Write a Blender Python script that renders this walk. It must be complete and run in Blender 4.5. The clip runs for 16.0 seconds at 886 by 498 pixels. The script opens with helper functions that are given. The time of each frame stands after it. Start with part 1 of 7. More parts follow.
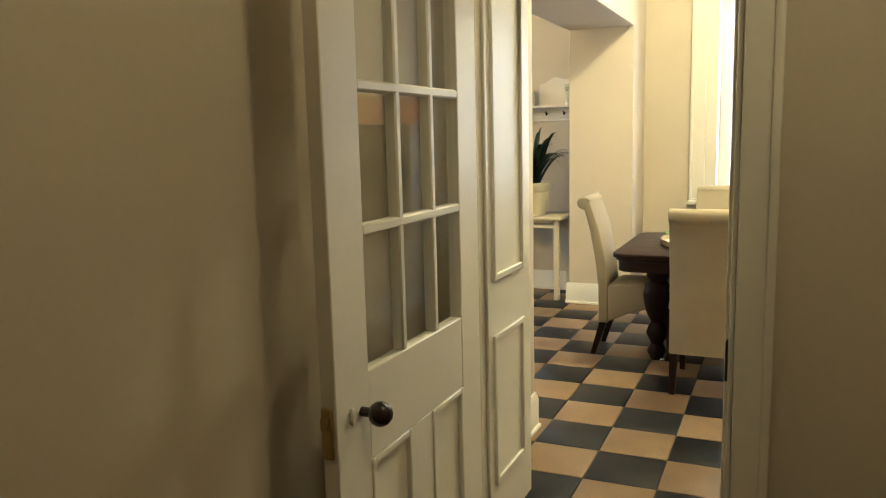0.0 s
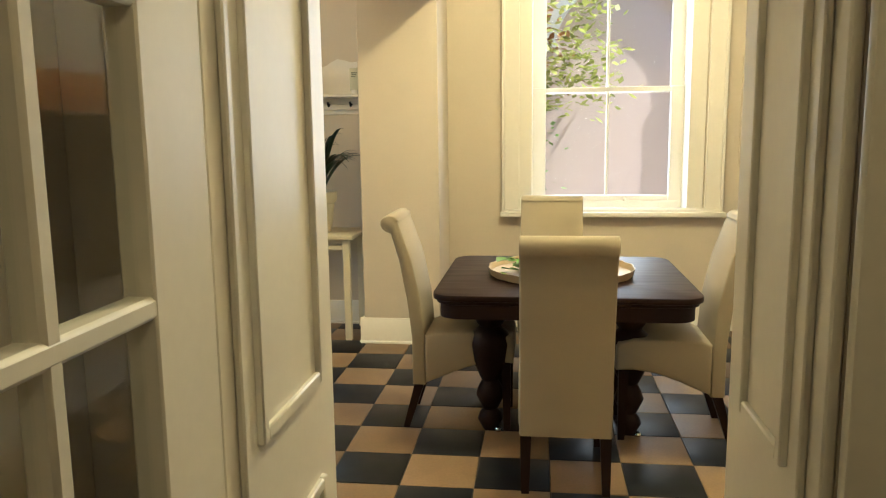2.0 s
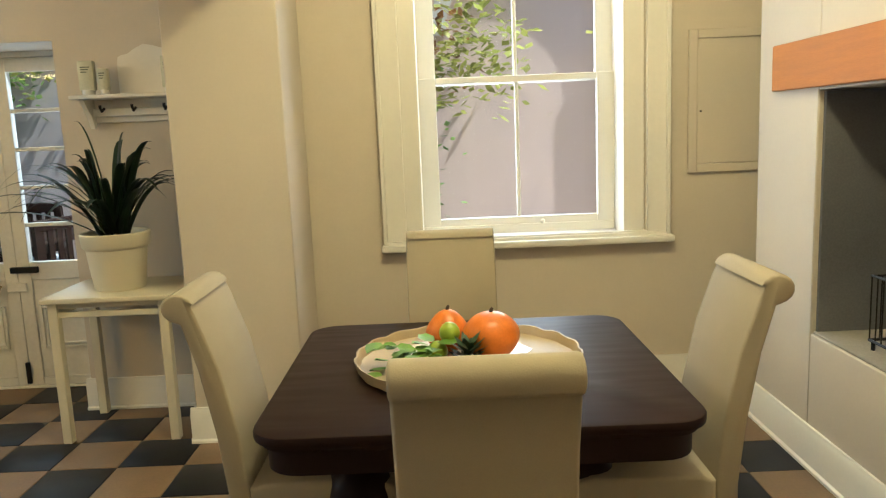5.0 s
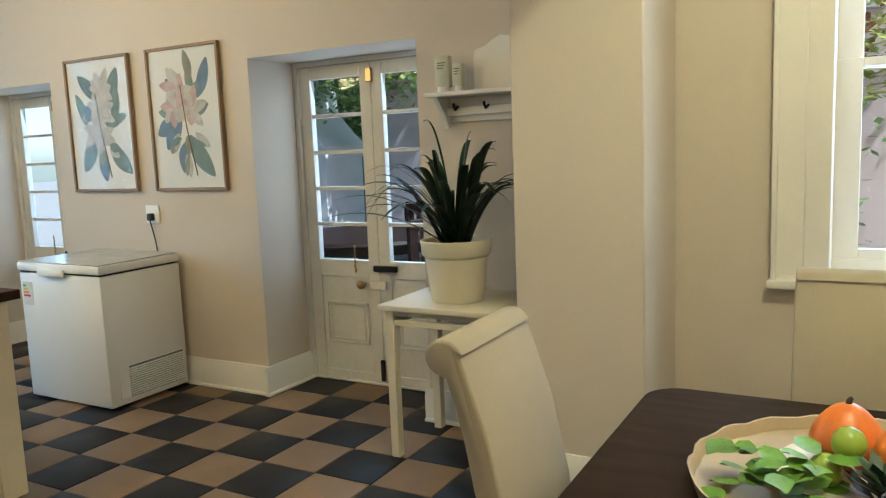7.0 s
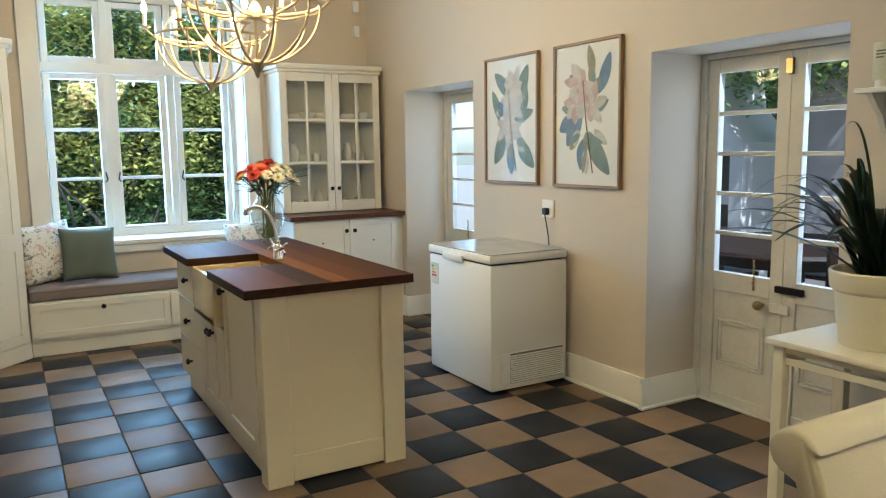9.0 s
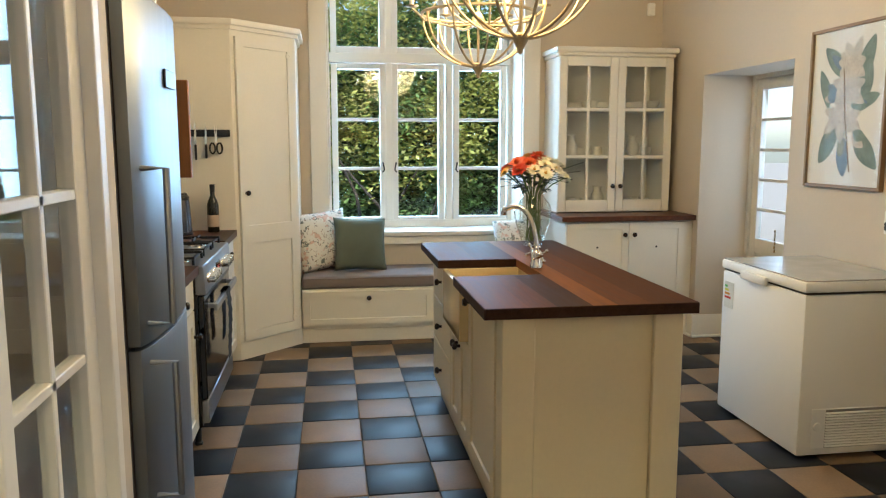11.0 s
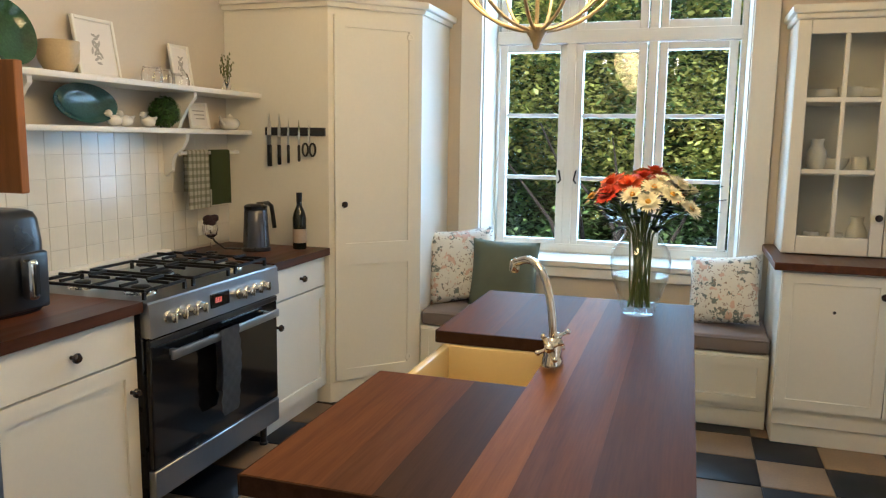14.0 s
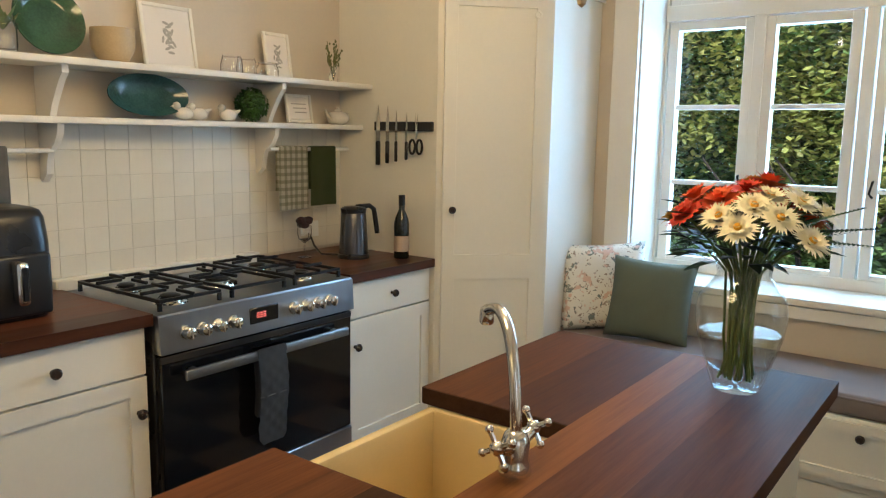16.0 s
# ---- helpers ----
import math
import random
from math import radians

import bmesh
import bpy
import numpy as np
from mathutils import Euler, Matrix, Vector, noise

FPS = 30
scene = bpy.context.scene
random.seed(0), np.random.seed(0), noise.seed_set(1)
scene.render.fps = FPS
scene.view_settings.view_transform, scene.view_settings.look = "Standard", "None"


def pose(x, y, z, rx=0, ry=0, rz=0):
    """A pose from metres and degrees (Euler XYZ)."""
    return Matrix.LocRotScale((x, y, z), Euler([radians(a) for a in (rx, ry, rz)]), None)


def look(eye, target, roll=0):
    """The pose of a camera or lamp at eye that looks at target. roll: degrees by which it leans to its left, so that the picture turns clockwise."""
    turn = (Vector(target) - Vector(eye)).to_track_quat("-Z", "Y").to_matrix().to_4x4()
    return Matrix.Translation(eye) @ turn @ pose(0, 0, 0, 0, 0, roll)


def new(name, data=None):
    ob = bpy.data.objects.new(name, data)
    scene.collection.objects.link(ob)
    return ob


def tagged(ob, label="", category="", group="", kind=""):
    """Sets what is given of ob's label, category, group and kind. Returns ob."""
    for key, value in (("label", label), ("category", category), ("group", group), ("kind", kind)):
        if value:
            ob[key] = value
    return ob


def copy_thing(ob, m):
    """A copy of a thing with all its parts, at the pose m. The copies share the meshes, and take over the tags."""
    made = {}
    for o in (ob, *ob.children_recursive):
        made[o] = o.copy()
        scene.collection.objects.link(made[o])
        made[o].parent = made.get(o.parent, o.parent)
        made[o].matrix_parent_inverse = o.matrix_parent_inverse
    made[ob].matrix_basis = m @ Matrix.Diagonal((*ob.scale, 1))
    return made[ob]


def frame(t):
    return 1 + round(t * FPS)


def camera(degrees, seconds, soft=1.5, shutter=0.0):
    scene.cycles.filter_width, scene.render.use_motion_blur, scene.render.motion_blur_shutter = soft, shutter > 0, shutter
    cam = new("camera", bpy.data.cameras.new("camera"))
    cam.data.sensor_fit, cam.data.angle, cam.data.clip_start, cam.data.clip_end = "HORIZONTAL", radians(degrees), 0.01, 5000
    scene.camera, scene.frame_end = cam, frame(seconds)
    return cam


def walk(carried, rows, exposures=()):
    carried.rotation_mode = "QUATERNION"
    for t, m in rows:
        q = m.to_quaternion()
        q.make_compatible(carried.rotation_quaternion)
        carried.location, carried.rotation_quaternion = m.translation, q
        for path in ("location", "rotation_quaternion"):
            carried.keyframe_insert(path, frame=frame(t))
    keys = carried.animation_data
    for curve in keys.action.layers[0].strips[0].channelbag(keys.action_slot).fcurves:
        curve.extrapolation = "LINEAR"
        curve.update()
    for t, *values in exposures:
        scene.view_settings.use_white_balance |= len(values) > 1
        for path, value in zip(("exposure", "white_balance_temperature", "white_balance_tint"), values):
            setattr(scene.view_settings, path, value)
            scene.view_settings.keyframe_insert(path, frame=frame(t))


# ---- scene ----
cam = camera(60.3, 16.0, soft=1.2)
PATH = [
    (0, (0.337, -0.174, 1.419), (-0.475, 1.631, 1.127), -1.4),
    (0.5, (0.169, 0.177, 1.406), (-0.508, 2.035, 1.11), -0.8),
    (1, (0.019, 0.517, 1.391), (-0.566, 2.407, 1.095), -0.8),
    (1.5, (-0.07, 0.823, 1.384), (-0.504, 2.753, 1.088), -0.6),
    (2, (-0.134, 1.154, 1.394), (-0.385, 3.115, 1.092), -0.7),
    (2.5, (-0.194, 1.412, 1.404), (-0.294, 3.386, 1.1), -0.9),
    (3, (-0.209, 1.655, 1.412), (-0.094, 3.627, 1.097), -0.8),
    (3.2, (-0.205, 1.756, 1.423), (-0.01, 3.721, 1.104), -0.8),
    (5.3, (-0.094, 2.707, 1.433), (-0.2, 4.68, 1.126), -3.2),
    (5.5, (-0.116, 2.795, 1.42), (-0.329, 4.762, 1.127), -3.2),
    (6, (-0.136, 2.954, 1.421), (-0.57, 4.887, 1.143), -2.9),
    (6.5, (-0.05, 3.117, 1.41), (-0.733, 4.978, 1.146), -2.7),
    (7, (-0.069, 3.258, 1.408), (-1.037, 4.989, 1.146), -2.3),
    (7.5, (-0.145, 3.354, 1.439), (-1.406, 4.885, 1.174), -2.1),
    (8, (-0.129, 3.424, 1.463), (-1.602, 4.751, 1.197), -1.7),
    (8.5, (-0.112, 3.489, 1.468), (-1.733, 4.631, 1.204), -1.3),
    (9, (-0.105, 3.55, 1.459), (-1.825, 4.536, 1.198), -0.8),
    (9.5, (-0.103, 3.594, 1.446), (-1.898, 4.438, 1.189), -0.4),
    (10, (-0.187, 3.648, 1.437), (-2.047, 4.336, 1.179), -0.1),
    (10.2, (-0.263, 3.671, 1.435), (-2.152, 4.272, 1.174), -0.1),
    (12.3, (-1.423, 4.403, 1.474), (-3.403, 4.337, 1.194), 0.6),
    (12.5, (-1.518, 4.503, 1.474), (-3.495, 4.388, 1.193), 0.7),
    (13, (-1.707, 4.727, 1.473), (-3.666, 4.441, 1.192), 0.6),
    (13.5, (-1.898, 4.929, 1.48), (-3.82, 4.452, 1.199), 0.6),
    (14, (-2.058, 5.112, 1.488), (-3.944, 4.508, 1.205), 0.8),
    (14.5, (-2.222, 5.275, 1.496), (-4.03, 4.47, 1.209), 0.7),
    (15, (-2.454, 5.371, 1.487), (-4.143, 4.339, 1.194), 0.4),
    (15.5, (-2.701, 5.427, 1.474), (-4.276, 4.228, 1.184), 0.5),
    (16, (-2.922, 5.449, 1.485), (-4.512, 4.273, 1.189), 1.0),
]
walk(cam, [(t, look(eye, target, roll)) for t, eye, target, roll in PATH], exposures=((0.0, 1.52, 5550, 3), (1.5, 1.38, 5750, 4), (3.0, 0.95, 5800, 3), (5.5, 0.82, 5600, 2), (6.5, 0.75, 5250, 3), (8.0, 0.93, 4850, 4), (10.0, 0.82, 5450, 6), (12.5, 0.73, 5650, 11), (16.0, 0.58, 5600, 10)))

# ---- light ----
world = bpy.data.worlds.new("world")
scene.world = world
world.use_nodes = True
wt = world.node_tree
sky = wt.nodes.new("ShaderNodeTexSky")
sky.sky_type = "NISHITA"
sky.sun_disc = False
sky.sun_elevation, sky.sun_rotation = radians(57), radians(102)
wt.links.new(sky.outputs[0], wt.nodes["Background"].inputs[0])
wt.nodes["Background"].inputs[1].default_value = 0.15


def lamp(name, kind, m, energy, color, **more):
    data = bpy.data.lights.new(name, kind)
    data.energy, data.color = energy, color
    ob = new(name, data)
    ob.matrix_world = m
    for key, value in more.items():
        if key == "size":
            data.size = value
        if key == "size_y":
            data.shape, data.size_y = "RECTANGLE", value
        if key == "radius":
            data.shadow_soft_size = value
        if key == "angle":
            data.angle = value
    return ob


SUN = Vector((math.sin(radians(102)) * math.cos(radians(57)), math.cos(radians(102)) * math.cos(radians(57)), math.sin(radians(57))))
lamp("sun", "SUN", look(SUN * 30, (0, 0, 0)), 5.0, (1, 0.94, 0.84), angle=radians(0.6))
# daylight of the sky in the window openings
lamp("sky_window_kitchen", "AREA", look((-7.3, 4.6, 1.75), (-4, 4.6, 0.9)), 64, (0.50, 0.76, 1.0), size=1.4, size_y=1.7)
lamp("sky_window_dining", "AREA", look((0.31, 7.0, 1.7), (0.31, 4, 1.0)), 18, (0.92, 0.94, 1.0), size=0.8, size_y=1.5)
lamp("sky_door_patio", "AREA", look((-2.58, 7.1, 1.35), (-2.58, 4, 0.6)), 5, (0.85, 0.93, 1.0), size=0.9, size_y=1.1)
lamp("sky_door_garden", "AREA", look((-5.45, 7.1, 1.35), (-5.45, 4, 0.6)), 5, (0.75, 0.88, 1.0), size=0.9, size_y=1.1)

# ---- materials ----


def mat(name, color, rough=0.6, metal=0.0, vary=0.12, scale=6.0, grain=120.0, bump=0.1, stretch=(1, 1, 1), second=None, coat=0.0, rnd=0.0, spec=0.5, island=False):
    m = bpy.data.materials.new(name)
    m.use_nodes = True
    nt = m.node_tree
    b = nt.nodes["Principled BSDF"]
    tc = nt.nodes.new("ShaderNodeTexCoord")
    mp = nt.nodes.new("ShaderNodeMapping")
    mp.inputs["Scale"].default_value = stretch
    nt.links.new(tc.outputs["Object"], mp.inputs[0])
    n1 = nt.nodes.new("ShaderNodeTexNoise")
    n1.inputs["Scale"].default_value, n1.inputs["Detail"].default_value = scale, 5
    n2 = nt.nodes.new("ShaderNodeTexNoise")
    n2.inputs["Scale"].default_value, n2.inputs["Detail"].default_value = grain, 3
    nt.links.new(mp.outputs[0], n1.inputs[0])
    nt.links.new(mp.outputs[0], n2.inputs[0])
    ramp = nt.nodes.new("ShaderNodeValToRGB")
    c2 = second or [c * (1 - 2.2 * vary) for c in color]
    ramp.color_ramp.elements[0].position, ramp.color_ramp.elements[1].position = 0.3, 0.7
    ramp.color_ramp.elements[0].color = (*c2, 1)
    ramp.color_ramp.elements[1].color = (*color, 1)
    mixf = nt.nodes.new("ShaderNodeMath")
    mixf.operation = "MULTIPLY_ADD"
    mixf.inputs[1].default_value = 0.35
    nt.links.new(n2.outputs[0], mixf.inputs[0])
    half = nt.nodes.new("ShaderNodeMath")
    half.operation = "MULTIPLY"
    half.inputs[1].default_value = 0.65
    nt.links.new(n1.outputs[0], half.inputs[0])
    nt.links.new(half.outputs[0], mixf.inputs[2])
    nt.links.new(mixf.outputs[0], ramp.inputs[0])
    out = ramp.outputs[0]
    if rnd:
        info = nt.nodes.new("ShaderNodeNewGeometry" if island else "ShaderNodeObjectInfo")
        hsv = nt.nodes.new("ShaderNodeHueSaturation")
        k = nt.nodes.new("ShaderNodeMapRange")
        k.inputs[3].default_value, k.inputs[4].default_value = 1 - rnd, 1 + rnd
        nt.links.new(info.outputs["Random Per Island" if island else "Random"], k.inputs[0])
        nt.links.new(k.outputs[0], hsv.inputs["Value"])
        nt.links.new(out, hsv.inputs["Color"])
        out = hsv.outputs[0]
    nt.links.new(out, b.inputs["Base Color"])
    rr = nt.nodes.new("ShaderNodeMapRange")
    rr.inputs[3].default_value, rr.inputs[4].default_value = max(0.02, rough - 0.1), min(1, rough + 0.1)
    nt.links.new(n1.outputs[0], rr.inputs[0])
    nt.links.new(rr.outputs[0], b.inputs["Roughness"])
    b.inputs["Metallic"].default_value = metal
    b.inputs["Specular IOR Level"].default_value = spec
    b.inputs["Coat Weight"].default_value = coat
    if bump:
        bp = nt.nodes.new("ShaderNodeBump")
        bp.inputs["Strength"].default_value, bp.inputs["Distance"].default_value = bump, 0.004
        nt.links.new(mixf.outputs[0], bp.inputs["Height"])
        nt.links.new(bp.outputs[0], b.inputs["Normal"])
    return m


def glassy(name, color=(1, 1, 1), rough=0.0, ior=1.45):
    m = bpy.data.materials.new(name)
    m.use_nodes = True
    b = m.node_tree.nodes["Principled BSDF"]
    b.inputs["Base Color"].default_value = (*color, 1)
    b.inputs["Roughness"].default_value = rough
    b.inputs["Transmission Weight"].default_value = 1
    b.inputs["IOR"].default_value = ior
    return m


def pane_glass(name, edge=0.45, face=0.03):
    m = bpy.data.materials.new(name)
    m.use_nodes = True
    nt = m.node_tree
    nt.nodes.remove(nt.nodes["Principled BSDF"])
    t, g, mix, f, p, k = (nt.nodes.new(n) for n in ("ShaderNodeBsdfTransparent", "ShaderNodeBsdfGlossy", "ShaderNodeMixShader", "ShaderNodeLayerWeight", "ShaderNodeMath", "ShaderNodeMath"))
    g.inputs["Roughness"].default_value = 0.02
    t.inputs[0].default_value = (0.97, 0.985, 0.98, 1)
    p.operation, k.operation = "POWER", "MULTIPLY_ADD"
    p.inputs[1].default_value = 4.0
    k.inputs[1].default_value, k.inputs[2].default_value = edge, face
    nt.links.new(f.outputs["Facing"], p.inputs[0])
    nt.links.new(p.outputs[0], k.inputs[0])
    nt.links.new(k.outputs[0], mix.inputs[0])
    nt.links.new(t.outputs[0], mix.inputs[1])
    nt.links.new(g.outputs[0], mix.inputs[2])
    nt.links.new(mix.outputs[0], nt.nodes["Material Output"].inputs[0])
    return m


def glow(name, color, strength):
    m = bpy.data.materials.new(name)
    m.use_nodes = True
    b = m.node_tree.nodes["Principled BSDF"]
    b.inputs["Emission Color"].default_value = (*color, 1)
    b.inputs["Emission Strength"].default_value = strength
    return m


WALL = mat("wall_paint", (0.60, 0.53, 0.43), 0.75, vary=0.03, scale=1.2, grain=60, bump=0.12)
WHITE = mat("white_paint", (0.78, 0.75, 0.68), 0.42, vary=0.03, scale=3, grain=50, bump=0.06)
CUPBOARD = mat("cupboard_paint", (0.76, 0.73, 0.65), 0.4, vary=0.025, scale=2, grain=60, bump=0.05)
ISLAND_PAINT = mat("warm_cream_paint", (0.76, 0.66, 0.45), 0.4, vary=0.03, scale=2, grain=60, bump=0.05)
OLDWHITE = mat("old_white_paint", (0.74, 0.72, 0.66), 0.5, vary=0.07, scale=5, grain=40, bump=0.2)
CEIL = mat("ceiling_paint", (0.78, 0.76, 0.72), 0.8, vary=0.02, scale=1, grain=40, bump=0.05)
TILE_D = mat("slate_tile", (0.013, 0.0145, 0.019), 0.42, vary=0.2, scale=7, grain=70, bump=0.12, rnd=0.35, spec=0.22)
TILE_L = mat("sandstone_tile", (0.235, 0.155, 0.088), 0.5, vary=0.14, scale=7, grain=80, bump=0.12, rnd=0.2, spec=0.35)
GROUT = mat("grout", (0.10, 0.085, 0.07), 0.9)
WORKTOP = mat("oiled_wood", (0.13, 0.046, 0.02), 0.36, vary=0.2, scale=4, grain=30, bump=0.04, stretch=(0.6, 8, 8), second=(0.05, 0.018, 0.010), rnd=0.42, spec=0.22)
BOARD_ORANGE = mat("orange_board", (0.23, 0.1, 0.036), 0.5, vary=0.2, scale=5, grain=26, bump=0.05, stretch=(0.4, 9, 9), second=(0.14, 0.056, 0.021), spec=0.03)
BOARD_NEAR = mat("red_brown_board", (0.15, 0.06, 0.026), 0.5, vary=0.2, scale=5, grain=26, bump=0.05, stretch=(0.4, 9, 9), second=(0.08, 0.031, 0.015), spec=0.03)
BOARD_DARK = mat("dark_board", (0.06, 0.032, 0.02), 0.5, vary=0.2, scale=5, grain=26, bump=0.05, stretch=(0.4, 9, 9), second=(0.035, 0.018, 0.012), spec=0.03)
BOARD_MID = mat("brown_board", (0.13, 0.055, 0.026), 0.5, vary=0.2, scale=5, grain=26, bump=0.05, stretch=(0.4, 9, 9), second=(0.07, 0.03, 0.015), spec=0.03)
BOARD_BROWN = mat("dull_brown_board", (0.092, 0.042, 0.022), 0.5, vary=0.2, scale=5, grain=26, bump=0.05, stretch=(0.4, 9, 9), second=(0.05, 0.022, 0.013), spec=0.03)
DARKWOOD = mat("dark_wood", (0.018, 0.0085, 0.007), 0.45, vary=0.15, scale=4, grain=60, bump=0.02, stretch=(1, 6, 6), second=(0.017, 0.0085, 0.007), spec=0.12)
ORANGEWOOD = mat("varnished_pine", (0.50, 0.19, 0.04), 0.6, vary=0.1, scale=5, grain=50, stretch=(8, 0.6, 8), spec=0.15)
BROWNWOOD = mat("brown_wood", (0.30, 0.125, 0.042), 0.6, vary=0.15, scale=5, grain=50, stretch=(8, 8, 0.7), spec=0.15)
PALEWOOD = mat("pale_wood", (0.42, 0.27, 0.13), 0.55, vary=0.15, scale=6, grain=60, stretch=(8, 1, 8))
FRAMEWOOD = mat("oak_frame", (0.30, 0.19, 0.09), 0.45, vary=0.15, scale=8, grain=60)
FABRIC = mat("beige_suede", (0.37, 0.315, 0.225), 0.9, vary=0.06, scale=4, grain=260, bump=0.25)
CUSHION = mat("taupe_fabric", (0.22, 0.18, 0.165), 0.95, vary=0.08, scale=5, grain=300, bump=0.3)
GREENCLOTH = mat("sage_linen", (0.12, 0.14, 0.105), 0.95, vary=0.1, scale=8, grain=300, bump=0.35)
FRIDGE_STEEL = mat("fridge_steel", (0.27, 0.30, 0.34), 0.42, metal=1.0, vary=0.05, scale=3, grain=90, bump=0.04, stretch=(12, 12, 0.4))
STEEL = mat("brushed_steel", (0.34, 0.36, 0.39), 0.33, metal=1.0, vary=0.05, scale=3, grain=90, bump=0.04, stretch=(12, 12, 0.4))
CHROME = mat("chrome", (0.75, 0.73, 0.68), 0.12, metal=1.0, vary=0.02, bump=0)
BRASS = mat("aged_brass", (0.46, 0.34, 0.16), 0.3, metal=1.0, vary=0.2, bump=0.05)
IRON = mat("black_iron", (0.02, 0.02, 0.02), 0.45, metal=0.6, vary=0.2)
BLACK = mat("black_plastic", (0.012, 0.012, 0.013), 0.3, vary=0.1, bump=0.02)
OVENGLASS = mat("black_oven_glass", (0.006, 0.006, 0.007), 0.06, vary=0.1, bump=0)
KNOBWOOD = mat("dark_knob", (0.035, 0.02, 0.015), 0.25, vary=0.2)
ENAMEL = mat("white_enamel", (0.80, 0.80, 0.78), 0.42, vary=0.004, bump=0.0, spec=0.3)
CREAMSINK = mat("cream_fireclay", (0.70, 0.56, 0.30), 0.18, vary=0.03, bump=0.02)
CERAMIC = mat("white_ceramic", (0.74, 0.70, 0.62), 0.2, vary=0.05, bump=0.03)
BEIGECERAMIC = mat("beige_ceramic", (0.55, 0.42, 0.24), 0.4, vary=0.1)
TEALGLAZE = mat("teal_glaze", (0.05, 0.13, 0.12), 0.14, vary=0.3, scale=9)
GREENGLAZE = mat("green_glaze", (0.045, 0.12, 0.055), 0.12, vary=0.3, scale=9)
POT = mat("cream_pot", (0.66, 0.60, 0.45), 0.5, vary=0.04)
SOIL = mat("soil", (0.03, 0.02, 0.013), 0.95, vary=0.3, bump=0.6)
LEAFDARK = mat("strap_leaf", (0.034, 0.072, 0.032), 0.38, vary=0.25, scale=9, rnd=0.35)
LEAFLIME = mat("lime_leaf", (0.16, 0.34, 0.03), 0.5, vary=0.2, scale=12, rnd=0.2)
STEMGREEN = mat("flower_stem", (0.15, 0.22, 0.06), 0.5, vary=0.2)
PUMPKIN = mat("pumpkin_skin", (0.75, 0.20, 0.015), 0.4, vary=0.12, scale=8)
LIME = mat("lime_skin", (0.32, 0.45, 0.04), 0.35, vary=0.1, scale=20)
PETAL_R = mat("red_petal", (0.62, 0.05, 0.012), 0.6, vary=0.15)
PETAL_O = mat("orange_petal", (0.78, 0.12, 0.015), 0.6, vary=0.15)
PETAL_Y = mat("yellow_petal", (0.78, 0.42, 0.02), 0.6, vary=0.1)
PETAL_W = mat("cream_petal", (0.84, 0.80, 0.60), 0.6, vary=0.06)
PAPER = mat("print_paper", (0.74, 0.70, 0.66), 0.7, vary=0.02, bump=0.02)
PANE = pane_glass("window_glass")
PRINTGLASS = pane_glass("matt_picture_glass", 0.06, 0.004)
GLASS = glassy("clear_glass")
VASEGLASS = pane_glass("vase_glass", 0.75, 0.05)
VASEWATER = pane_glass("vase_water", 0.25, 0.03)
BULB = glow("candle_bulb", (1.0, 0.80, 0.50), 26.0)
LAMPGLASS = glow("lamp_glass", (1.0, 0.70, 0.36), 5.0)
PINKWALL = mat("pink_stucco", (0.70, 0.55, 0.52), 0.85, vary=0.05, scale=1.5, grain=60, bump=0.2)
WHITESTUCCO = mat("white_stucco", (0.66, 0.64, 0.66), 0.8, vary=0.05, scale=2)
PAVING = mat("garden_paving", (0.34, 0.31, 0.27), 0.85, vary=0.12, scale=3)
SOOT = mat("dark_plaster", (0.15, 0.15, 0.16), 0.85, vary=0.2, scale=2)
CONCRETE = mat("hearth_concrete", (0.34, 0.31, 0.26), 0.85, vary=0.15, scale=4)
SPLASH = mat("glazed_wall_tile", (0.72, 0.68, 0.58), 0.16, vary=0.03, bump=0.03, rnd=0.03)
FRIDGE_SIDE = mat("fridge_side_grey", (0.13, 0.12, 0.11), 0.45, vary=0.06, scale=3, grain=80, bump=0.03)
STEEL_GREY = mat("grey_metallic_lid", (0.45, 0.44, 0.42), 0.22, vary=0.05, bump=0.02)


def leaf_mat(name, a, b):
    m = mat(name, a, 0.55, vary=0.2, scale=1.5, grain=20, bump=0, second=b, rnd=0.45, island=True)
    nt = m.node_tree
    p, out = nt.nodes["Principled BSDF"], nt.nodes["Material Output"]
    t, mix = nt.nodes.new("ShaderNodeBsdfTranslucent"), nt.nodes.new("ShaderNodeMixShader")
    mix.inputs[0].default_value = 0.4
    nt.links.new(p.inputs["Base Color"].links[0].from_socket, t.inputs[0])
    nt.links.new(p.outputs[0], mix.inputs[1])
    nt.links.new(t.outputs[0], mix.inputs[2])
    nt.links.new(mix.outputs[0], out.inputs[0])
    return m


FOLIAGE = leaf_mat("hedge_leaf", (0.28, 0.42, 0.13), (0.13, 0.23, 0.07))
FOLIAGE_Y = leaf_mat("vine_leaf", (0.48, 0.47, 0.12), (0.26, 0.30, 0.07))
VINE_RED = leaf_mat("autumn_leaf", (0.35, 0.13, 0.05), (0.2, 0.12, 0.04))
BARK = mat("bark", (0.06, 0.045, 0.035), 0.9, vary=0.2, scale=6, bump=0.5)

# ---- mesh helpers ----


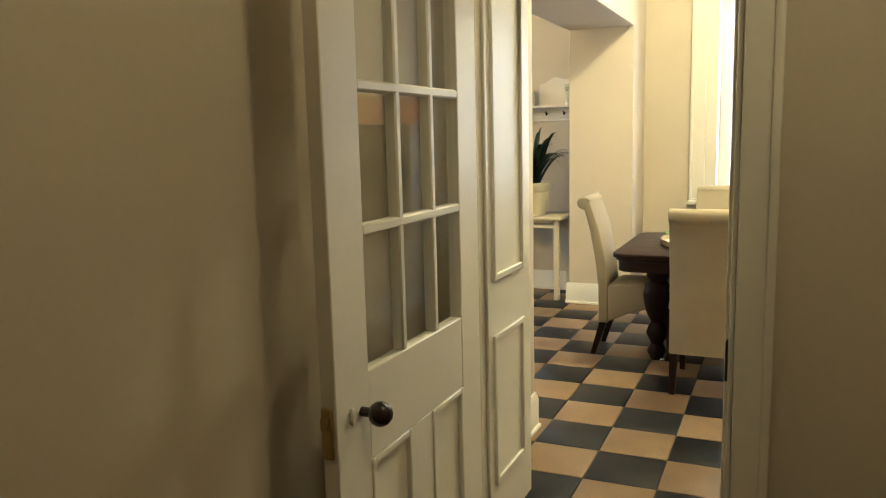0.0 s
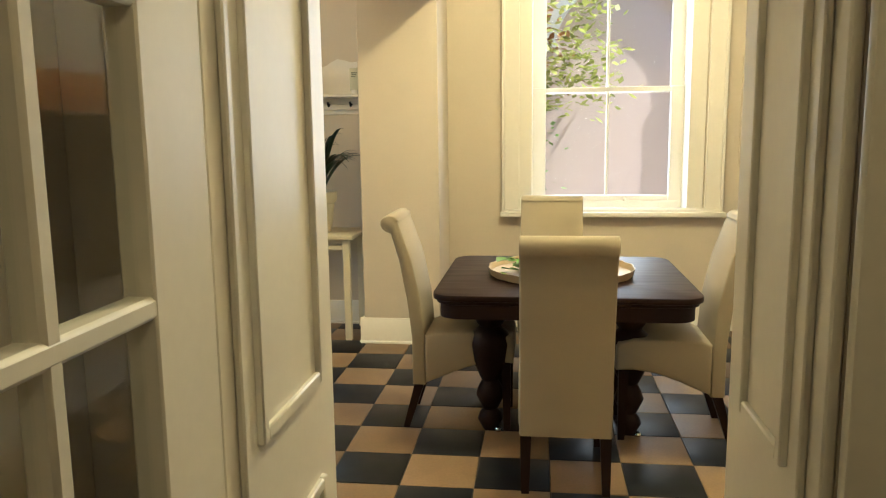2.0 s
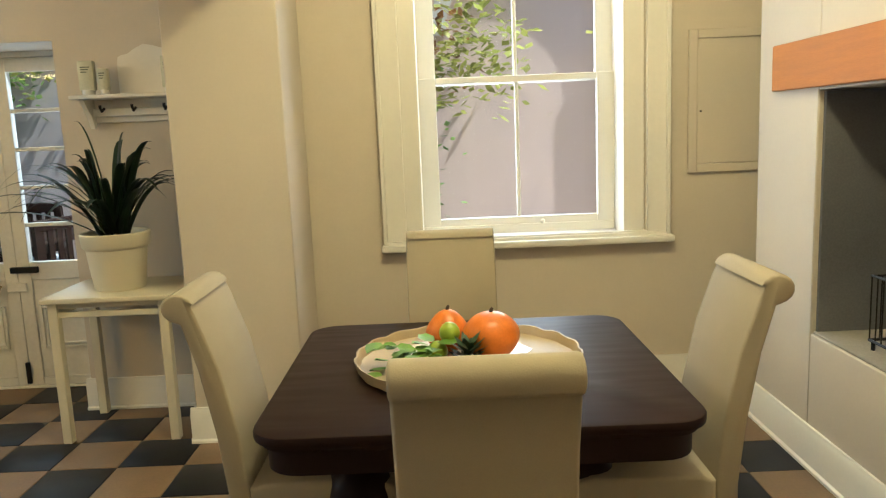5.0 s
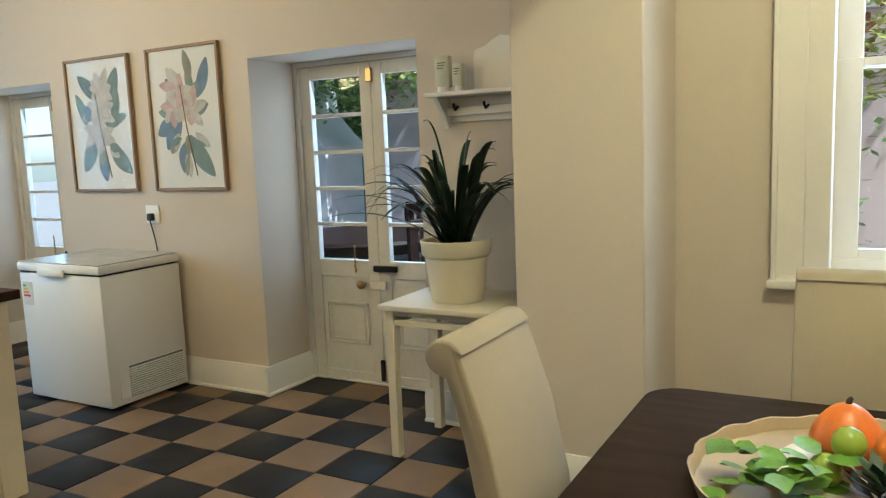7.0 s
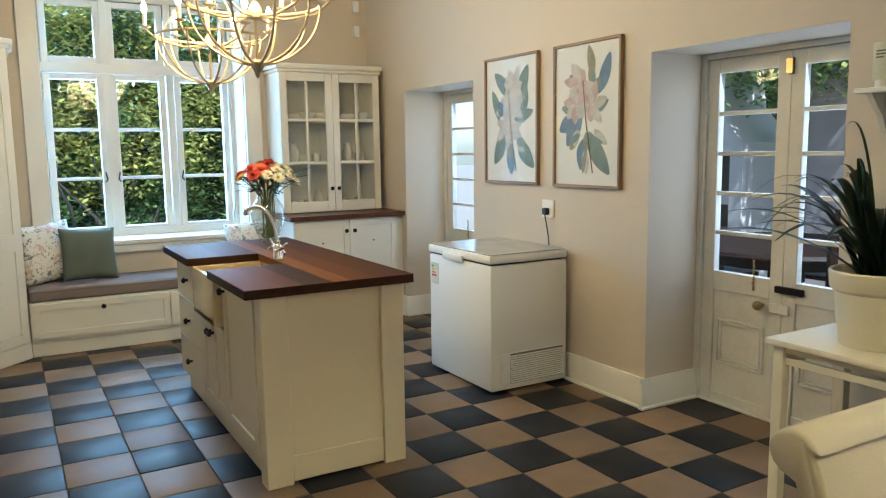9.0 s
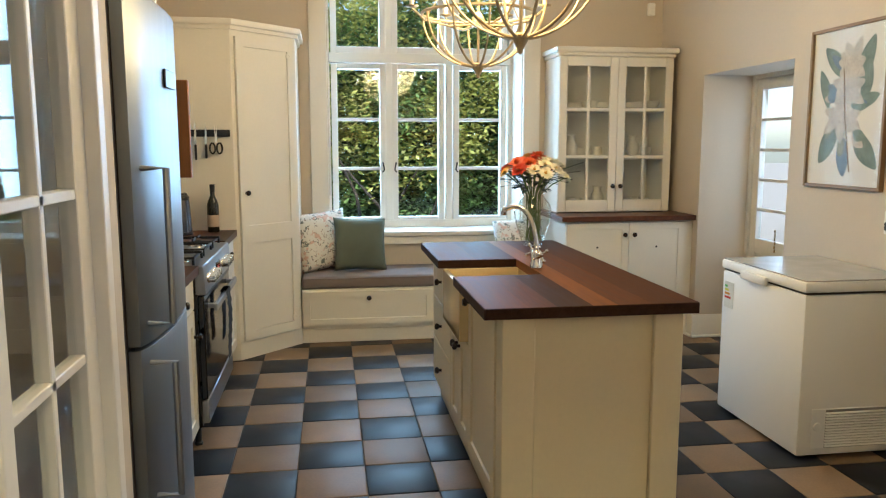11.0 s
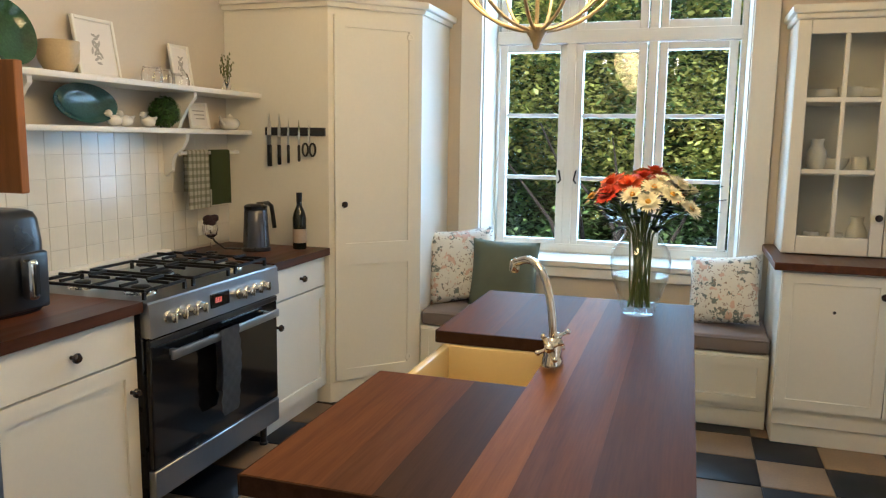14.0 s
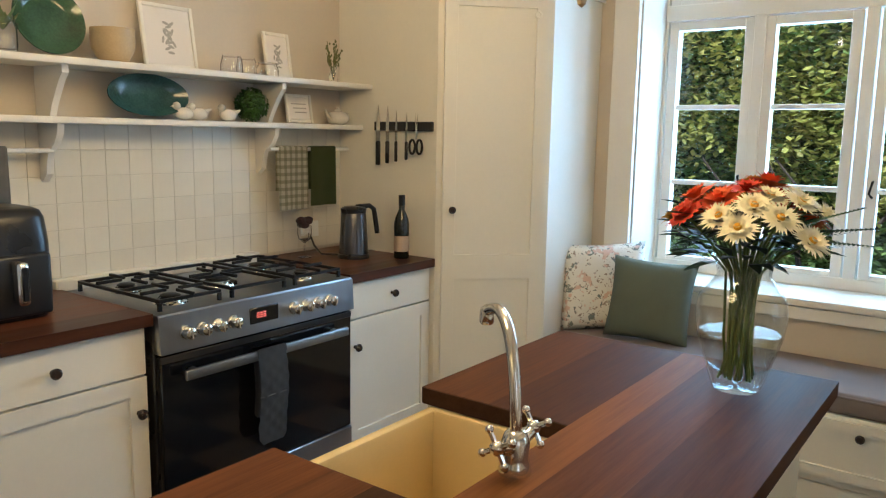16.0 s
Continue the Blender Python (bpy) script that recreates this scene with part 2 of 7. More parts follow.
def bx(bm, x0, x1, y0, y1, z0, z1, bevel=0.0, seg=1):
    r = bmesh.ops.create_cube(bm, size=1)
    for v in r["verts"]:
        v.co = Vector(((x0 + x1) / 2 + v.co.x * (x1 - x0), (y0 + y1) / 2 + v.co.y * (y1 - y0), (z0 + z1) / 2 + v.co.z * (z1 - z0)))
    if bevel:
        es = {e for v in r["verts"] for e in v.link_edges}
        bmesh.ops.bevel(bm, geom=list(es), offset=bevel, segments=seg, affect="EDGES", profile=0.5)
    return bm


def box(x0, x1, y0, y1, z0, z1, bevel=0.003, seg=1):
    return bx(bmesh.new(), x0, x1, y0, y1, z0, z1, bevel, seg)


def turned(profile, at=(0, 0, 0), seg=24, bm=None, rx=1.0, ry=1.0):
    """A lathed solid from (radius, height) pairs."""
    bm = bm or bmesh.new()
    rings = []
    for r, z in profile:
        rings.append([bm.verts.new((at[0] + rx * r * math.cos(2 * math.pi * i / seg), at[1] + ry * r * math.sin(2 * math.pi * i / seg), at[2] + z)) for i in range(seg)])
    for a, b in zip(rings, rings[1:]):
        for i in range(seg):
            bm.faces.new((a[i], a[(i + 1) % seg], b[(i + 1) % seg], b[i]))
    if profile[0][0] > 1e-5:
        bm.faces.new(rings[0][::-1])
    if profile[-1][0] > 1e-5:
        bm.faces.new(rings[-1])
    bmesh.ops.remove_doubles(bm, verts=[v for k in rings for v in k], dist=1e-6)
    return bm


def tube(points, r, seg=8, bm=None, r1=None):
    bm = bm or bmesh.new()
    pts = [Vector(p) for p in points]
    rings = []
    n = len(pts)
    side = None
    for i, p in enumerate(pts):
        d = (pts[min(i + 1, n - 1)] - pts[max(i - 1, 0)]).normalized()
        if side is None:
            side = d.orthogonal().normalized()
        side = (side - d * side.dot(d)).normalized()
        up = d.cross(side)
        rr = r if r1 is None else r + (r1 - r) * i / (n - 1)
        rings.append([bm.verts.new(p + rr * (math.cos(2 * math.pi * k / seg) * side + math.sin(2 * math.pi * k / seg) * up)) for k in range(seg)])
    for a, b in zip(rings, rings[1:]):
        for k in range(seg):
            bm.faces.new((a[k], a[(k + 1) % seg], b[(k + 1) % seg], b[k]))
    bm.faces.new(rings[0][::-1])
    bm.faces.new(rings[-1])
    return bm


def ball(at, r, seg=16, sx=1, sy=1, sz=1, bm=None):
    bm = bm or bmesh.new()
    q = bmesh.ops.create_uvsphere(bm, u_segments=seg, v_segments=max(6, seg // 2), radius=r)
    for v in q["verts"]:
        v.co = Vector((at[0] + v.co.x * sx, at[1] + v.co.y * sy, at[2] + v.co.z * sz))
    return bm


def prism(outline, axis, a, b, bm=None, bevel=0.0):
    """An outline of (u, v) pairs pushed along an axis from a to b: 'x' takes (y, z), 'y' takes (x, z), 'z' takes (x, y)."""
    bm = bm or bmesh.new()

    def at(u, v, w):
        return {"x": (w, u, v), "y": (u, w, v), "z": (u, v, w)}[axis]

    lo = [bm.verts.new(at(u, v, a)) for u, v in outline]
    hi = [bm.verts.new(at(u, v, b)) for u, v in outline]
    n = len(lo)
    fs = [bm.faces.new(lo[::-1]), bm.faces.new(hi)]
    for i in range(n):
        fs.append(bm.faces.new((lo[i], lo[(i + 1) % n], hi[(i + 1) % n], hi[i])))
    bmesh.ops.recalc_face_normals(bm, faces=fs)
    if bevel:
        bmesh.ops.bevel(bm, geom=list({e for f in fs[:2] for e in f.edges}), offset=bevel, segments=2, affect="EDGES", profile=0.5)
    return bm


PLACE = {}


def thing(name, label, category, at=(0, 0, 0), group=""):
    ob = new(name)
    ob.empty_display_size = 0.1
    ob.location = at
    PLACE[ob] = Matrix.Translation(at)
    return tagged(ob, label, category, group)


def mesh_of(name, bm, material, smooth=None):
    me = bpy.data.meshes.new(name)
    bm.normal_update()
    bm.to_mesh(me)
    bm.free()
    me.materials.append(material)
    if smooth:
        me.polygons.foreach_set("use_smooth", [True] * len(me.polygons))
        if smooth < 180:
            me.set_sharp_from_angle(angle=radians(smooth))
    return me


def part(name, bm, material, parent, label="", smooth=40):
    """One mesh under a thing or a part; the bmesh is in world places."""
    m = PLACE[parent]
    bm.transform(m.inverted())
    ob = new(name, mesh_of(name, bm, material, smooth))
    ob.parent = parent
    PLACE[ob] = m
    return tagged(ob, label) if label else ob


def solid(name, bm, material, label="", category="", kind="", group="", smooth=40):
    """One mesh at top level."""
    ob = new(name, mesh_of(name, bm, material, smooth))
    PLACE[ob] = Matrix.Identity(4)
    return tagged(ob, label, category, group, kind)


def frame_y(x0, x1, z0, z1, y0, y1, w, wt=None, wb=None):
    """A rectangular frame lying in a plane of constant y."""
    wt, wb = wt or w, wb or w
    bm = box(x0, x0 + w, y0, y1, z0, z1)
    bx(bm, x1 - w, x1, y0, y1, z0, z1, 0.003)
    bx(bm, x0 + w, x1 - w, y0 + 0.001, y1 - 0.001, z1 - wt, z1, 0.003)
    bx(bm, x0 + w, x1 - w, y0 + 0.001, y1 - 0.001, z0, z0 + wb, 0.003)
    return bm


def frame_x(y0, y1, z0, z1, x0, x1, w, wt=None, wb=None):
    wt, wb = wt or w, wb or w
    bm = box(x0, x1, y0, y0 + w, z0, z1)
    bx(bm, x0, x1, y1 - w, y1, z0, z1, 0.003)
    bx(bm, x0 + 0.001, x1 - 0.001, y0 + w, y1 - w, z1 - wt, z1, 0.003)
    bx(bm, x0 + 0.001, x1 - 0.001, y0 + w, y1 - w, z0, z0 + wb, 0.003)
    return bm


def knob(at, way, parent, r=0.017, material=None, name="knob"):
    d = Vector(way)
    bm = turned([(0.008, 0), (0.007, 0.012), (r, 0.02), (r * 1.05, 0.028), (r * 0.7, 0.036), (0, 0.038)], seg=14)
    bm.transform(Matrix.Translation(at) @ d.to_track_quat("Z", "Y").to_matrix().to_4x4())
    return part(name, bm, material or KNOBWOOD, parent, "dark round knob")


def wall_y(name, x0, x1, y0, y1, z1, holes, material=WALL, label=""):
    """A wall along x with thickness y0..y1 and openings (x0, x1, z0, z1)."""
    bm = bmesh.new()
    xs = sorted({x0, x1, *[h[0] for h in holes], *[h[1] for h in holes]})
    for a, b in zip(xs, xs[1:]):
        hs = [h for h in holes if h[0] <= a and h[1] >= b]
        if not hs:
            bx(bm, a, b, y0, y1, 0, z1)
        else:
            h = hs[0]
            if h[2] > 0:
                bx(bm, a, b, y0, y1, 0, h[2])
            bx(bm, a, b, y0, y1, h[3], z1)
    bmesh.ops.remove_doubles(bm, verts=bm.verts, dist=1e-5)
    return solid(name, bm, material, label or "beige painted plaster wall", kind="structure", smooth=None)


def wall_x(name, x0, x1, y0, y1, z1, holes, material=WALL):
    bm = bmesh.new()
    ys = sorted({y0, y1, *[h[0] for h in holes], *[h[1] for h in holes]})
    for a, b in zip(ys, ys[1:]):
        hs = [h for h in holes if h[0] <= a and h[1] >= b]
        if not hs:
            bx(bm, x0, x1, a, b, 0, z1)
        else:
            h = hs[0]
            if h[2] > 0:
                bx(bm, x0, x1, a, b, 0, h[2])
            bx(bm, x0, x1, a, b, h[3], z1)
    return solid(name, bm, material, "beige painted plaster wall", kind="structure", smooth=None)


def skirting(name, pts, h=0.17, t=0.022):
    """A white skirting board along a line of (x, y) points, its face on the left of the line's way."""
    bm = bmesh.new()
    for (xa, ya), (xb, yb) in zip(pts, pts[1:]):
        d = Vector((xb - xa, yb - ya, 0))
        n = Vector((-d.y, d.x, 0)).normalized()
        e = d.normalized()
        a, b = Vector((xa, ya, 0)) - e * 0.0, Vector((xb, yb, 0)) + e * t
        prof = [(0, 0), (t + 0.012, 0), (t + 0.012, 0.012), (t, 0.018), (t, h - 0.03), (t * 0.6, h - 0.012), (t * 0.5, h), (0, h)]
        lo = [bm.verts.new(a + n * u + Vector((0, 0, v))) for u, v in prof]
        hi = [bm.verts.new(b + n * u + Vector((0, 0, v))) for u, v in prof]
        k = len(prof)
        fs = [bm.faces.new(lo), bm.faces.new(hi[::-1])]
        for i in range(k):
            fs.append(bm.faces.new((lo[i], lo[(i + 1) % k], hi[(i + 1) % k], hi[i])))
        bmesh.ops.recalc_face_normals(bm, faces=fs)
    return solid(name, bm, WHITE, "white painted skirting board", kind="structure", smooth=30)


# ---- structure ----
H = 3.25
YN, YD = 6.57, 6.97
wall_y("wall_north", -7.2, 2.2, YN, 7.06, H, [(-6.0, -4.9, 0, 1.95), (-3.13, -2.03, 0, 1.95), (-0.30, 0.98, 0.82, 2.58)])
wall_x("wall_west", -7.22, -6.75, 2.2, YN, H, [(3.86, 5.40, 0.72, 2.75)])
wall_y("wall_south_kitchen", -6.75, -2.86, 2.2, 2.6, H, [])
wall_y("wall_pantry", -2.86, -0.745, 2.62, 3.28, H, [(-2.72, -2.0, 0, 2.02)])
wall_y("wall_hall_door", 0.225, 1.9, 2.08, 2.53, H, [])
solid("wall_hall_jamb", box(-0.745, -0.57, 2.08, 2.62, 0, H), WALL, "narrow plastered wall beside the door", kind="structure")
solid("wall_over_door", box(-0.57, 0.225, 2.08, 2.53, 2.08, H), WALL, "plastered wall over the door", kind="structure")
wall_x("wall_hall_left", -0.945, -0.745, -1.6, 2.62, H, [])
wall_x("wall_hall_right", 1.25, 1.45, -1.6, 2.08, H, [])
wall_y("wall_hall_end", -0.745, 1.25, -1.8, -1.6, H, [])
wall_x("wall_fireplace", 1.9, 2.1, 2.08, YN, H, [])
wall_y("wall_pantry_back", -2.86, -0.92, 2.2, 2.4, H, [])
solid("beam", box(-1.30, -0.78, 3.28, 6.05, 2.24, H, 0.004), WALL, "plastered beam over the wide opening", kind="structure")
solid("pier", box(-1.30, -0.78, 6.05, YN, 0, H, 0.006), WALL, "beige plastered wall pier", kind="structure")
bm = box(-7.3, 2.2, 2.1, 7.1, H, H + 0.1)
bx(bm, -1.0, 2.2, -1.9, 2.1, H, H + 0.1)
# unseen slab above the ceiling, added to hold the sun off the ground outside
solid("shade_slab", box(-7.4, 2.3, 1.9, 7.35, H + 0.11, 3.55, 0), PAVING, "flat slab added over the rooms to cast shade outside", kind="structure")
solid("ceiling", bm, CEIL, "white painted ceiling", kind="structure")
# chimney breast with its hearth opening
bm = box(1.38, 1.90, 5.56, 6.11, 0, H, 0.006)
bx(bm, 1.38, 1.90, 3.3, 4.45, 0, H, 0.006)
bx(bm, 1.38, 1.90, 4.45, 5.56, 0, 0.55, 0.004)
bx(bm, 1.38, 1.90, 4.45, 5.56, 1.52, H, 0.004)
breast = solid("chimney_breast", bm, WALL, "plastered chimney breast with raised open hearth", kind="structure")
bm = box(1.86, 1.88, 4.46, 5.55, 0.56, 1.515)
bx(bm, 1.40, 1.86, 5.54, 5.557, 0.56, 1.515)
bx(bm, 1.40, 1.86, 4.453, 4.47, 0.56, 1.515)
solid("hearth_lining", bm, SOOT, "dark sooty plaster lining of the hearth", kind="structure")
solid("hearth_floor", box(1.385, 1.86, 4.46, 5.55, 0.552, 0.562), CONCRETE, "bare concrete hearth floor", kind="structure")
mantel = thing("mantel_beam", "orange varnished wooden lintel over the hearth", "mantel", (1.36, 5.0, 1.53))
part("beam", box(1.352, 1.379, 3.9, 5.92, 1.53, 1.72, 0.004), ORANGEWOOD, mantel)
# skirtings
skirting("baseboard_north_west", [(-3.13, YN), (-4.9, YN)])
skirting("baseboard_reveal", [(-3.13, YD), (-3.13, YN - 0.022)])
skirting("baseboard_shelf", [(-1.32, YN), (-2.03, YN)])
skirting("baseboard_reveal_east", [(-2.03, YN), (-2.03, YD)])
skirting("baseboard_pier", [(-0.78, 6.05), (-1.30, 6.05), (-1.30, YN)])
skirting("baseboard_pier_side", [(-0.78, YN), (-0.78, 6.03)])
skirting("baseboard_dining", [(1.9, YN), (-0.76, YN)])
skirting("baseboard_breast", [(1.38, 3.3), (1.38, 6.11), (1.9, 6.11)])
skirting("baseboard_door_return", [(-0.745, 3.28), (-0.745, 2.62)])
skirting("baseboard_door_front", [(-1.9, 3.28), (-0.765, 3.28)])
skirting("baseboard_hutch", [(-6.0, YN), (-6.05, YN)])
skirting("baseboard_garden_reveal", [(-6.0, YD), (-6.0, YN)])


def french_door(name, xa, xb, label):
    d = thing(name, label, "door", ((xa + xb) / 2, YD, 0))
    top = 1.93
    part("door_frame", frame_y(xa, xb, 0.002, 1.95, YD - 0.02, YD + 0.07, 0.035, 0.03, 0.012), OLDWHITE, d)
    mid = (xa + xb) / 2
    for a, b in ((xa + 0.036, mid - 0.001), (mid + 0.001, xb - 0.036)):
        leaf = part("door_leaf", frame_y(a, b, 0.015, 1.918, YD, YD + 0.045, 0.075, 0.075, 0.05), OLDWHITE, d)
        part("lower_panel", box(a + 0.075, b - 0.075, YD + 0.012, YD + 0.034, 0.06, 0.66), OLDWHITE, leaf)
        for f, zz in ((0.0, 0.0), (0.022, 0.02)):
            part("panel_moulding", frame_y(a + 0.10 + f, b - 0.10 - f, 0.24 + zz, 0.50 - zz, YD - 0.004 + f * 0.2, YD + 0.013, 0.016), OLDWHITE, leaf)
        part("lock_rail", box(a + 0.075, b - 0.075, YD + 0.001, YD + 0.044, 0.655, 0.76), OLDWHITE, leaf)
        n = 5
        z0, z1 = 0.76, 1.843
        for i in range(n):
            za, zb = z0 + (z1 - z0) * i / n, z0 + (z1 - z0) * (i + 1) / n
            p = part("pane", box(a + 0.07, b - 0.07, YD + 0.02, YD + 0.024, za + 0.008, zb - 0.008, 0), PANE, leaf, smooth=None)
            p.visible_shadow = False
            if i:
                part("glazing_bar", box(a + 0.07, b - 0.07, YD + 0.006, YD + 0.04, za - 0.011, za + 0.011), OLDWHITE, leaf)
        part("hinge", box(a - 0.004 if a < mid - 0.1 else b - 0.01, a + 0.012 if a < mid - 0.1 else b + 0.004, YD - 0.012, YD + 0.002, 1.62, 1.72), OLDWHITE, leaf)
    for nm, bmx, mt in (("bolt", box(mid - 0.03, mid + 0.13, YD - 0.025, YD - 0.002, 0.70, 0.735), IRON), ("latch_plate", box(mid - 0.06, mid + 0.05, YD - 0.02, YD - 0.002, 0.59, 0.64), OLDWHITE), ("top_catch", box(mid - 0.02, mid + 0.02, YD - 0.022, YD - 0.002, 1.80, 1.88), BRASS), ("sill_bolt", box(mid - 0.015, mid + 0.01, YD - 0.02, YD - 0.002, 0.03, 0.16), IRON)):
        part(nm, bmx, mt, d)
    bm = ball((mid - 0.11, YD - 0.045, 0.62), 0.026, 14)
    tube([(mid - 0.11, YD + 0.0, 0.62), (mid - 0.11, YD - 0.04, 0.62)], 0.01, 8, bm)
    part("door_knob", bm, BRASS, d)
    chain = bmesh.new()
    for i in range(6):
        ball((mid - 0.17 + 0.004 * (i % 2), YD - 0.01, 0.84 - i * 0.028), 0.012, 8, 0.6, 0.5, 1.2, chain)
    part("safety_chain", chain, BRASS, d)
    return tagged(d, kind="structure")


french_door("door_1", -3.13, -2.03, "old white glazed double patio door, shut")
french_door("door_2", -6.0, -4.9, "white glazed garden double door, shut")


def kitchen_window():
    w = thing("window_1", "white painted triple casement window with top lights", "window", (-7.12, 4.62, 0.84))
    X0, X1 = -7.17, -7.07
    part("window_frame", frame_x(3.80, 5.44, 0.76, 2.76, X0, X1, 0.075, 0.06, 0.06), WHITE, w)
    cols = ((3.935, 4.28), (4.43, 4.77), (4.945, 5.30))
    for y in (4.355, 4.858):
        part("mullion", box(X0, X1 + 0.004, y - 0.028, y + 0.028, 0.82, 2.70), WHITE, w)
    part("transom", box(X0 + 0.002, X1 + 0.012, 3.87, 5.37, 2.11, 2.19), WHITE, w)
    for a, b in cols:
        for z0, z1, n in ((0.845, 2.06, 3), (2.24, 2.645, 1)):
            sash = part("casement", frame_x(a - 0.05, b + 0.05, z0 - 0.05, z1 + 0.045, X0 + 0.03, X1 - 0.005, 0.05, 0.045, 0.05), WHITE, w)
            for i in range(n):
                za, zb = z0 + (z1 - z0) * i / n, z0 + (z1 - z0) * (i + 1) / n
                p = part("pane", box(-7.122, -7.118, a - 0.004, b + 0.004, za + 0.006, zb - 0.006, 0), PANE, sash, smooth=None)
                p.visible_shadow = False
                if i:
                    part("glazing_bar", box(-7.14, -7.095, a, b, za - 0.013, za + 0.013), WHITE, sash)
    for y, s in ((4.30, 1), (4.41, -1), (4.925, -1)):
        part("casement_latch", tube([(-7.06, y, 1.30), (-7.045, y, 1.30), (-7.045, y + 0.012 * s, 1.24), (-7.045, y - 0.005 * s, 1.22)], 0.006, 6), IRON, w)
    bm = box(-7.08, -6.70, 3.82, 5.44, 0.725, 0.76, 0.006, 2)
    part("window_sill", bm, WHITE, w)
    for a, b in ((3.855, 3.863), (5.397, 5.405)):
        part("reveal_lining", box(-7.07, -6.752, a, b, 0.76, 2.75), WHITE, w)
    part("casing", frame_x(3.72, 5.54, 0.66, 2.88, -6.749, -6.715, 0.135, 0.13, 0.06), WHITE, w)
    return tagged(w, kind="structure")


kitchen_window()


def sash_window():
    w = thing("window_2", "white painted sash window in splayed timber reveals", "window", (0.31, YN, 0.8))
    x0, x1 = -0.095, 0.78
    YG = 6.80
    part("window_frame", frame_y(-0.29, 0.97, 0.84, 2.57, YG - 0.02, YG + 0.10, 0.10, 0.08, 0.05), WHITE, w)
    part("upper_sash", frame_y(x0 - 0.10, x1 + 0.10, 1.66, 2.51, YG + 0.03, YG + 0.07, 0.10, 0.08, 0.035), WHITE, w)
    part("lower_sash", frame_y(x0 - 0.10, x1 + 0.10, 0.87, 1.70, YG - 0.01, YG + 0.03, 0.10, 0.035, 0.06), WHITE, w)
    for z0, z1, y in ((1.69, 2.44, YG + 0.05), (0.925, 1.675, YG + 0.01)):
        part("glazing_bar", box(0.333, 0.353, y - 0.015, y + 0.015, z0 - 0.01, z1 + 0.01), WHITE, w)
        for a, b in ((x0 - 0.004, 0.337), (0.349, x1 + 0.004)):
            p = part("pane", box(a, b, y - 0.002, y + 0.002, z0, z1, 0), PANE, w, smooth=None)
            p.visible_shadow = False
    for a, b in ((-0.298, -0.19), (0.87, 0.978)):
        part("reveal_lining", box(a, b, YN + 0.002, YG - 0.022, 0.84, 2.57), WHITE, w)
    part("casing", frame_y(-0.385, 1.09, 0.83, 2.69, YN - 0.03, YN - 0.001, 0.105, 0.12, 0.03), WHITE, w)
    part("casing_bead", frame_y(-0.40, 1.105, 0.83, 2.705, YN - 0.045, YN - 0.0305, 0.022), WHITE, w)
    part("window_sill", box(-0.41, 1.12, YN - 0.075, YG - 0.02, 0.80, 0.835, 0.008, 2), WHITE, w)
    part("sash_lift", ball((0.47, YG - 0.016, 0.90), 0.014, 8), WHITE, w)
    return tagged(w, kind="structure")


sash_window()


def glazed_door():
    """The hall door, standing open at a right angle."""
    d = thing("door_3", "white half-glazed panelled door standing open", "door", (-0.57, 2.07, 0))
    X0, X1 = -0.59, -0.55
    ya, yb = 1.20, 2.075
    stile = 0.15
    leaf = part("door_leaf", frame_x(ya, yb, 0.01, 2.06, X0, X1, stile, 0.11, 0.2), WHITE, d)
    part("lock_rail", box(X0 + 0.001, X1 - 0.001, ya + stile, yb - stile, 0.65, 0.87), WHITE, d)
    part("middle_stile", box(X0 + 0.001, X1 - 0.001, 1.57, 1.70, 0.21, 0.65), WHITE, d)
    for a, b in ((ya + stile, 1.57), (1.70, yb - stile)):
        p = part("lower_panel", box(X0 + 0.012, X1 - 0.012, a, b, 0.21, 0.65), WHITE, d)
        part("panel_moulding", frame_x(a, b, 0.21, 0.65, X1 - 0.014, X1 + 0.004, 0.018), WHITE, p)
    g0, g1, z0, z1 = ya + stile, yb - 0.125, 0.87, 1.95
    for i in range(3):
        for k in range(3):
            y0, y1 = g0 + (g1 - g0) * i / 3, g0 + (g1 - g0) * (i + 1) / 3
            za, zb = (z0, 1.207, 1.54, z1)[k:k + 2]
            part("pane", box(-0.572, -0.568, y0, y1, za, zb, 0), PANE, d, smooth=None).visible_shadow = False
    for i in (1, 2):
        y = g0 + (g1 - g0) * i / 3
        part("glazing_bar", box(X0 + 0.004, X1 - 0.002, y - 0.013, y + 0.013, z0, z1, 0.005), WHITE, d)
        z = (0, 1.207, 1.54)[i]
        part("glazing_bar", box(X0 + 0.003, X1 - 0.001, g0, g1, z - 0.013, z + 0.013, 0.005), WHITE, d)
    bm = ball((X1 + 0.05, 1.31, 0.785), 0.03, 16)
    tube([(X1, 1.31, 0.785), (X1 + 0.04, 1.31, 0.785)], 0.012, 10, bm)
    part("door_knob", bm, KNOBWOOD, d, "dark brown door knob")
    part("keyhole_cover", box(X1, X1 + 0.008, 1.255, 1.267, 0.77, 0.81), WHITE, d)
    lock = box(X0 + 0.006, X1 - 0.006, ya - 0.012, ya - 0.0005, 0.71, 0.83)
    bx(lock, X0 + 0.01, X1 - 0.012, ya - 0.022, ya - 0.01, 0.78, 0.81, 0.002)
    part("mortice_lock", lock, BRASS, d, "worn brass mortice lock")
    return tagged(d, kind="structure")


glazed_door()


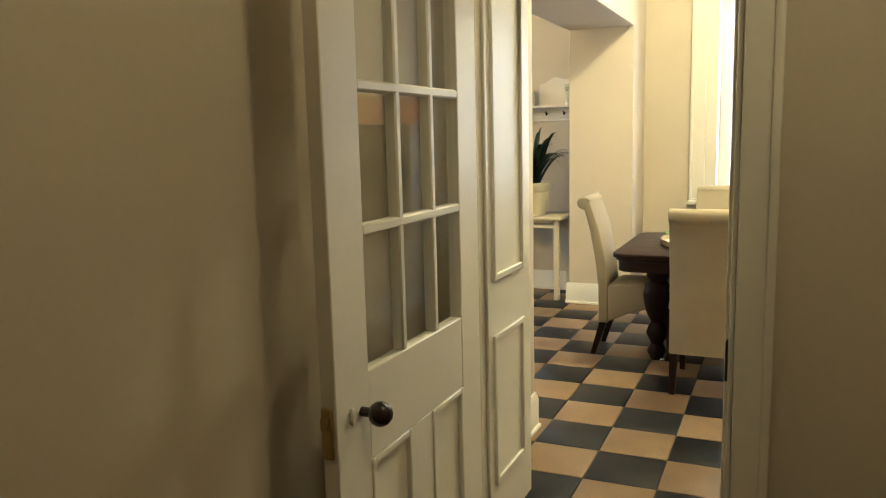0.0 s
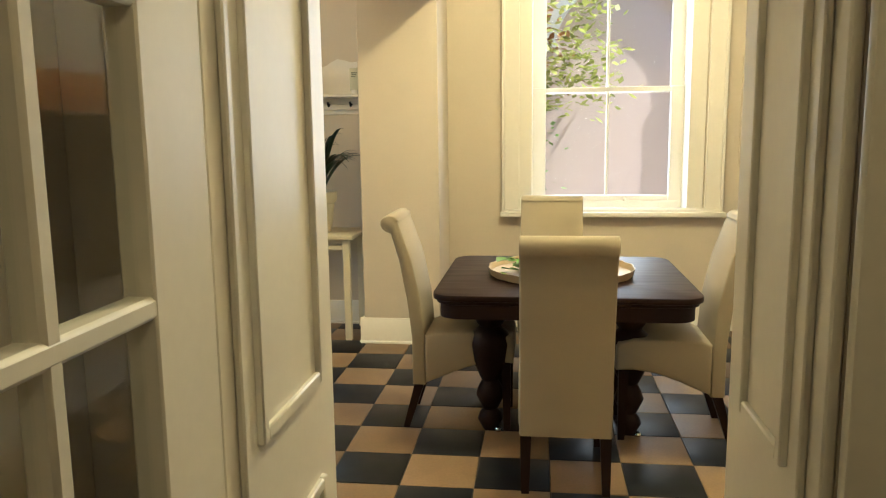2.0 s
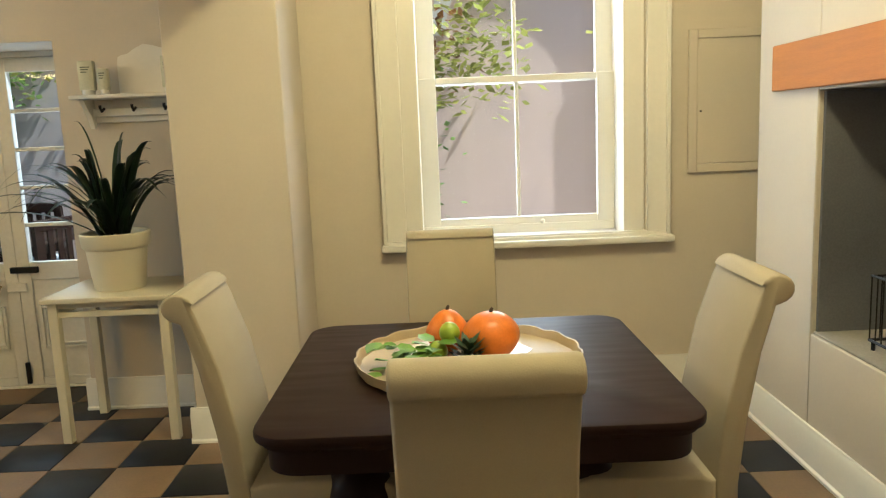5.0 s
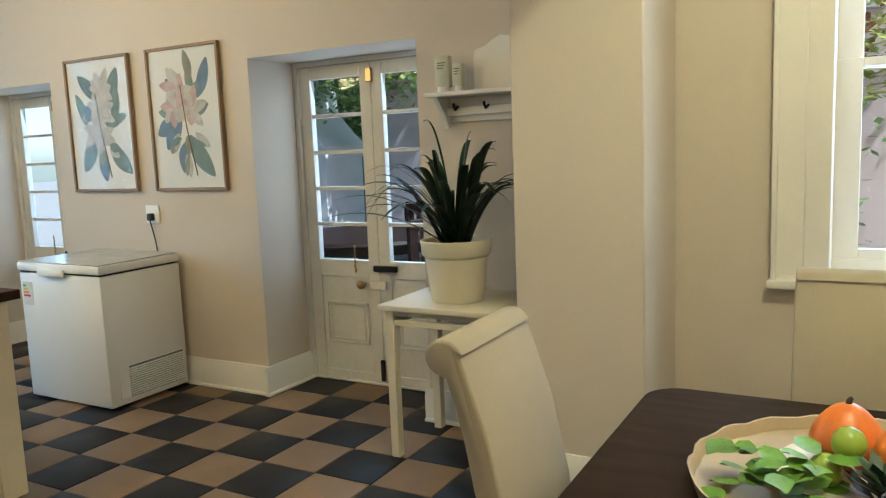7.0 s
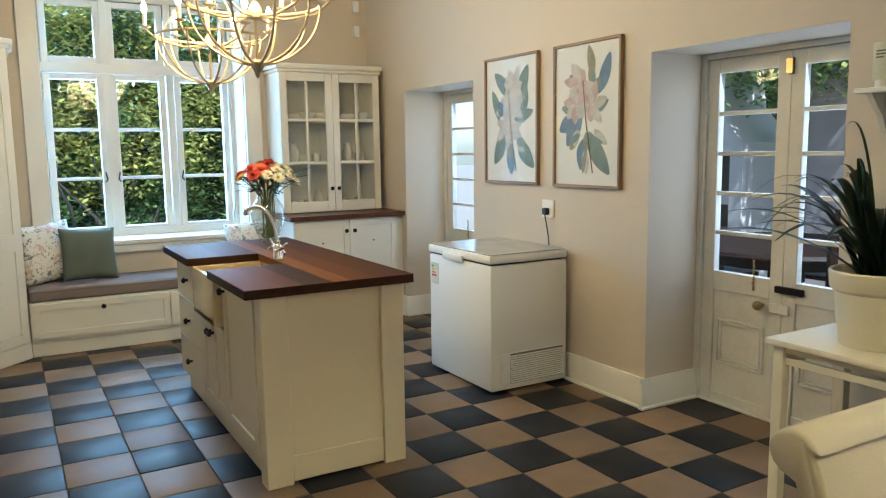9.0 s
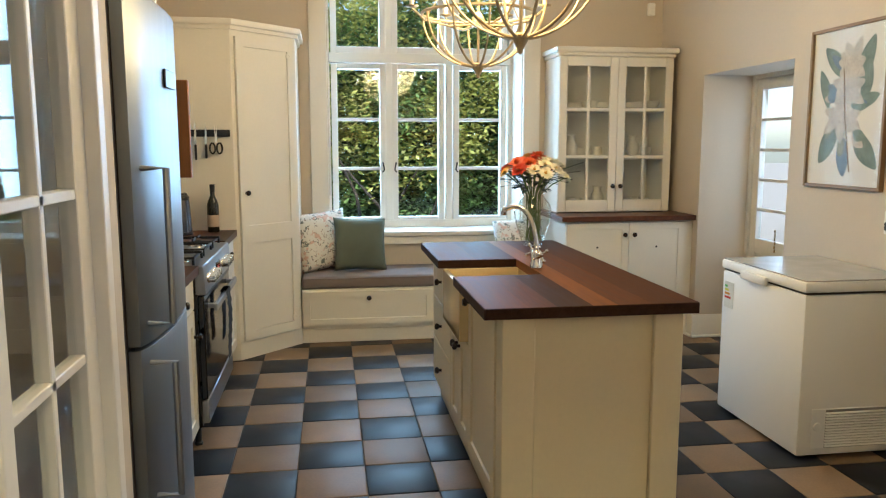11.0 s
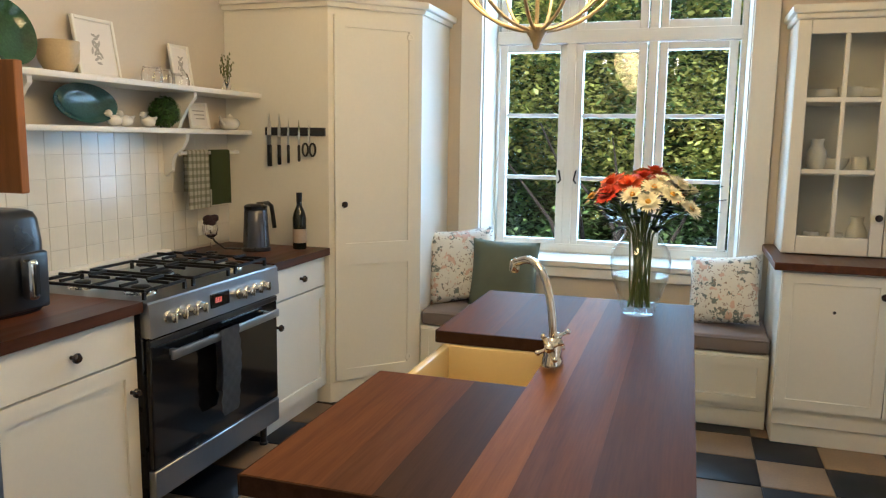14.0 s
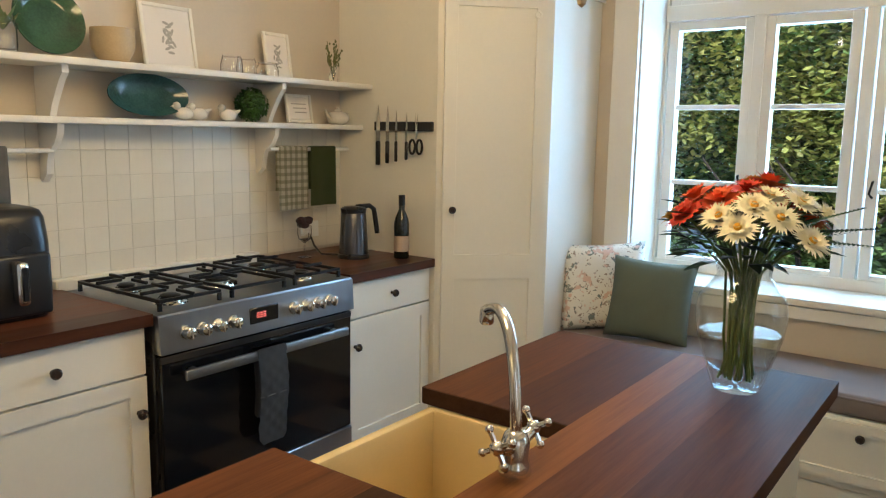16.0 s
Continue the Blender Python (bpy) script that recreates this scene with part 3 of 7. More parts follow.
def door_lining():
    w = thing("door_frame", "white panelled door lining and architrave", "door frame", (-0.2, 2.35, 0))
    for s, xf, ya, yb in ((1, -0.57, 2.08, 2.62), (-1, 0.225, 2.08, 2.53)):
        xi = xf + s * 0.018
        lo, hi = sorted((xf + s * 0.001, xi))
        part("lining", box(lo, hi, ya, yb, 0, 2.06), WHITE, w)
        for z0, z1 in ((0.20, 0.74), (0.93, 1.93)):
            a, b = sorted((xi - s * 0.002, xi + s * 0.012))
            part("lining_panel", frame_x(ya + 0.12, yb - 0.10, z0, z1, a, b, 0.022), WHITE, w)
        # architrave on the dining side and on the hall side
        for y0, y1 in ((yb + 0.001, yb + 0.025), (ya - 0.025, ya - 0.001)):
            if s > 0:
                continue
            a, b = sorted((xf, xf - s * 0.10))
            part("architrave", box(a, b, y0, y1, 0, 2.15, 0.006, 2), WHITE, w)
            a, b = sorted((xf - s * 0.075, xf - s * 0.10))
            part("architrave_bead", box(a, b, y0 - 0.012, y1 + 0.012, 0, 2.15, 0.006, 2), WHITE, w)
        a, b = sorted((xi, xi + s * 0.012))
        part("door_stop", box(a, b, ya + 0.045, ya + 0.065, 0, 2.06), WHITE, w)
    part("head_lining", box(-0.552, 0.207, 2.085, 2.525, 2.061, 2.079), WHITE, w)
    part("strike_plate", box(0.199, 0.208, 2.085, 2.115, 0.70, 0.82), IRON, w)
    return tagged(w, kind="structure")


door_lining()


def pantry_door():
    d = thing("door_4", "white glazed pantry door, shut", "door", (-2.36, 3.28, 0))
    part("door_frame", frame_y(-2.72, -2.0, 0.002, 2.02, 3.19, 3.30, 0.05, 0.05, 0.01), WHITE, d)
    part("door_leaf", frame_y(-2.67, -2.05, 0.015, 1.965, 3.22, 3.265, 0.09, 0.10, 0.5), WHITE, d)
    for z in (0.92, 1.32):
        part("glazing_bar", box(-2.58, -2.14, 3.225, 3.262, z, z + 0.025), WHITE, d)
    part("glazing_bar", box(-2.375, -2.35, 3.225, 3.262, 0.515, 1.865), WHITE, d)
    part("pane", box(-2.58, -2.14, 3.24, 3.244, 0.515, 1.865, 0), PANE, d, smooth=None)
    return tagged(d, kind="structure")


pantry_door()

# ---- kitchen ----


def framed(bm, way, rail, inset, cut=None):
    """Sinks a panel into the faces of a box that look along way; cut: a height at which the front is split in two panels."""
    way = Vector(way)
    if cut:
        bmesh.ops.bisect_plane(bm, geom=bm.verts[:] + bm.edges[:] + bm.faces[:], plane_co=(0, 0, cut), plane_no=(0, 0, 1))
    bm.normal_update()
    for f in [f for f in bm.faces if f.normal.dot(way) > 0.99]:
        bmesh.ops.inset_individual(bm, faces=[f], thickness=rail, use_even_offset=True)
        r = bmesh.ops.inset_individual(bm, faces=[f], thickness=0.002, use_even_offset=True)
        for v in f.verts:
            v.co -= way * inset
    return bm


def shaker(parent, x0, x1, z0, z1, y, name="door", rail=0.06, inset=0.009):
    """A framed cabinet front in a plane of constant y, facing +y."""
    return part(name, framed(box(x0, x1, y, y + 0.02, z0, z1, 0), (0, 1, 0), rail, inset), CUPBOARD, parent, smooth=30)


def shaker_x(parent, y0, y1, z0, z1, x, way=1, name="door", rail=0.06, inset=0.009):
    a, b = sorted((x, x + way * 0.02))
    return part(name, framed(box(a, b, y0, y1, z0, z1, 0), (way, 0, 0), rail, inset), CUPBOARD, parent, smooth=30)


def base_cabinet(x0, x1, label):
    c = thing("base_cabinet", label, "cabinet", ((x0 + x1) / 2, 2.9, 0), "base cabinets")
    part("body", box(x0, x1, 2.605, 3.198, 0.10, 0.848), CUPBOARD, c)
    part("plinth", box(x0 + 0.005, x1 - 0.005, 2.62, 3.165, 0, 0.10), CUPBOARD, c)
    dr = part("drawer", box(x0 + 0.006, x1 - 0.006, 3.199, 3.219, 0.685, 0.842), CUPBOARD, c)
    knob(((x0 + x1) / 2, 3.219, 0.765), (0, 1, 0), dr)
    do = shaker(c, x0 + 0.006, x1 - 0.006, 0.11, 0.678, 3.199)
    return c, do


c, do = base_cabinet(-4.305, -3.68, "cream painted base cabinet between cooker and fridge")
knob((-4.265, 3.219, 0.56), (0, 1, 0), do)
c, do = base_cabinet(-5.838, -5.255, "cream painted base cabinet beside the corner cupboard")
knob((-5.30, 3.219, 0.56), (0, 1, 0), do)


def planks(name, label, x0, x1, y0, y1, z0, z1, n, along="x"):
    t = thing(name, label, "worktop", ((x0 + x1) / 2, (y0 + y1) / 2, z0))
    for i in range(n):
        if along == "x":
            a, b = y0 + (y1 - y0) * i / n, y0 + (y1 - y0) * (i + 1) / n
            part("plank", box(x0, x1, a + 0.0001, b - 0.0001, z0, z1, 0), WORKTOP, t)
        else:
            a, b = x0 + (x1 - x0) * i / n, x0 + (x1 - x0) * (i + 1) / n
            part("plank", box(a + 0.0004, b - 0.0004, y0, y1, z0, z1, 0.0015), WORKTOP, t)
    return t


planks("worktop", "dark oiled wooden worktop on the cabinet", -4.315, -3.675, 2.602, 3.245, 0.85, 0.89, 5)
planks("worktop", "dark oiled wooden worktop under the kettle", -5.838, -5.245, 2.602, 3.245, 0.85, 0.89, 5)


def cooker():
    c = thing("range_cooker", "stainless steel gas range cooker with black oven door", "cooker", (-4.78, 2.93, 0))
    x0, x1, yf = -5.24, -4.32, 3.26
    part("body", box(x0, x1, 2.63, yf - 0.03, 0.10, 0.86, 0.004), BLACK, c)
    part("hob", box(x0, x1, 2.66, yf, 0.86, 0.885, 0.006, 2), STEEL, c)
    part("backsplash", box(x0 - 0.02, x1 + 0.02, 2.604, 2.655, 0.86, 0.925, 0.006), WHITE, c)
    pan = part("control_panel", prism([(yf - 0.04, 0.75), (yf + 0.012, 0.75), (yf + 0.004, 0.878), (yf - 0.04, 0.878)], "x", x0, x1, bevel=0.003), STEEL, c)
    for i in range(8):
        x = (-4.42, -4.485, -4.55, -4.615)[i] if i < 4 else (-4.90, -4.965, -5.03, -5.095)[i - 4]
        bm = turned([(0.026, 0), (0.025, 0.008), (0.021, 0.012), (0.020, 0.036), (0.015, 0.040)], seg=18)
        bx(bm, -0.004, 0.004, -0.02, 0.02, 0.036, 0.043, 0.001)
        bm.transform(Matrix.Translation((x, yf + 0.006, 0.812)) @ Matrix.Rotation(radians(-90), 4, "X"))
        part("control_knob", bm, CHROME, pan)
    part("clock_display", box(-4.825, -4.69, yf + 0.004, yf + 0.013, 0.785, 0.845), OVENGLASS, pan)
    digits = bmesh.new()
    for k in range(3):
        for zz in (0.807, 0.815, 0.823):
            bx(digits, -4.762 + k * 0.016, -4.752 + k * 0.016, yf + 0.0132, yf + 0.0138, zz, zz + 0.002)
    part("digit", digits, glow("red_digit", (1, 0.05, 0.02), 2.0), pan)
    door = part("oven_door", box(x0 + 0.006, x1 - 0.006, yf - 0.03, yf, 0.235, 0.742, 0.005), OVENGLASS, c, "black glass oven door")
    part("door_trim", box(x0 + 0.006, x1 - 0.006, yf - 0.004, yf + 0.002, 0.715, 0.74), BLACK, door)
    part("oven_handle", box(-5.17, -4.39, yf + 0.035, yf + 0.052, 0.655, 0.692, 0.006, 2), STEEL, door)
    for x in (-5.12, -4.44):
        part("handle_bracket", box(x - 0.012, x + 0.012, yf - 0.001, yf + 0.036, 0.662, 0.685), STEEL, door)
    part("storage_drawer", box(x0 + 0.004, x1 - 0.004, yf - 0.03, yf + 0.004, 0.12, 0.232, 0.004), STEEL, c)
    for x in (x0 + 0.05, x1 - 0.05):
        for y in (2.72, yf - 0.06):
            part("foot", turned([(0.02, 0), (0.022, 0.01), (0.016, 0.015), (0.016, 0.10)], (x, y, 0), 12), BLACK, c)
    burners = ((-4.47, 2.83, 0.038), (-4.47, 3.11, 0.042), (-4.78, 2.96, 0.055), (-5.09, 2.83, 0.042), (-5.09, 3.11, 0.034))
    for x, y, r in burners:
        part("burner", turned([(r * 1.5, 0), (r * 1.45, 0.006), (r, 0.008), (r, 0.018), (r * 0.3, 0.022), (0, 0.022)], (x, y, 0.885), 20), CHROME, c)
        part("burner_cap", turned([(r * 0.82, 0), (r * 0.85, 0.004), (r * 0.6, 0.008), (0, 0.009)], (x, y, 0.907), 18), IRON, c)
    for xa, xb in ((-4.62, -4.34), (-4.925, -4.635), (-5.225, -4.94)):
        g = bmesh.new()
        ya, yb, z = 2.70, 3.22, 0.925
        for x in (xa + 0.02, xb - 0.02):
            bx(g, x - 0.006, x + 0.006, ya, yb, z - 0.012, z, 0.002)
        for y in (ya + 0.006, (ya + yb) / 2, yb - 0.006):
            bx(g, xa + 0.02, xb - 0.02, y - 0.006, y + 0.006, z - 0.012, z, 0.002)
        mx = (xa + xb) / 2
        for y in (2.83, 3.11) if abs(mx + 4.78) > 0.1 else (2.96,):
            for dx, dy in ((1, 0), (-1, 0), (0, 1), (0, -1)):
                p0, p1 = (mx + dx * 0.03, y + dy * 0.03), (mx + dx * 0.12, y + dy * 0.12)
                q = sorted((p0[0], p1[0])), sorted((p0[1], p1[1]))
                bx(g, q[0][0] - 0.005, q[0][1] + 0.005, q[1][0] - 0.005, q[1][1] + 0.005, z, z + 0.012, 0.002)
        for x in (xa + 0.02, xb - 0.02):
            for y in (ya + 0.006, yb - 0.006):
                bx(g, x - 0.006, x + 0.006, y - 0.006, y + 0.006, 0.885, z - 0.012)
        part("pan_support", g, IRON, c, "black cast iron pan support")


cooker()


def oven_glove():
    g = thing("oven_glove", "dark grey quilted oven glove over the oven handle", "oven glove", (-4.74, 3.32, 0.69))
    m = mat("quilted_cotton", (0.10, 0.11, 0.125), 0.95, vary=0.15, scale=8, grain=300, bump=0.3)
    nt = m.node_tree
    bm = bmesh.new()
    nx, nz = 14, 34
    for side, (y0, zb) in enumerate(((3.316, 0.33), (3.288, 0.43))):
        grid = []
        for k in range(nz + 1):
            row = []
            z = 0.70 - (0.70 - zb) * k / nz
            for i in range(nx + 1):
                u = i / nx
                taper = 1 - 0.9 * max(0, (k / nz - 0.93)) * 4
                x = -4.755 + (u - 0.5) * 0.135 * taper
                q = 0.006 * abs(math.sin(((x * 1.0 + z) * 55))) * abs(math.sin(((x - z) * 55)))
                row.append(bm.verts.new((x + 0.004 * math.sin(z * 20), y0 + (q if side == 0 else -q * 0.3) + 0.004 * math.sin(z * 14), z)))
            grid.append(row)
        for a, b in zip(grid, grid[1:]):
            for i in range(nx):
                bm.faces.new((a[i], b[i], b[i + 1], a[i + 1]))
        if side == 0:
            first = grid[0]
        else:
            for i in range(nx):
                bm.faces.new((first[i], first[i + 1], grid[0][i + 1], grid[0][i]))
    bmesh.ops.solidify(bm, geom=bm.faces[:], thickness=0.006)
    part("quilted_cloth", bm, m, g)
    part("bound_seam", box(-4.82, -4.69, 3.318, 3.324, 0.512, 0.518), m, g)


oven_glove()


def fridge():
    f = thing("fridge_freezer", "tall stainless steel fridge freezer with bar handles", "fridge", (-3.28, 2.95, 0))
    x0, x1 = -3.635, -2.95
    part("body", box(x0, x1, 2.62, 3.26, 0.03, 1.88, 0.006), FRIDGE_SIDE, f, "dark grey painted side")

    def front(z0, z1):
        pts = [(x0, 3.265), (x1, 3.265)]
        n = 14
        for i in range(n + 1):
            u = i / n
            pts.append((x1 + (x0 - x1) * u, 3.30 + 0.035 * (1 - (2 * u - 1) ** 2) ** 0.6))
        return prism(pts, "z", z0, z1, bevel=0.004)

    d1 = part("fridge_door", front(0.86, 1.885), FRIDGE_STEEL, f, "brushed steel upper door")
    d2 = part("freezer_door", front(0.05, 0.85), FRIDGE_STEEL, f, "brushed steel lower door")
    for d, z0, z1 in ((d1, 0.92, 1.38), (d2, 0.38, 0.80)):
        h = tube([(-3.0, 3.30, z0), (-3.0, 3.385, z0), (-3.0, 3.385, z1), (-3.0, 3.30, z1)], 0.011, 8)
        part("door_handle", h, STEEL, d)
    part("display", box(-3.42, -3.27, 3.336, 3.344, 1.63, 1.69), BLACK, d1, "dark control display")
    for x in (x0 + 0.06, x1 - 0.06):
        for y in (2.7, 3.2):
            part("foot", turned([(0.02, 0), (0.02, 0.03)], (x, y, 0), 10), BLACK, f)


fridge()

board = thing("chopping_board", "tall narrow brown wooden board hung above the worktop", "board", (-3.75, 3.28, 1.322))
part("board", box(-3.766, -3.736, 3.23, 3.33, 1.322, 1.692, 0.003), BROWNWOOD, board)
part("hanger", box(-3.7355, -3.6725, 3.231, 3.243, 1.495, 1.515, 0.002), BROWNWOOD, board)
solid("partition", box(-3.672, -3.640, 2.603, 3.245, 0, 2.15, 0.003), CUPBOARD, "tall cream painted panel beside the fridge", kind="structure")


def corner_cupboard():
    c = thing("corner_cupboard", "tall cream painted corner larder cupboard", "cupboard", (-6.3, 3.0, 0))
    out = [(-5.842, 2.603), (-5.842, 3.24), (-6.235, 3.635), (-6.745, 3.635), (-6.745, 2.603)]
    part("body", prism(out, "z", 0.115, 2.18), CUPBOARD, c)
    low = [(-5.84, 2.603), (-5.838, 3.243), (-6.233, 3.64), (-6.745, 3.64), (-6.745, 2.603)]
    part("plinth", prism(low, "z", 0, 0.115), CUPBOARD, c)
    cor = [(-5.80, 2.603), (-5.80, 3.258), (-6.218, 3.678), (-6.748, 3.678), (-6.748, 2.603)]
    part("cornice", prism(cor, "z", 2.205, 2.245, bevel=0.008), CUPBOARD, c)
    cor = [(-5.822, 2.603), (-5.822, 3.248), (-6.226, 3.655), (-6.748, 3.655), (-6.748, 2.603)]
    part("cornice_moulding", prism(cor, "z", 2.18, 2.206), CUPBOARD, c)
    # the door lies along the slanted front
    a, b = Vector((-5.842, 3.24, 0)), Vector((-6.235, 3.635, 0))
    L = (b - a).length
    e = (b - a).normalized()
    n = Vector((e.y, -e.x, 0))
    if n.x < 0:
        n = -n
    m = Matrix(((e.x, n.x, 0, a.x), (e.y, n.y, 0, a.y), (0, 0, 1, 0), (0, 0, 0, 1)))
    bm = framed(box(0.03, L - 0.03, 0.001, 0.022, 0.13, 2.14, 0), (0, 1, 0), 0.06, 0.009, 0.85)
    bm.transform(m)
    d = part("door", bm, CUPBOARD, c)
    at = m @ Vector((0.075, 0.022, 1.13))
    knob(at, n, d)
    for z in (0.22, 2.05):
        hb = turned([(0.02, 0), (0.019, 0.004), (0.012, 0.006), (0.010, 0.003)], seg=14)
        hb.transform(Matrix.Translation(m @ Vector((L - 0.085, 0.02, z))) @ n.to_track_quat("Z", "Y").to_matrix().to_4x4())
        part("hinge_cover", hb, CUPBOARD, d)


corner_cupboard()


def bench():
    b = thing("window_bench", "cream painted storage bench under the window", "bench", (-6.48, 4.6, 0))
    part("body", box(-6.742, -6.225, 3.642, 5.56, 0.10, 0.40), CUPBOARD, b)
    part("plinth", box(-6.742, -6.235, 3.642, 5.56, 0, 0.10), CUPBOARD, b)
    for y0, y1 in ((3.655, 4.60), (4.61, 5.55)):
        d = shaker_x(b, y0, y1, 0.135, 0.385, -6.225, 1, "drawer", 0.045)
        knob((-6.205, (y0 + y1) / 2, 0.335), (1, 0, 0), d)
    seat = thing("bench_cushion", "long taupe fabric seat cushion on the bench", "cushion", (-6.48, 4.6, 0.4))
    bm = box(-6.74, -6.22, 3.645, 5.56, 0.402, 0.495, 0.025, 3)
    part("pad", bm, CUSHION, seat)
    pip = tube([(-6.222, 3.66, 0.478), (-6.222, 5.55, 0.478)], 0.006, 6)
    part("piping", pip, CUSHION, seat)


bench()


def floral(name):
    m = mat(name, (0.72, 0.70, 0.64), 0.9, vary=0.03, scale=6, grain=300, bump=0.2)
    nt = m.node_tree
    b = nt.nodes["Principled BSDF"]
    src = b.inputs["Base Color"].links[0].from_socket
    tc = nt.nodes.new("ShaderNodeTexCoord")
    warp = nt.nodes.new("ShaderNodeTexNoise")
    warp.inputs["Scale"].default_value = 16
    warp.inputs["Detail"].default_value = 4
    add = nt.nodes.new("ShaderNodeMixRGB")
    add.inputs[0].default_value = 0.3
    nt.links.new(tc.outputs["Object"], warp.inputs[0])
    nt.links.new(tc.outputs["Object"], add.inputs[1])
    nt.links.new(warp.outputs["Color"], add.inputs[2])
    for scale, color, cut in ((13.0, (0.17, 0.20, 0.19), 0.30), (8.0, (0.62, 0.44, 0.36), 0.26), (24.0, (0.30, 0.24, 0.20), 0.22)):
        v = nt.nodes.new("ShaderNodeTexVoronoi")
        v.inputs["Scale"].default_value = scale
        nt.links.new(add.outputs[0], v.inputs["Vector"])
        r = nt.nodes.new("ShaderNodeValToRGB")
        r.color_ramp.elements[0].position, r.color_ramp.elements[1].position = cut, cut + 0.06
        r.color_ramp.elements[0].color, r.color_ramp.elements[1].color = (1, 1, 1, 1), (0, 0, 0, 1)
        nt.links.new(v.outputs["Distance"], r.inputs[0])
        mx = nt.nodes.new("ShaderNodeMixRGB")
        nt.links.new(r.outputs[0], mx.inputs[0])
        nt.links.new(src, mx.inputs[1])
        mx.inputs[2].default_value = (*color, 1)
        src = mx.outputs[0]
    nt.links.new(src, b.inputs["Base Color"])
    return m


FLORAL = floral("floral_linen")


def pillow(at, size, thick, turn, lean, material, label, spin=0):
    p = thing("pillow", label, "cushion", at)
    bm = bmesh.new()
    n = 14
    for s in (1, -1):
        g = []
        for i in range(n + 1):
            row = []
            for k in range(n + 1):
                u, v = 2 * i / n - 1, 2 * k / n - 1
                full = max(0, (1 - u * u) * (1 - v * v)) ** 0.42
                pin = 1 - 0.07 * (1 - abs(u) ** 2) * abs(v) ** 3 - 0.0
                pin2 = 1 - 0.07 * (1 - abs(v) ** 2) * abs(u) ** 3
                wr = 0.004 * math.sin(7 * u + 3 * v) * full
                row.append(bm.verts.new((u * size / 2 * pin2, s * (thick / 2 * full + wr), v * size / 2 * pin)))
            g.append(row)
        for a, b in zip(g, g[1:]):
            for k in range(n):
                f = (a[k], b[k], b[k + 1], a[k + 1])
                bm.faces.new(f if s > 0 else f[::-1])
    bmesh.ops.remove_doubles(bm, verts=bm.verts, dist=1e-5)
    rim = size / 2
    mm = Matrix.Translation(Vector(at) + Vector((0, 0, rim * math.cos(radians(lean))))) @ Matrix.Rotation(radians(turn), 4, "Z") @ Matrix.Rotation(radians(lean), 4, "X") @ Matrix.Rotation(radians(spin), 4, "Y")
    bm.transform(mm)
    part("cover", bm, material, p, smooth=180)


pillow((-6.56, 3.80, 0.497), 0.46, 0.17, -60, 14, FLORAL, "white floral cushion leaning in the bench corner", 4)
pillow((-6.50, 4.08, 0.497), 0.41, 0.15, -78, 16, GREENCLOTH, "sage green linen cushion with dark edging", -3)
pillow((-6.52, 5.33, 0.497), 0.40, 0.16, -112, 22, FLORAL, "white floral cushion against the dresser", 8)


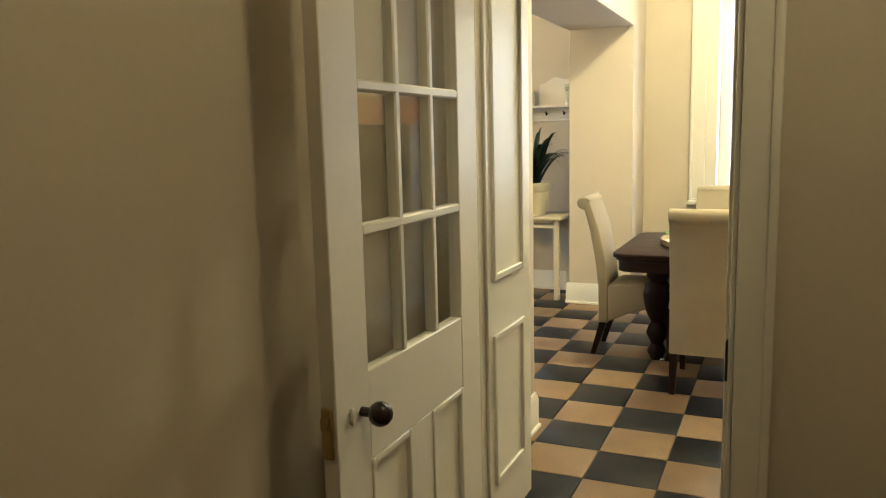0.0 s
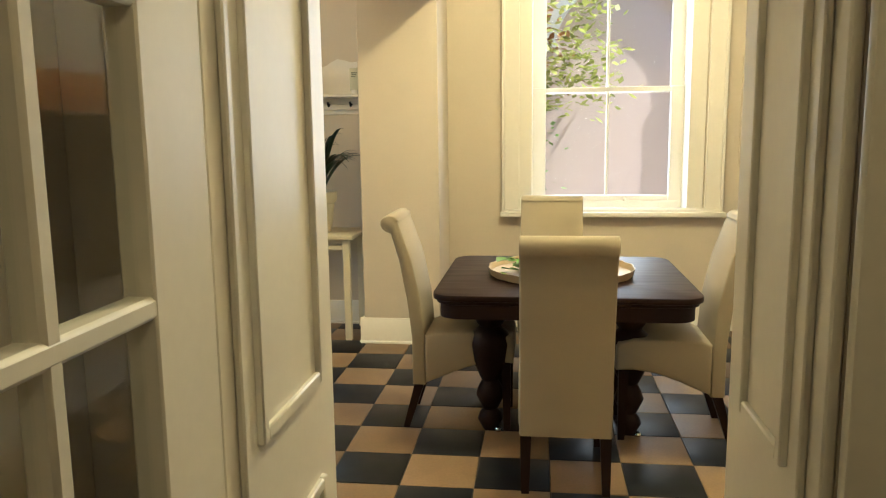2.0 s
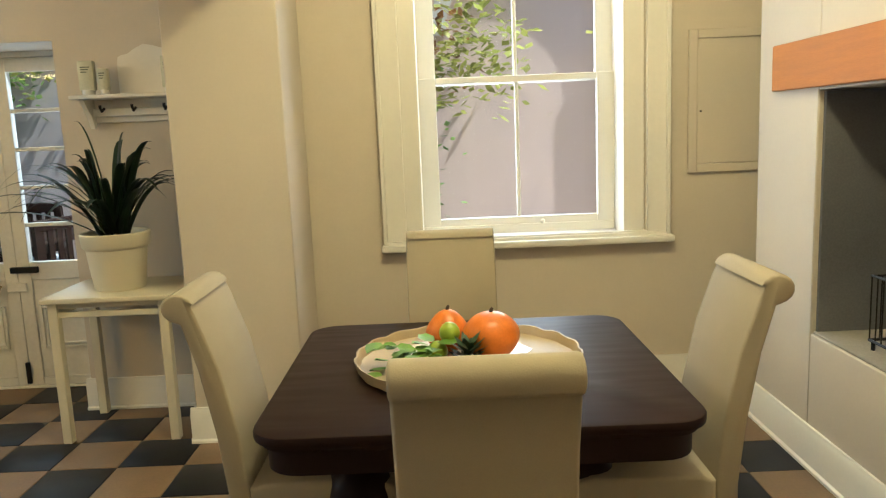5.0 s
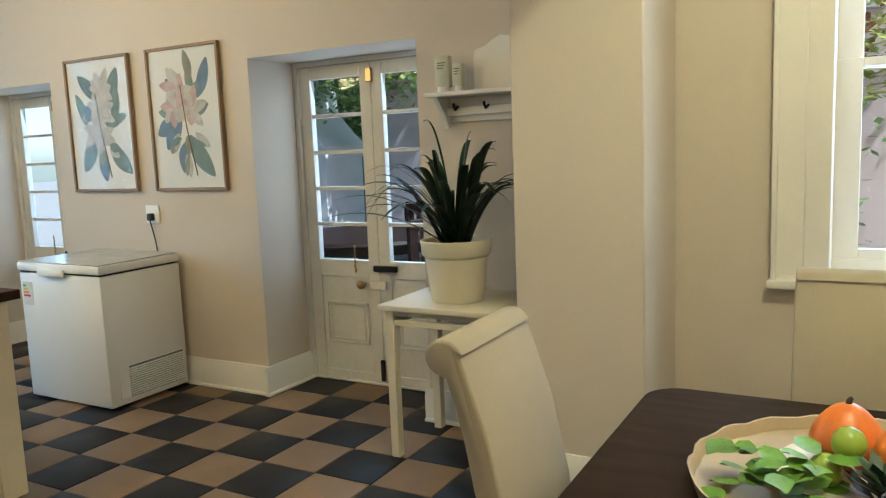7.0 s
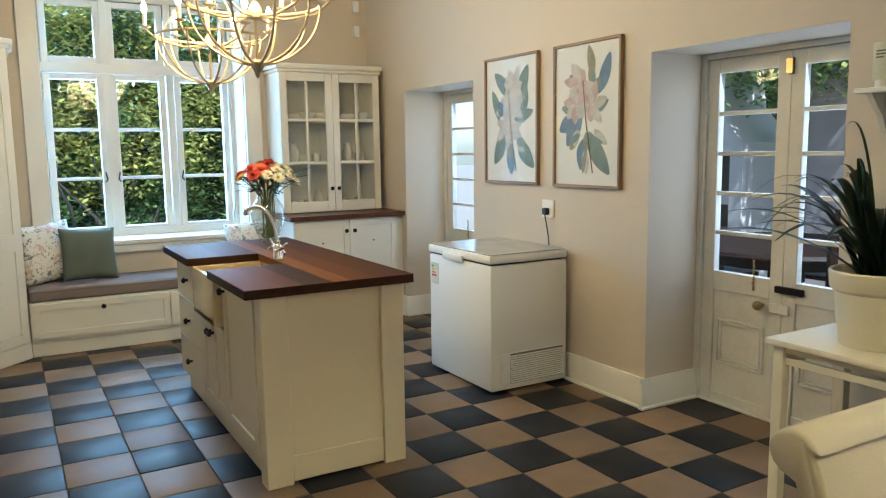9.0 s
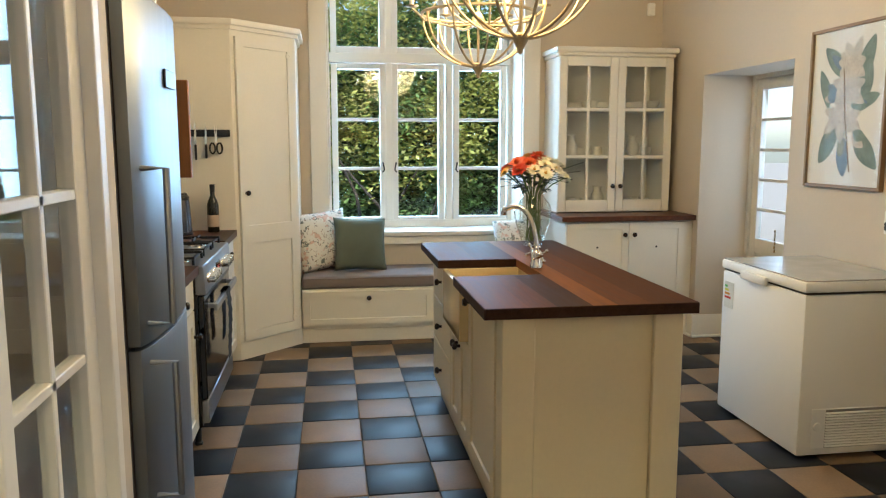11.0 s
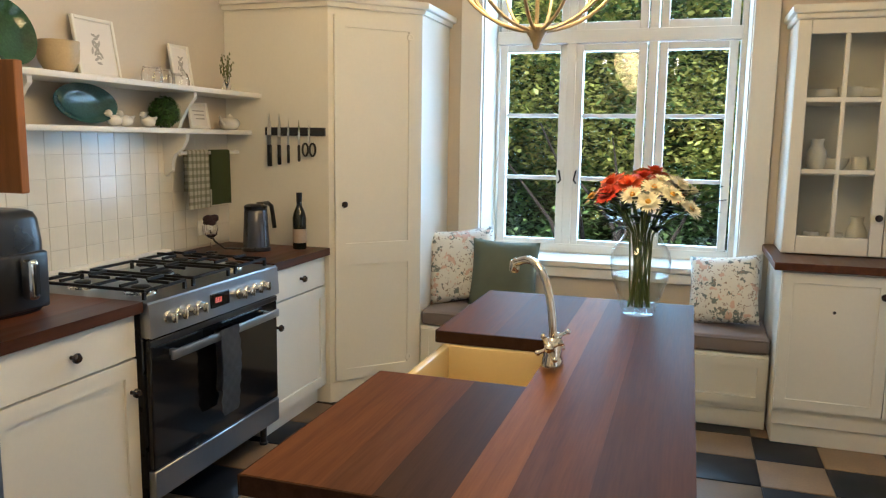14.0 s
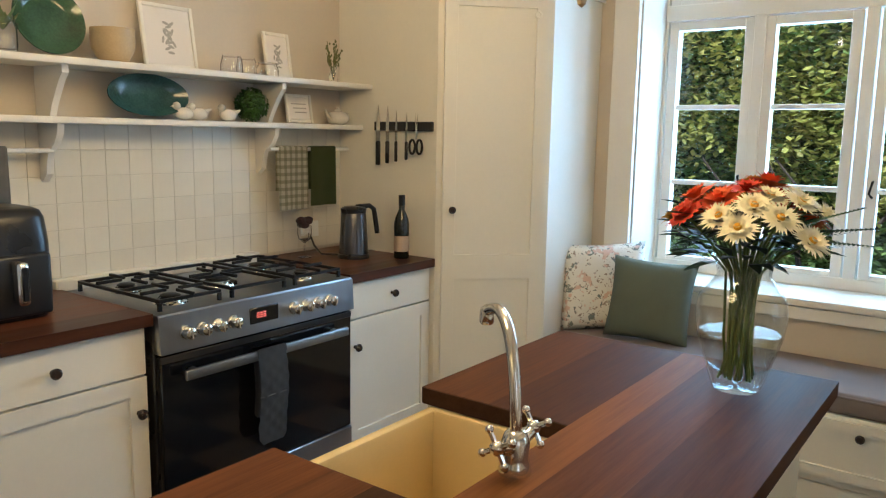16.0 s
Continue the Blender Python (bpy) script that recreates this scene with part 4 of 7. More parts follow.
def dresser():
    d = thing("dresser", "cream painted glazed kitchen dresser with crockery", "dresser", (-6.4, 6.0, 0))
    y0, y1, xf = 5.57, 6.50, -6.07
    part("base", box(-6.745, xf, y0, y1, 0.10, 0.885), CUPBOARD, d)
    part("plinth", box(-6.745, xf - 0.012, y0 + 0.004, y1, 0, 0.10), CUPBOARD, d)
    part("filler", box(-6.745, xf - 0.01, y1, YN - 0.001, 0.0, 0.885), CUPBOARD, d)
    mid = (y0 + y1) / 2 + 0.02
    for a, b, s in ((y0 + 0.005, mid - 0.002, 1), (mid + 0.002, y1 - 0.005, -1)):
        q = shaker_x(d, a, b, 0.19, 0.875, xf, 1, "base_door", 0.05, 0.006)
        kx = b - 0.035 if s > 0 else a + 0.035
        knob((xf + 0.02, kx, 0.785), (1, 0, 0), q)
        hole = turned([(0.008, 0), (0.008, 0.002)], seg=10)
        hole.transform(Matrix.Translation((xf + 0.0125, (a + b) / 2, 0.69)) @ Matrix.Rotation(radians(90), 4, "Y"))
        part("finger_hole", hole, BLACK, q)
    top = part("counter", box(-6.745, -6.02, y0 - 0.04, YN - 0.002, 0.887, 0.925, 0.003), WORKTOP, d, "dark wooden dresser top")
    # glazed upper part
    xu = -6.375
    z0, z1 = 0.927, 2.11
    part("side", box(-6.745, xu, y0 + 0.02, y0 + 0.045, z0, z1), CUPBOARD, d)
    part("side", box(-6.745, xu, y1 - 0.025, y1, z0, z1), CUPBOARD, d)
    part("back_board", box(-6.745, -6.735, y0 + 0.045, y1 - 0.025, z0, z1), CUPBOARD, d)
    part("top_board", box(-6.745, xu, y0 + 0.045, y1 - 0.025, z1 - 0.03, z1), CUPBOARD, d)
    part("bottom_board", box(-6.735, xu, y0 + 0.045, y1 - 0.025, z0, z0 + 0.03), CUPBOARD, d)
    for z in (1.335, 1.70):
        part("shelf", box(-6.735, xu - 0.01, y0 + 0.045, y1 - 0.025, z, z + 0.02), CUPBOARD, d)
    for a, b in ((y0 + 0.022, mid - 0.001), (mid + 0.001, y1 - 0.002)):
        q = part("glass_door", frame_x(a, b, z0 + 0.005, z1 - 0.002, xu, xu + 0.022, 0.062, 0.07, 0.09), CUPBOARD, d)
        ga, gb, ha, hb = a + 0.06, b - 0.06, z0 + 0.09, z1 - 0.07
        part("glazing_bar", box(xu + 0.003, xu + 0.02, (ga + gb) / 2 - 0.011, (ga + gb) / 2 + 0.011, ha, hb), CUPBOARD, q)
        for zz in (1.355, 1.715):
            part("glazing_bar", box(xu + 0.002, xu + 0.021, ga, gb, zz - 0.012, zz + 0.012), CUPBOARD, q)
        g = part("pane", box(xu + 0.008, xu + 0.011, ga, gb, ha, hb, 0), PANE, q, smooth=None)
        g.visible_shadow = False
        knob((xu + 0.022, b - 0.03 if a < mid - 0.1 else a + 0.03, 1.13), (1, 0, 0), q)
    part("cornice", box(-6.748, xu + 0.05, y0 - 0.012, y1 + 0.03, 2.14, 2.18, 0.01, 2), CUPBOARD, d)
    part("cornice_moulding", box(-6.748, xu + 0.03, y0 + 0.005, y1 + 0.015, 2.11, 2.141, 0.008), CUPBOARD, d)


dresser()
POTTERY = [([(0.03, 0), (0.04, 0.005), (0.042, 0.07), (0.04, 0.07), (0.036, 0.008), (0, 0.008)], "white_cup", "cup"),
           ([(0.045, 0), (0.075, 0.035), (0.08, 0.06), (0.076, 0.06), (0.04, 0.008), (0, 0.006)], "bowl", "bowl"),
           ([(0.04, 0), (0.09, 0.012), (0.095, 0.016), (0.095, 0.05), (0.05, 0.05), (0, 0.045)], "plate_stack", "plates"),
           ([(0.035, 0), (0.055, 0.04), (0.05, 0.09), (0.03, 0.12), (0.036, 0.15), (0.032, 0.15), (0.026, 0.12), (0, 0.02)], "jug", "jug")]
NAMES = {"white_cup": "small white china cup in the dresser", "bowl": "white china bowl in the dresser", "plate_stack": "stack of white plates in the dresser", "jug": "white china jug in the dresser"}
rr = random.Random(5)
for z, kinds in ((0.957, (0, 0, 3, 0, 1, 0, 0)), (1.355, (3, 1, 0, 0, 0, 3, 0)), (1.72, (2, 1, 2, 1, 2, 1))):
    for i, k in enumerate(kinds):
        y = 5.69 + (6.42 - 5.69) * (i + 0.5) / len(kinds) + rr.uniform(-0.015, 0.015)
        if abs(y - 6.055) < 0.03:
            y += 0.05
        prof, nm, cat = POTTERY[k]
        t = thing(nm, NAMES[nm], cat, (-6.52, y, z), "dresser crockery")
        part("bowl_body" if k in (1,) else "body", turned([(r * 0.95, h * 1.1) for r, h in prof], (-6.52 + rr.uniform(-0.05, 0.04), y, z), 16), CERAMIC, t, smooth=50)
        if k in (0, 3):
            hgt = prof[2][1] if k == 0 else 0.1
            part("handle", tube([(-6.52, y + 0.028, z + hgt * 0.85), (-6.52, y + 0.055, z + hgt * 0.8), (-6.52, y + 0.055, z + hgt * 0.35), (-6.52, y + 0.03, z + hgt * 0.2)], 0.004, 6), CERAMIC, t)


def island():
    i = thing("kitchen_island", "cream painted kitchen island with drawers and cupboards", "kitchen island", (-4.1, 4.77, 0))
    x0, x1, y0, y1 = -4.95, -3.235, 4.455, 5.09
    bm = box(x0, -4.315, y0, y1, 0.10, 0.848)
    bx(bm, -3.835, x1, y0, y1, 0.10, 0.848)
    bx(bm, -4.315, -3.835, y0, y1, 0.10, 0.60)
    bx(bm, -4.315, -3.835, 4.80, y1, 0.60, 0.848)
    part("body", bm, ISLAND_PAINT, i)
    part("plinth", box(x0 + 0.02, x1 - 0.01, y0 + 0.02, y1 - 0.01, 0, 0.10), ISLAND_PAINT, i)
    for a, b in ((4.44, 4.56), (5.0, 5.11)):
        part("corner_post", box(-3.30, -3.205, a, b, 0, 0.848, 0.004), ISLAND_PAINT, i)
    part("end_panel", box(-3.236, -3.222, 4.56, 5.0, 0.13, 0.848), ISLAND_PAINT, i)
    part("end_rail", box(-3.236, -3.214, 4.56, 5.0, 0.012, 0.13, 0.004), ISLAND_PAINT, i)
    # fronts on the cooker side, facing -y
    yf = y0

    def front(name, a, b, z0, z1, panelled, kx, kz):
        if panelled:
            fr = framed(box(a, b, yf - 0.02, yf - 0.001, z0, z1, 0), (0, -1, 0), 0.055, 0.009)
        else:
            fr = box(a, b, yf - 0.02, yf - 0.001, z0, z1)
        q = part(name, fr, ISLAND_PAINT, i)
        knob((kx, yf - 0.02, kz), (0, -1, 0), q)

    front("door", -3.83, -3.31, 0.12, 0.842, True, -3.78, 0.79)
    front("door", -4.075, -3.84, 0.12, 0.585, True, -4.045, 0.53)
    front("door", -4.31, -4.08, 0.12, 0.585, True, -4.105, 0.53)
    for z0, z1 in ((0.12, 0.36), (0.365, 0.60), (0.605, 0.842)):
        front("drawer", -4.94, -4.32, z0, z1, False, -4.63, (z0 + z1) / 2)


island()
t = thing("island_worktop", "dark oiled hardwood plank worktop of the island", "worktop", (-4.1, 4.77, 0.85))
for a, b, x0, x1, wood in ((4.375, 4.56, -5.0, -4.305, BOARD_MID), (4.56, 4.76, -5.0, -4.305, BOARD_BROWN), (4.375, 4.53, -3.845, -3.185, BOARD_NEAR), (4.53, 4.63, -3.845, -3.185, BOARD_MID), (4.63, 4.76, -3.845, -3.185, BOARD_DARK), (4.76, 4.85, -5.0, -3.185, BOARD_ORANGE), (4.85, 4.98, -5.0, -3.185, BOARD_MID), (4.98, 5.155, -5.0, -3.185, BOARD_BROWN)):
    part("plank", box(x0, x1, a + 0.0001, b - 0.0001, 0.85, 0.89, 0), wood, t)


# thin dark strips; the unlit look of the worktop edges is in their colour
part("edge_shade_strip", box(-3.1849, -3.1805, 4.375, 5.155, 0.8505, 0.8895, 0.001), BOARD_DARK, t, "thin dark strip coloured for the shaded end")
part("edge_shade_strip", box(-3.845, -3.1805, 4.3705, 4.3748, 0.8505, 0.8895, 0.001), BOARD_DARK, t, "thin dark strip coloured for the shaded side")
part("edge_shade_strip", box(-5.0, -4.305, 4.3705, 4.3748, 0.8505, 0.8895, 0.001), BOARD_DARK, t, "thin dark strip coloured for the shaded side")
part("edge_shade_strip", box(-4.3049, -4.3005, 4.375, 4.76, 0.8505, 0.8895, 0.001), BOARD_DARK, t, "thin dark strip coloured for the shaded end")


def sink():
    s = thing("butler_sink", "cream fireclay butler sink set in the island", "sink", (-4.075, 4.58, 0.6))
    x0, x1, y0, y1, z0, z1, w = -4.312, -3.838, 4.395, 4.795, 0.602, 0.849, 0.028
    bm = bmesh.new()
    bx(bm, x0, x1, y0, y1, z0, z0 + 0.03, 0.004)
    bx(bm, x0, x0 + w, y0, y1, z0 + 0.02, z1, 0.008, 2)
    bx(bm, x1 - w, x1, y0, y1, z0 + 0.02, z1, 0.008, 2)
    bx(bm, x0 + 0.005, x1 - 0.005, y0, y0 + w, z0, z1 - 0.001, 0.008, 2)
    bx(bm, x0 + 0.005, x1 - 0.005, y1 - w, y1, z0 + 0.02, z1 - 0.001, 0.008, 2)
    part("basin", bm, CREAMSINK, s)
    part("drain", turned([(0.035, 0), (0.033, 0.003), (0.015, 0.001)], (-4.075, 4.6, z0 + 0.03), 16), CHROME, s)


sink()


def tap():
    f = thing("mixer_tap", "antique brass swan-neck mixer tap with cross handles", "tap", (-4.04, 4.79, 0.89))
    x, y, z = -4.04, 4.79, 0.89
    part("base", turned([(0.03, 0), (0.028, 0.02), (0.024, 0.03), (0.026, 0.06), (0.02, 0.075), (0.014, 0.08)], (x, y, z), 18), CHROME, f)
    pts = []
    for i in range(25):
        u = i / 24
        out = 0.165 * u ** 1.7
        pts.append((x - 0.6 * out, y - 0.8 * out, z + 0.07 + 0.205 * math.sin(min(1.0, u * 1.05) * math.pi * 0.62) ** 0.9))
    part("spout", tube(pts, 0.011, 12), CHROME, f)
    e = Vector(pts[-1])
    part("nozzle", turned([(0.011, 0), (0.014, 0.004), (0.014, 0.03), (0.011, 0.034)], (e.x, e.y, e.z - 0.03), 14), CHROME, f)
    for s in (1, -1):
        h = tube([(x, y, z + 0.045), (x + s * 0.05, y, z + 0.06)], 0.012, 10)
        part("valve", h, CHROME, f)
        c = Vector((x + s * 0.062, y, z + 0.066))
        cr = ball(c, 0.014, 10)
        for k in range(4):
            d = Vector((0.3 * s * 0, math.cos(k * math.pi / 2 + 0.5), math.sin(k * math.pi / 2 + 0.5)))
            tube([c, c + d * 0.032], 0.005, 6, cr)
            ball(c + d * 0.034, 0.008, 8, bm=cr)
        part("cross_handle", cr, CHROME, f)


tap()


def flowers():
    v = thing("flower_vase", "clear glass vase with red, orange and cream flowers", "vase", (-4.77, 4.967, 0.89))
    x, y, z = -4.77, 4.967, 0.892
    outer = [(0.050, 0), (0.056, 0.006), (0.074, 0.06), (0.097, 0.13), (0.105, 0.185), (0.098, 0.225), (0.074, 0.258), (0.060, 0.278), (0.064, 0.305), (0.076, 0.325)]
    inner = [(r - 0.0035, h) for r, h in outer[::-1] if h > 0.01] + [(0.0, 0.012)]
    part("glass", turned(outer + inner, (x, y, z), 32), VASEGLASS, v, smooth=60).visible_shadow = False
    part("water", turned([(0.0, 0.013), (0.051, 0.0135), (0.069, 0.06), (0.092, 0.13), (0.094, 0.14), (0.0, 0.1405)], (x, y, z), 28), VASEWATER, v, smooth=60).visible_shadow = False
    r = random.Random(3)
    heads = []
    for i in range(25):
        a = i * 2.4
        rad = 0.175 * math.sqrt((i + 0.5) / 25)
        hx, hy = x + rad * math.cos(a), y + rad * math.sin(a)
        hz = z + 0.49 - 3.4 * rad * rad + r.uniform(-0.025, 0.02)
        heads.append((hx, hy, hz))
        base = (x + r.uniform(-0.04, 0.04), y + r.uniform(-0.04, 0.04), z + 0.03)
        neck = (x + (hx - x) * 0.24, y + (hy - y) * 0.24, z + 0.285)
        part("stem", tube([base, ((base[0] + neck[0]) / 2 + 0.01, (base[1] + neck[1]) / 2, z + 0.13), neck, ((neck[0] + hx) / 2, (neck[1] + hy) / 2, (neck[2] + hz) / 2 + 0.01), (hx, hy, hz)], 0.0032, 6), STEMGREEN, v)
    for i, (hx, hy, hz) in enumerate(heads):
        # cream blooms lie to the north, red and orange to the south
        side = (hy - y) * 0.8 + (hx - x) * 0.5
        mt, n, ln = ((PETAL_W, 52, 0.05) if side > 0.02 else (PETAL_O, 56, 0.058) if i % 3 else (PETAL_R, 56, 0.052))
        if i in (4, 7, 12, 15, 23) and side < 0.0:
            mt, n, ln = PETAL_Y, 34, 0.038
        bm = bmesh.new()
        out = Vector((hx - x, hy - y, 0.16)).normalized()
        rot = out.to_track_quat("Z", "Y").to_matrix()
        for ring in range(3):
            cnt = n // (ring + 2) + 6
            for k in range(cnt):
                a = 2 * math.pi * (k + 0.5 * ring) / cnt + r.uniform(-0.1, 0.1)
                tilt = radians(12 + 28 * ring)
                L = ln * (1 - 0.22 * ring) * r.uniform(0.9, 1.1)
                d = Vector((math.cos(a) * math.cos(tilt), math.sin(a) * math.cos(tilt), math.sin(tilt)))
                s = Vector((-math.sin(a), math.cos(a), 0)) * (0.0042 if mt is PETAL_W else 0.0062)
                up = Vector((0, 0, 0.004))
                c = Vector((hx, hy, hz))
                bm.faces.new([bm.verts.new(c + rot @ q) for q in (d * 0.004 - s * 0.5, d * L * 0.6 - s + up, d * L, d * L * 0.6 + s + up, d * 0.004 + s * 0.5)])
        part("bloom", bm, mt, v, "", smooth=None)
        part("bloom_centre", ball((hx + out.x * 0.012, hy + out.y * 0.012, hz + out.z * 0.012), 0.009, 10), PETAL_Y if mt is PETAL_W else mt, v)
    for i in range(110):
        a = r.uniform(0, 6.28)
        rad = r.uniform(0.10, 0.22)
        c = Vector((x + 0.4 * rad * math.cos(a), y + 0.4 * rad * math.sin(a), z + r.uniform(0.31, 0.43)))
        d = Vector((math.cos(a), math.sin(a), r.uniform(0.0, 0.7))).normalized()
        s = Vector((-math.sin(a), math.cos(a), 0)) * 0.017
        L = rad * 0.6
        bm = bmesh.new()
        q = [bm.verts.new(p) for p in (c, c + d * L * 0.4 - s, c + d * L * 0.8 - s * 0.5 - Vector((0, 0, 0.01)), c + d * L - Vector((0, 0, 0.02)), c + d * L * 0.8 + s * 0.5 - Vector((0, 0, 0.01)), c + d * L * 0.4 + s)]
        bm.faces.new(q)
        part("leaf", bm, LEAFDARK, v, smooth=None)
    for k in range(3):
        a = 1.2 + k * 0.35
        bm = bmesh.new()
        o = Vector((x, y, z + 0.36))
        tip = o + Vector((math.cos(a) * 0.27, math.sin(a) * 0.27, 0.10 - 0.05 * k))
        for i in range(20):
            p = o.lerp(tip, 0.3 + 0.7 * i / 20)
            ss = Vector((-math.sin(a), math.cos(a), 0.3)) * 0.03 * (1.1 - i / 20)
            for sg in (1, -1):
                bm.faces.new([bm.verts.new(w) for w in (p, p + ss * sg + Vector((0.006, 0, 0.004)), p + ss * sg * 0.9 + (tip - o) * 0.04)])
        part("fern", bm, LEAFDARK, v, smooth=None)


flowers()


def freezer():
    f = thing("chest_freezer", "white chest freezer with grey lid and side grille", "freezer", (-4.14, 6.24, 0))
    x0, x1, y0, y1 = -4.50, -3.765, 5.965, 6.53
    part("body", box(x0, x1, y0, y1, 0.015, 0.775, 0.012, 2), ENAMEL, f)
    part("seal", box(x0 + 0.005, x1 - 0.005, y0 + 0.005, y1 - 0.005, 0.775, 0.785), BLACK, f)
    lid = part("lid", box(x0 - 0.006, x1 + 0.006, y0 - 0.008, y1, 0.785, 0.835, 0.012, 2), ENAMEL, f)
    part("lid_top", box(x0 + 0.002, x1 - 0.002, y0 + 0.002, y1 - 0.01, 0.835, 0.842, 0.003), STEEL_GREY, lid, "grey metallic lid top")
    part("lid_handle", box(-4.28, -4.05, y0 - 0.03, y0 - 0.008, 0.765, 0.81, 0.008, 2), ENAMEL, lid)
    g = part("grille", box(x1 - 0.002, x1 + 0.004, 6.03, 6.50, 0.05, 0.24, 0.002), ENAMEL, f)
    # grey sheet behind the slats; its colour gives the shade of the gaps
    part("grille_gap_shade", box(x1 + 0.003, x1 + 0.005, 6.10, 6.495, 0.052, 0.236, 0), mat("grille_shadow_grey", (0.22, 0.22, 0.22), 0.6), g)
    for i in range(13):
        z = 0.06 + i * 0.0132
        part("slat", prism([(x1 + 0.004, z), (x1 + 0.012, z - 0.003), (x1 + 0.012, z + 0.001), (x1 + 0.004, z + 0.006)], "y", 6.10, 6.495), ENAMEL, g)
    th = turned([(0.022, 0), (0.021, 0.006), (0.012, 0.008)], seg=16)
    th.transform(Matrix.Translation((x1 + 0.004, 6.06, 0.155)) @ Matrix.Rotation(radians(90), 4, "Y"))
    part("thermostat_dial", th, ENAMEL, g)
    lab = part("energy_label", box(-4.47, -4.38, y0 - 0.0022, y0 - 0.0002, 0.58, 0.72, 0), mat("label_paper", (0.75, 0.75, 0.7), 0.6), f)
    for k, col in enumerate(((0.1, 0.5, 0.12), (0.7, 0.65, 0.05), (0.75, 0.3, 0.03), (0.6, 0.05, 0.03))):
        part("label_bar", box(-4.465, -4.44 + 0.012 * k, y0 - 0.0032, y0 - 0.0022, 0.69 - k * 0.02, 0.702 - k * 0.02, 0), mat("label_ink", col, 0.6), lab)
    for x in (x0 + 0.05, x1 - 0.05):
        for y in (y0 + 0.05, y1 - 0.05):
            part("foot", box(x - 0.02, x + 0.02, y - 0.02, y + 0.02, 0, 0.016), BLACK, f)


freezer()
so = thing("wall_socket", "white wall socket with black plug and lead", "socket", (-4.0, YN, 1.065))
part("plate", box(-4.06, -3.94, YN - 0.012, YN - 0.0005, 1.01, 1.125, 0.004), ENAMEL, so)
part("plug", box(-4.02, -3.975, YN - 0.045, YN - 0.012, 1.03, 1.075, 0.006), BLACK, so)
part("lead", tube([(-3.998, YN - 0.035, 1.03), (-3.99, YN - 0.03, 0.98), (-3.975, YN - 0.025, 0.9), (-3.965, YN - 0.022, 0.8), (-3.96, YN - 0.02, 0.6)], 0.004, 6), BLACK, so)


def botanical(x0, x1, z0, z1, seed, label):
    f = thing("botanical_print", label, "picture", ((x0 + x1) / 2, YN, (z0 + z1) / 2), "botanical prints")
    part("frame", frame_y(x0, x1, z0, z1, YN - 0.03, YN - 0.002, 0.018), FRAMEWOOD, f)
    part("paper", box(x0 + 0.017, x1 - 0.017, YN - 0.014, YN - 0.004, z0 + 0.017, z1 - 0.017, 0), PAPER, f, smooth=None)
    r = random.Random(seed)
    cx, cz = (x0 + x1) / 2, (z0 + z1) / 2
    inks = [mat("ink", c, 0.8, vary=0.2, scale=14, grain=60, bump=0) for c in ((0.24, 0.31, 0.29), (0.20, 0.27, 0.38), (0.62, 0.45, 0.42), (0.64, 0.58, 0.53), (0.34, 0.33, 0.24), (0.28, 0.19, 0.12))]
    y = YN - 0.0145
    layer = [0]

    def blade(px, pz, ang, L, wid, ink, name):
        bm = bmesh.new()
        layer[0] += 1
        yy = y - 0.00004 * layer[0]
        n = 9
        left, right = [], []
        for i in range(n):
            u = i / (n - 1)
            w = wid * math.sin(math.pi * min(1, u * 0.93 + 0.04)) ** 0.8
            bend = 0.15 * L * u * u
            ux, uz = math.cos(ang), math.sin(ang)
            bx_, bz_ = px + ux * L * u - uz * bend, pz + uz * L * u + ux * bend
            left.append((bx_ - uz * w, yy, bz_ + ux * w))
            right.append((bx_ + uz * w, yy, bz_ - ux * w))
        vs = [bm.verts.new(p) for p in left + right[::-1]]
        bm.faces.new(vs)
        part(name, bm, ink, f, smooth=None)

    part("stem", tube([(cx + 0.06, y - 0.0005, z0 + 0.09), (cx, y - 0.0005, cz - 0.05), (cx - 0.03, y - 0.0005, cz + 0.2)], 0.004, 5), inks[5], f)
    if seed == 1:
        spots = [(-0.02, 0.15, 2.2, 0.24, 0.05, 0), (0.06, 0.12, 0.9, 0.26, 0.055, 0), (-0.05, -0.1, 3.9, 0.24, 0.06, 0), (0.08, -0.12, 5.3, 0.26, 0.06, 0), (0.0, -0.16, 4.6, 0.2, 0.05, 1), (0.12, 0.02, 1.2, 0.22, 0.045, 0), (-0.14, 0.0, 1.8, 0.22, 0.04, 0)]
        petals = [(0.0, 0.10), (-0.04, -0.05), (0.03, 0.22)]
    else:
        spots = [(0.02, -0.1, 5.2, 0.30, 0.06, 0), (-0.04, 0.0, 3.9, 0.22, 0.06, 1), (0.1, 0.12, 1.0, 0.24, 0.045, 1), (-0.1, -0.02, 3.4, 0.16, 0.05, 1), (0.05, 0.22, 1.6, 0.18, 0.035, 4), (-0.02, -0.14, 4.4, 0.18, 0.045, 1)]
        petals = [(-0.06, 0.17), (0.04, 0.06), (-0.09, 0.06)]
    for k in range(22):
        a = k * 0.9 + seed
        spots.append((0.11 * math.cos(a) * r.uniform(0.3, 1), 0.22 * math.sin(a) * r.uniform(0.3, 1), a + r.uniform(-0.4, 0.4), r.uniform(0.08, 0.15), r.uniform(0.02, 0.035), r.choice((0, 1, 4, 3))))
    for sx, sz, a, L, w, k in spots:
        blade(cx + sx, cz + sz, a, L, w, inks[k], "painted_leaf")
    for px, pz in petals:
        for k in range(7):
            a = k * 0.9 + r.uniform(-0.2, 0.2)
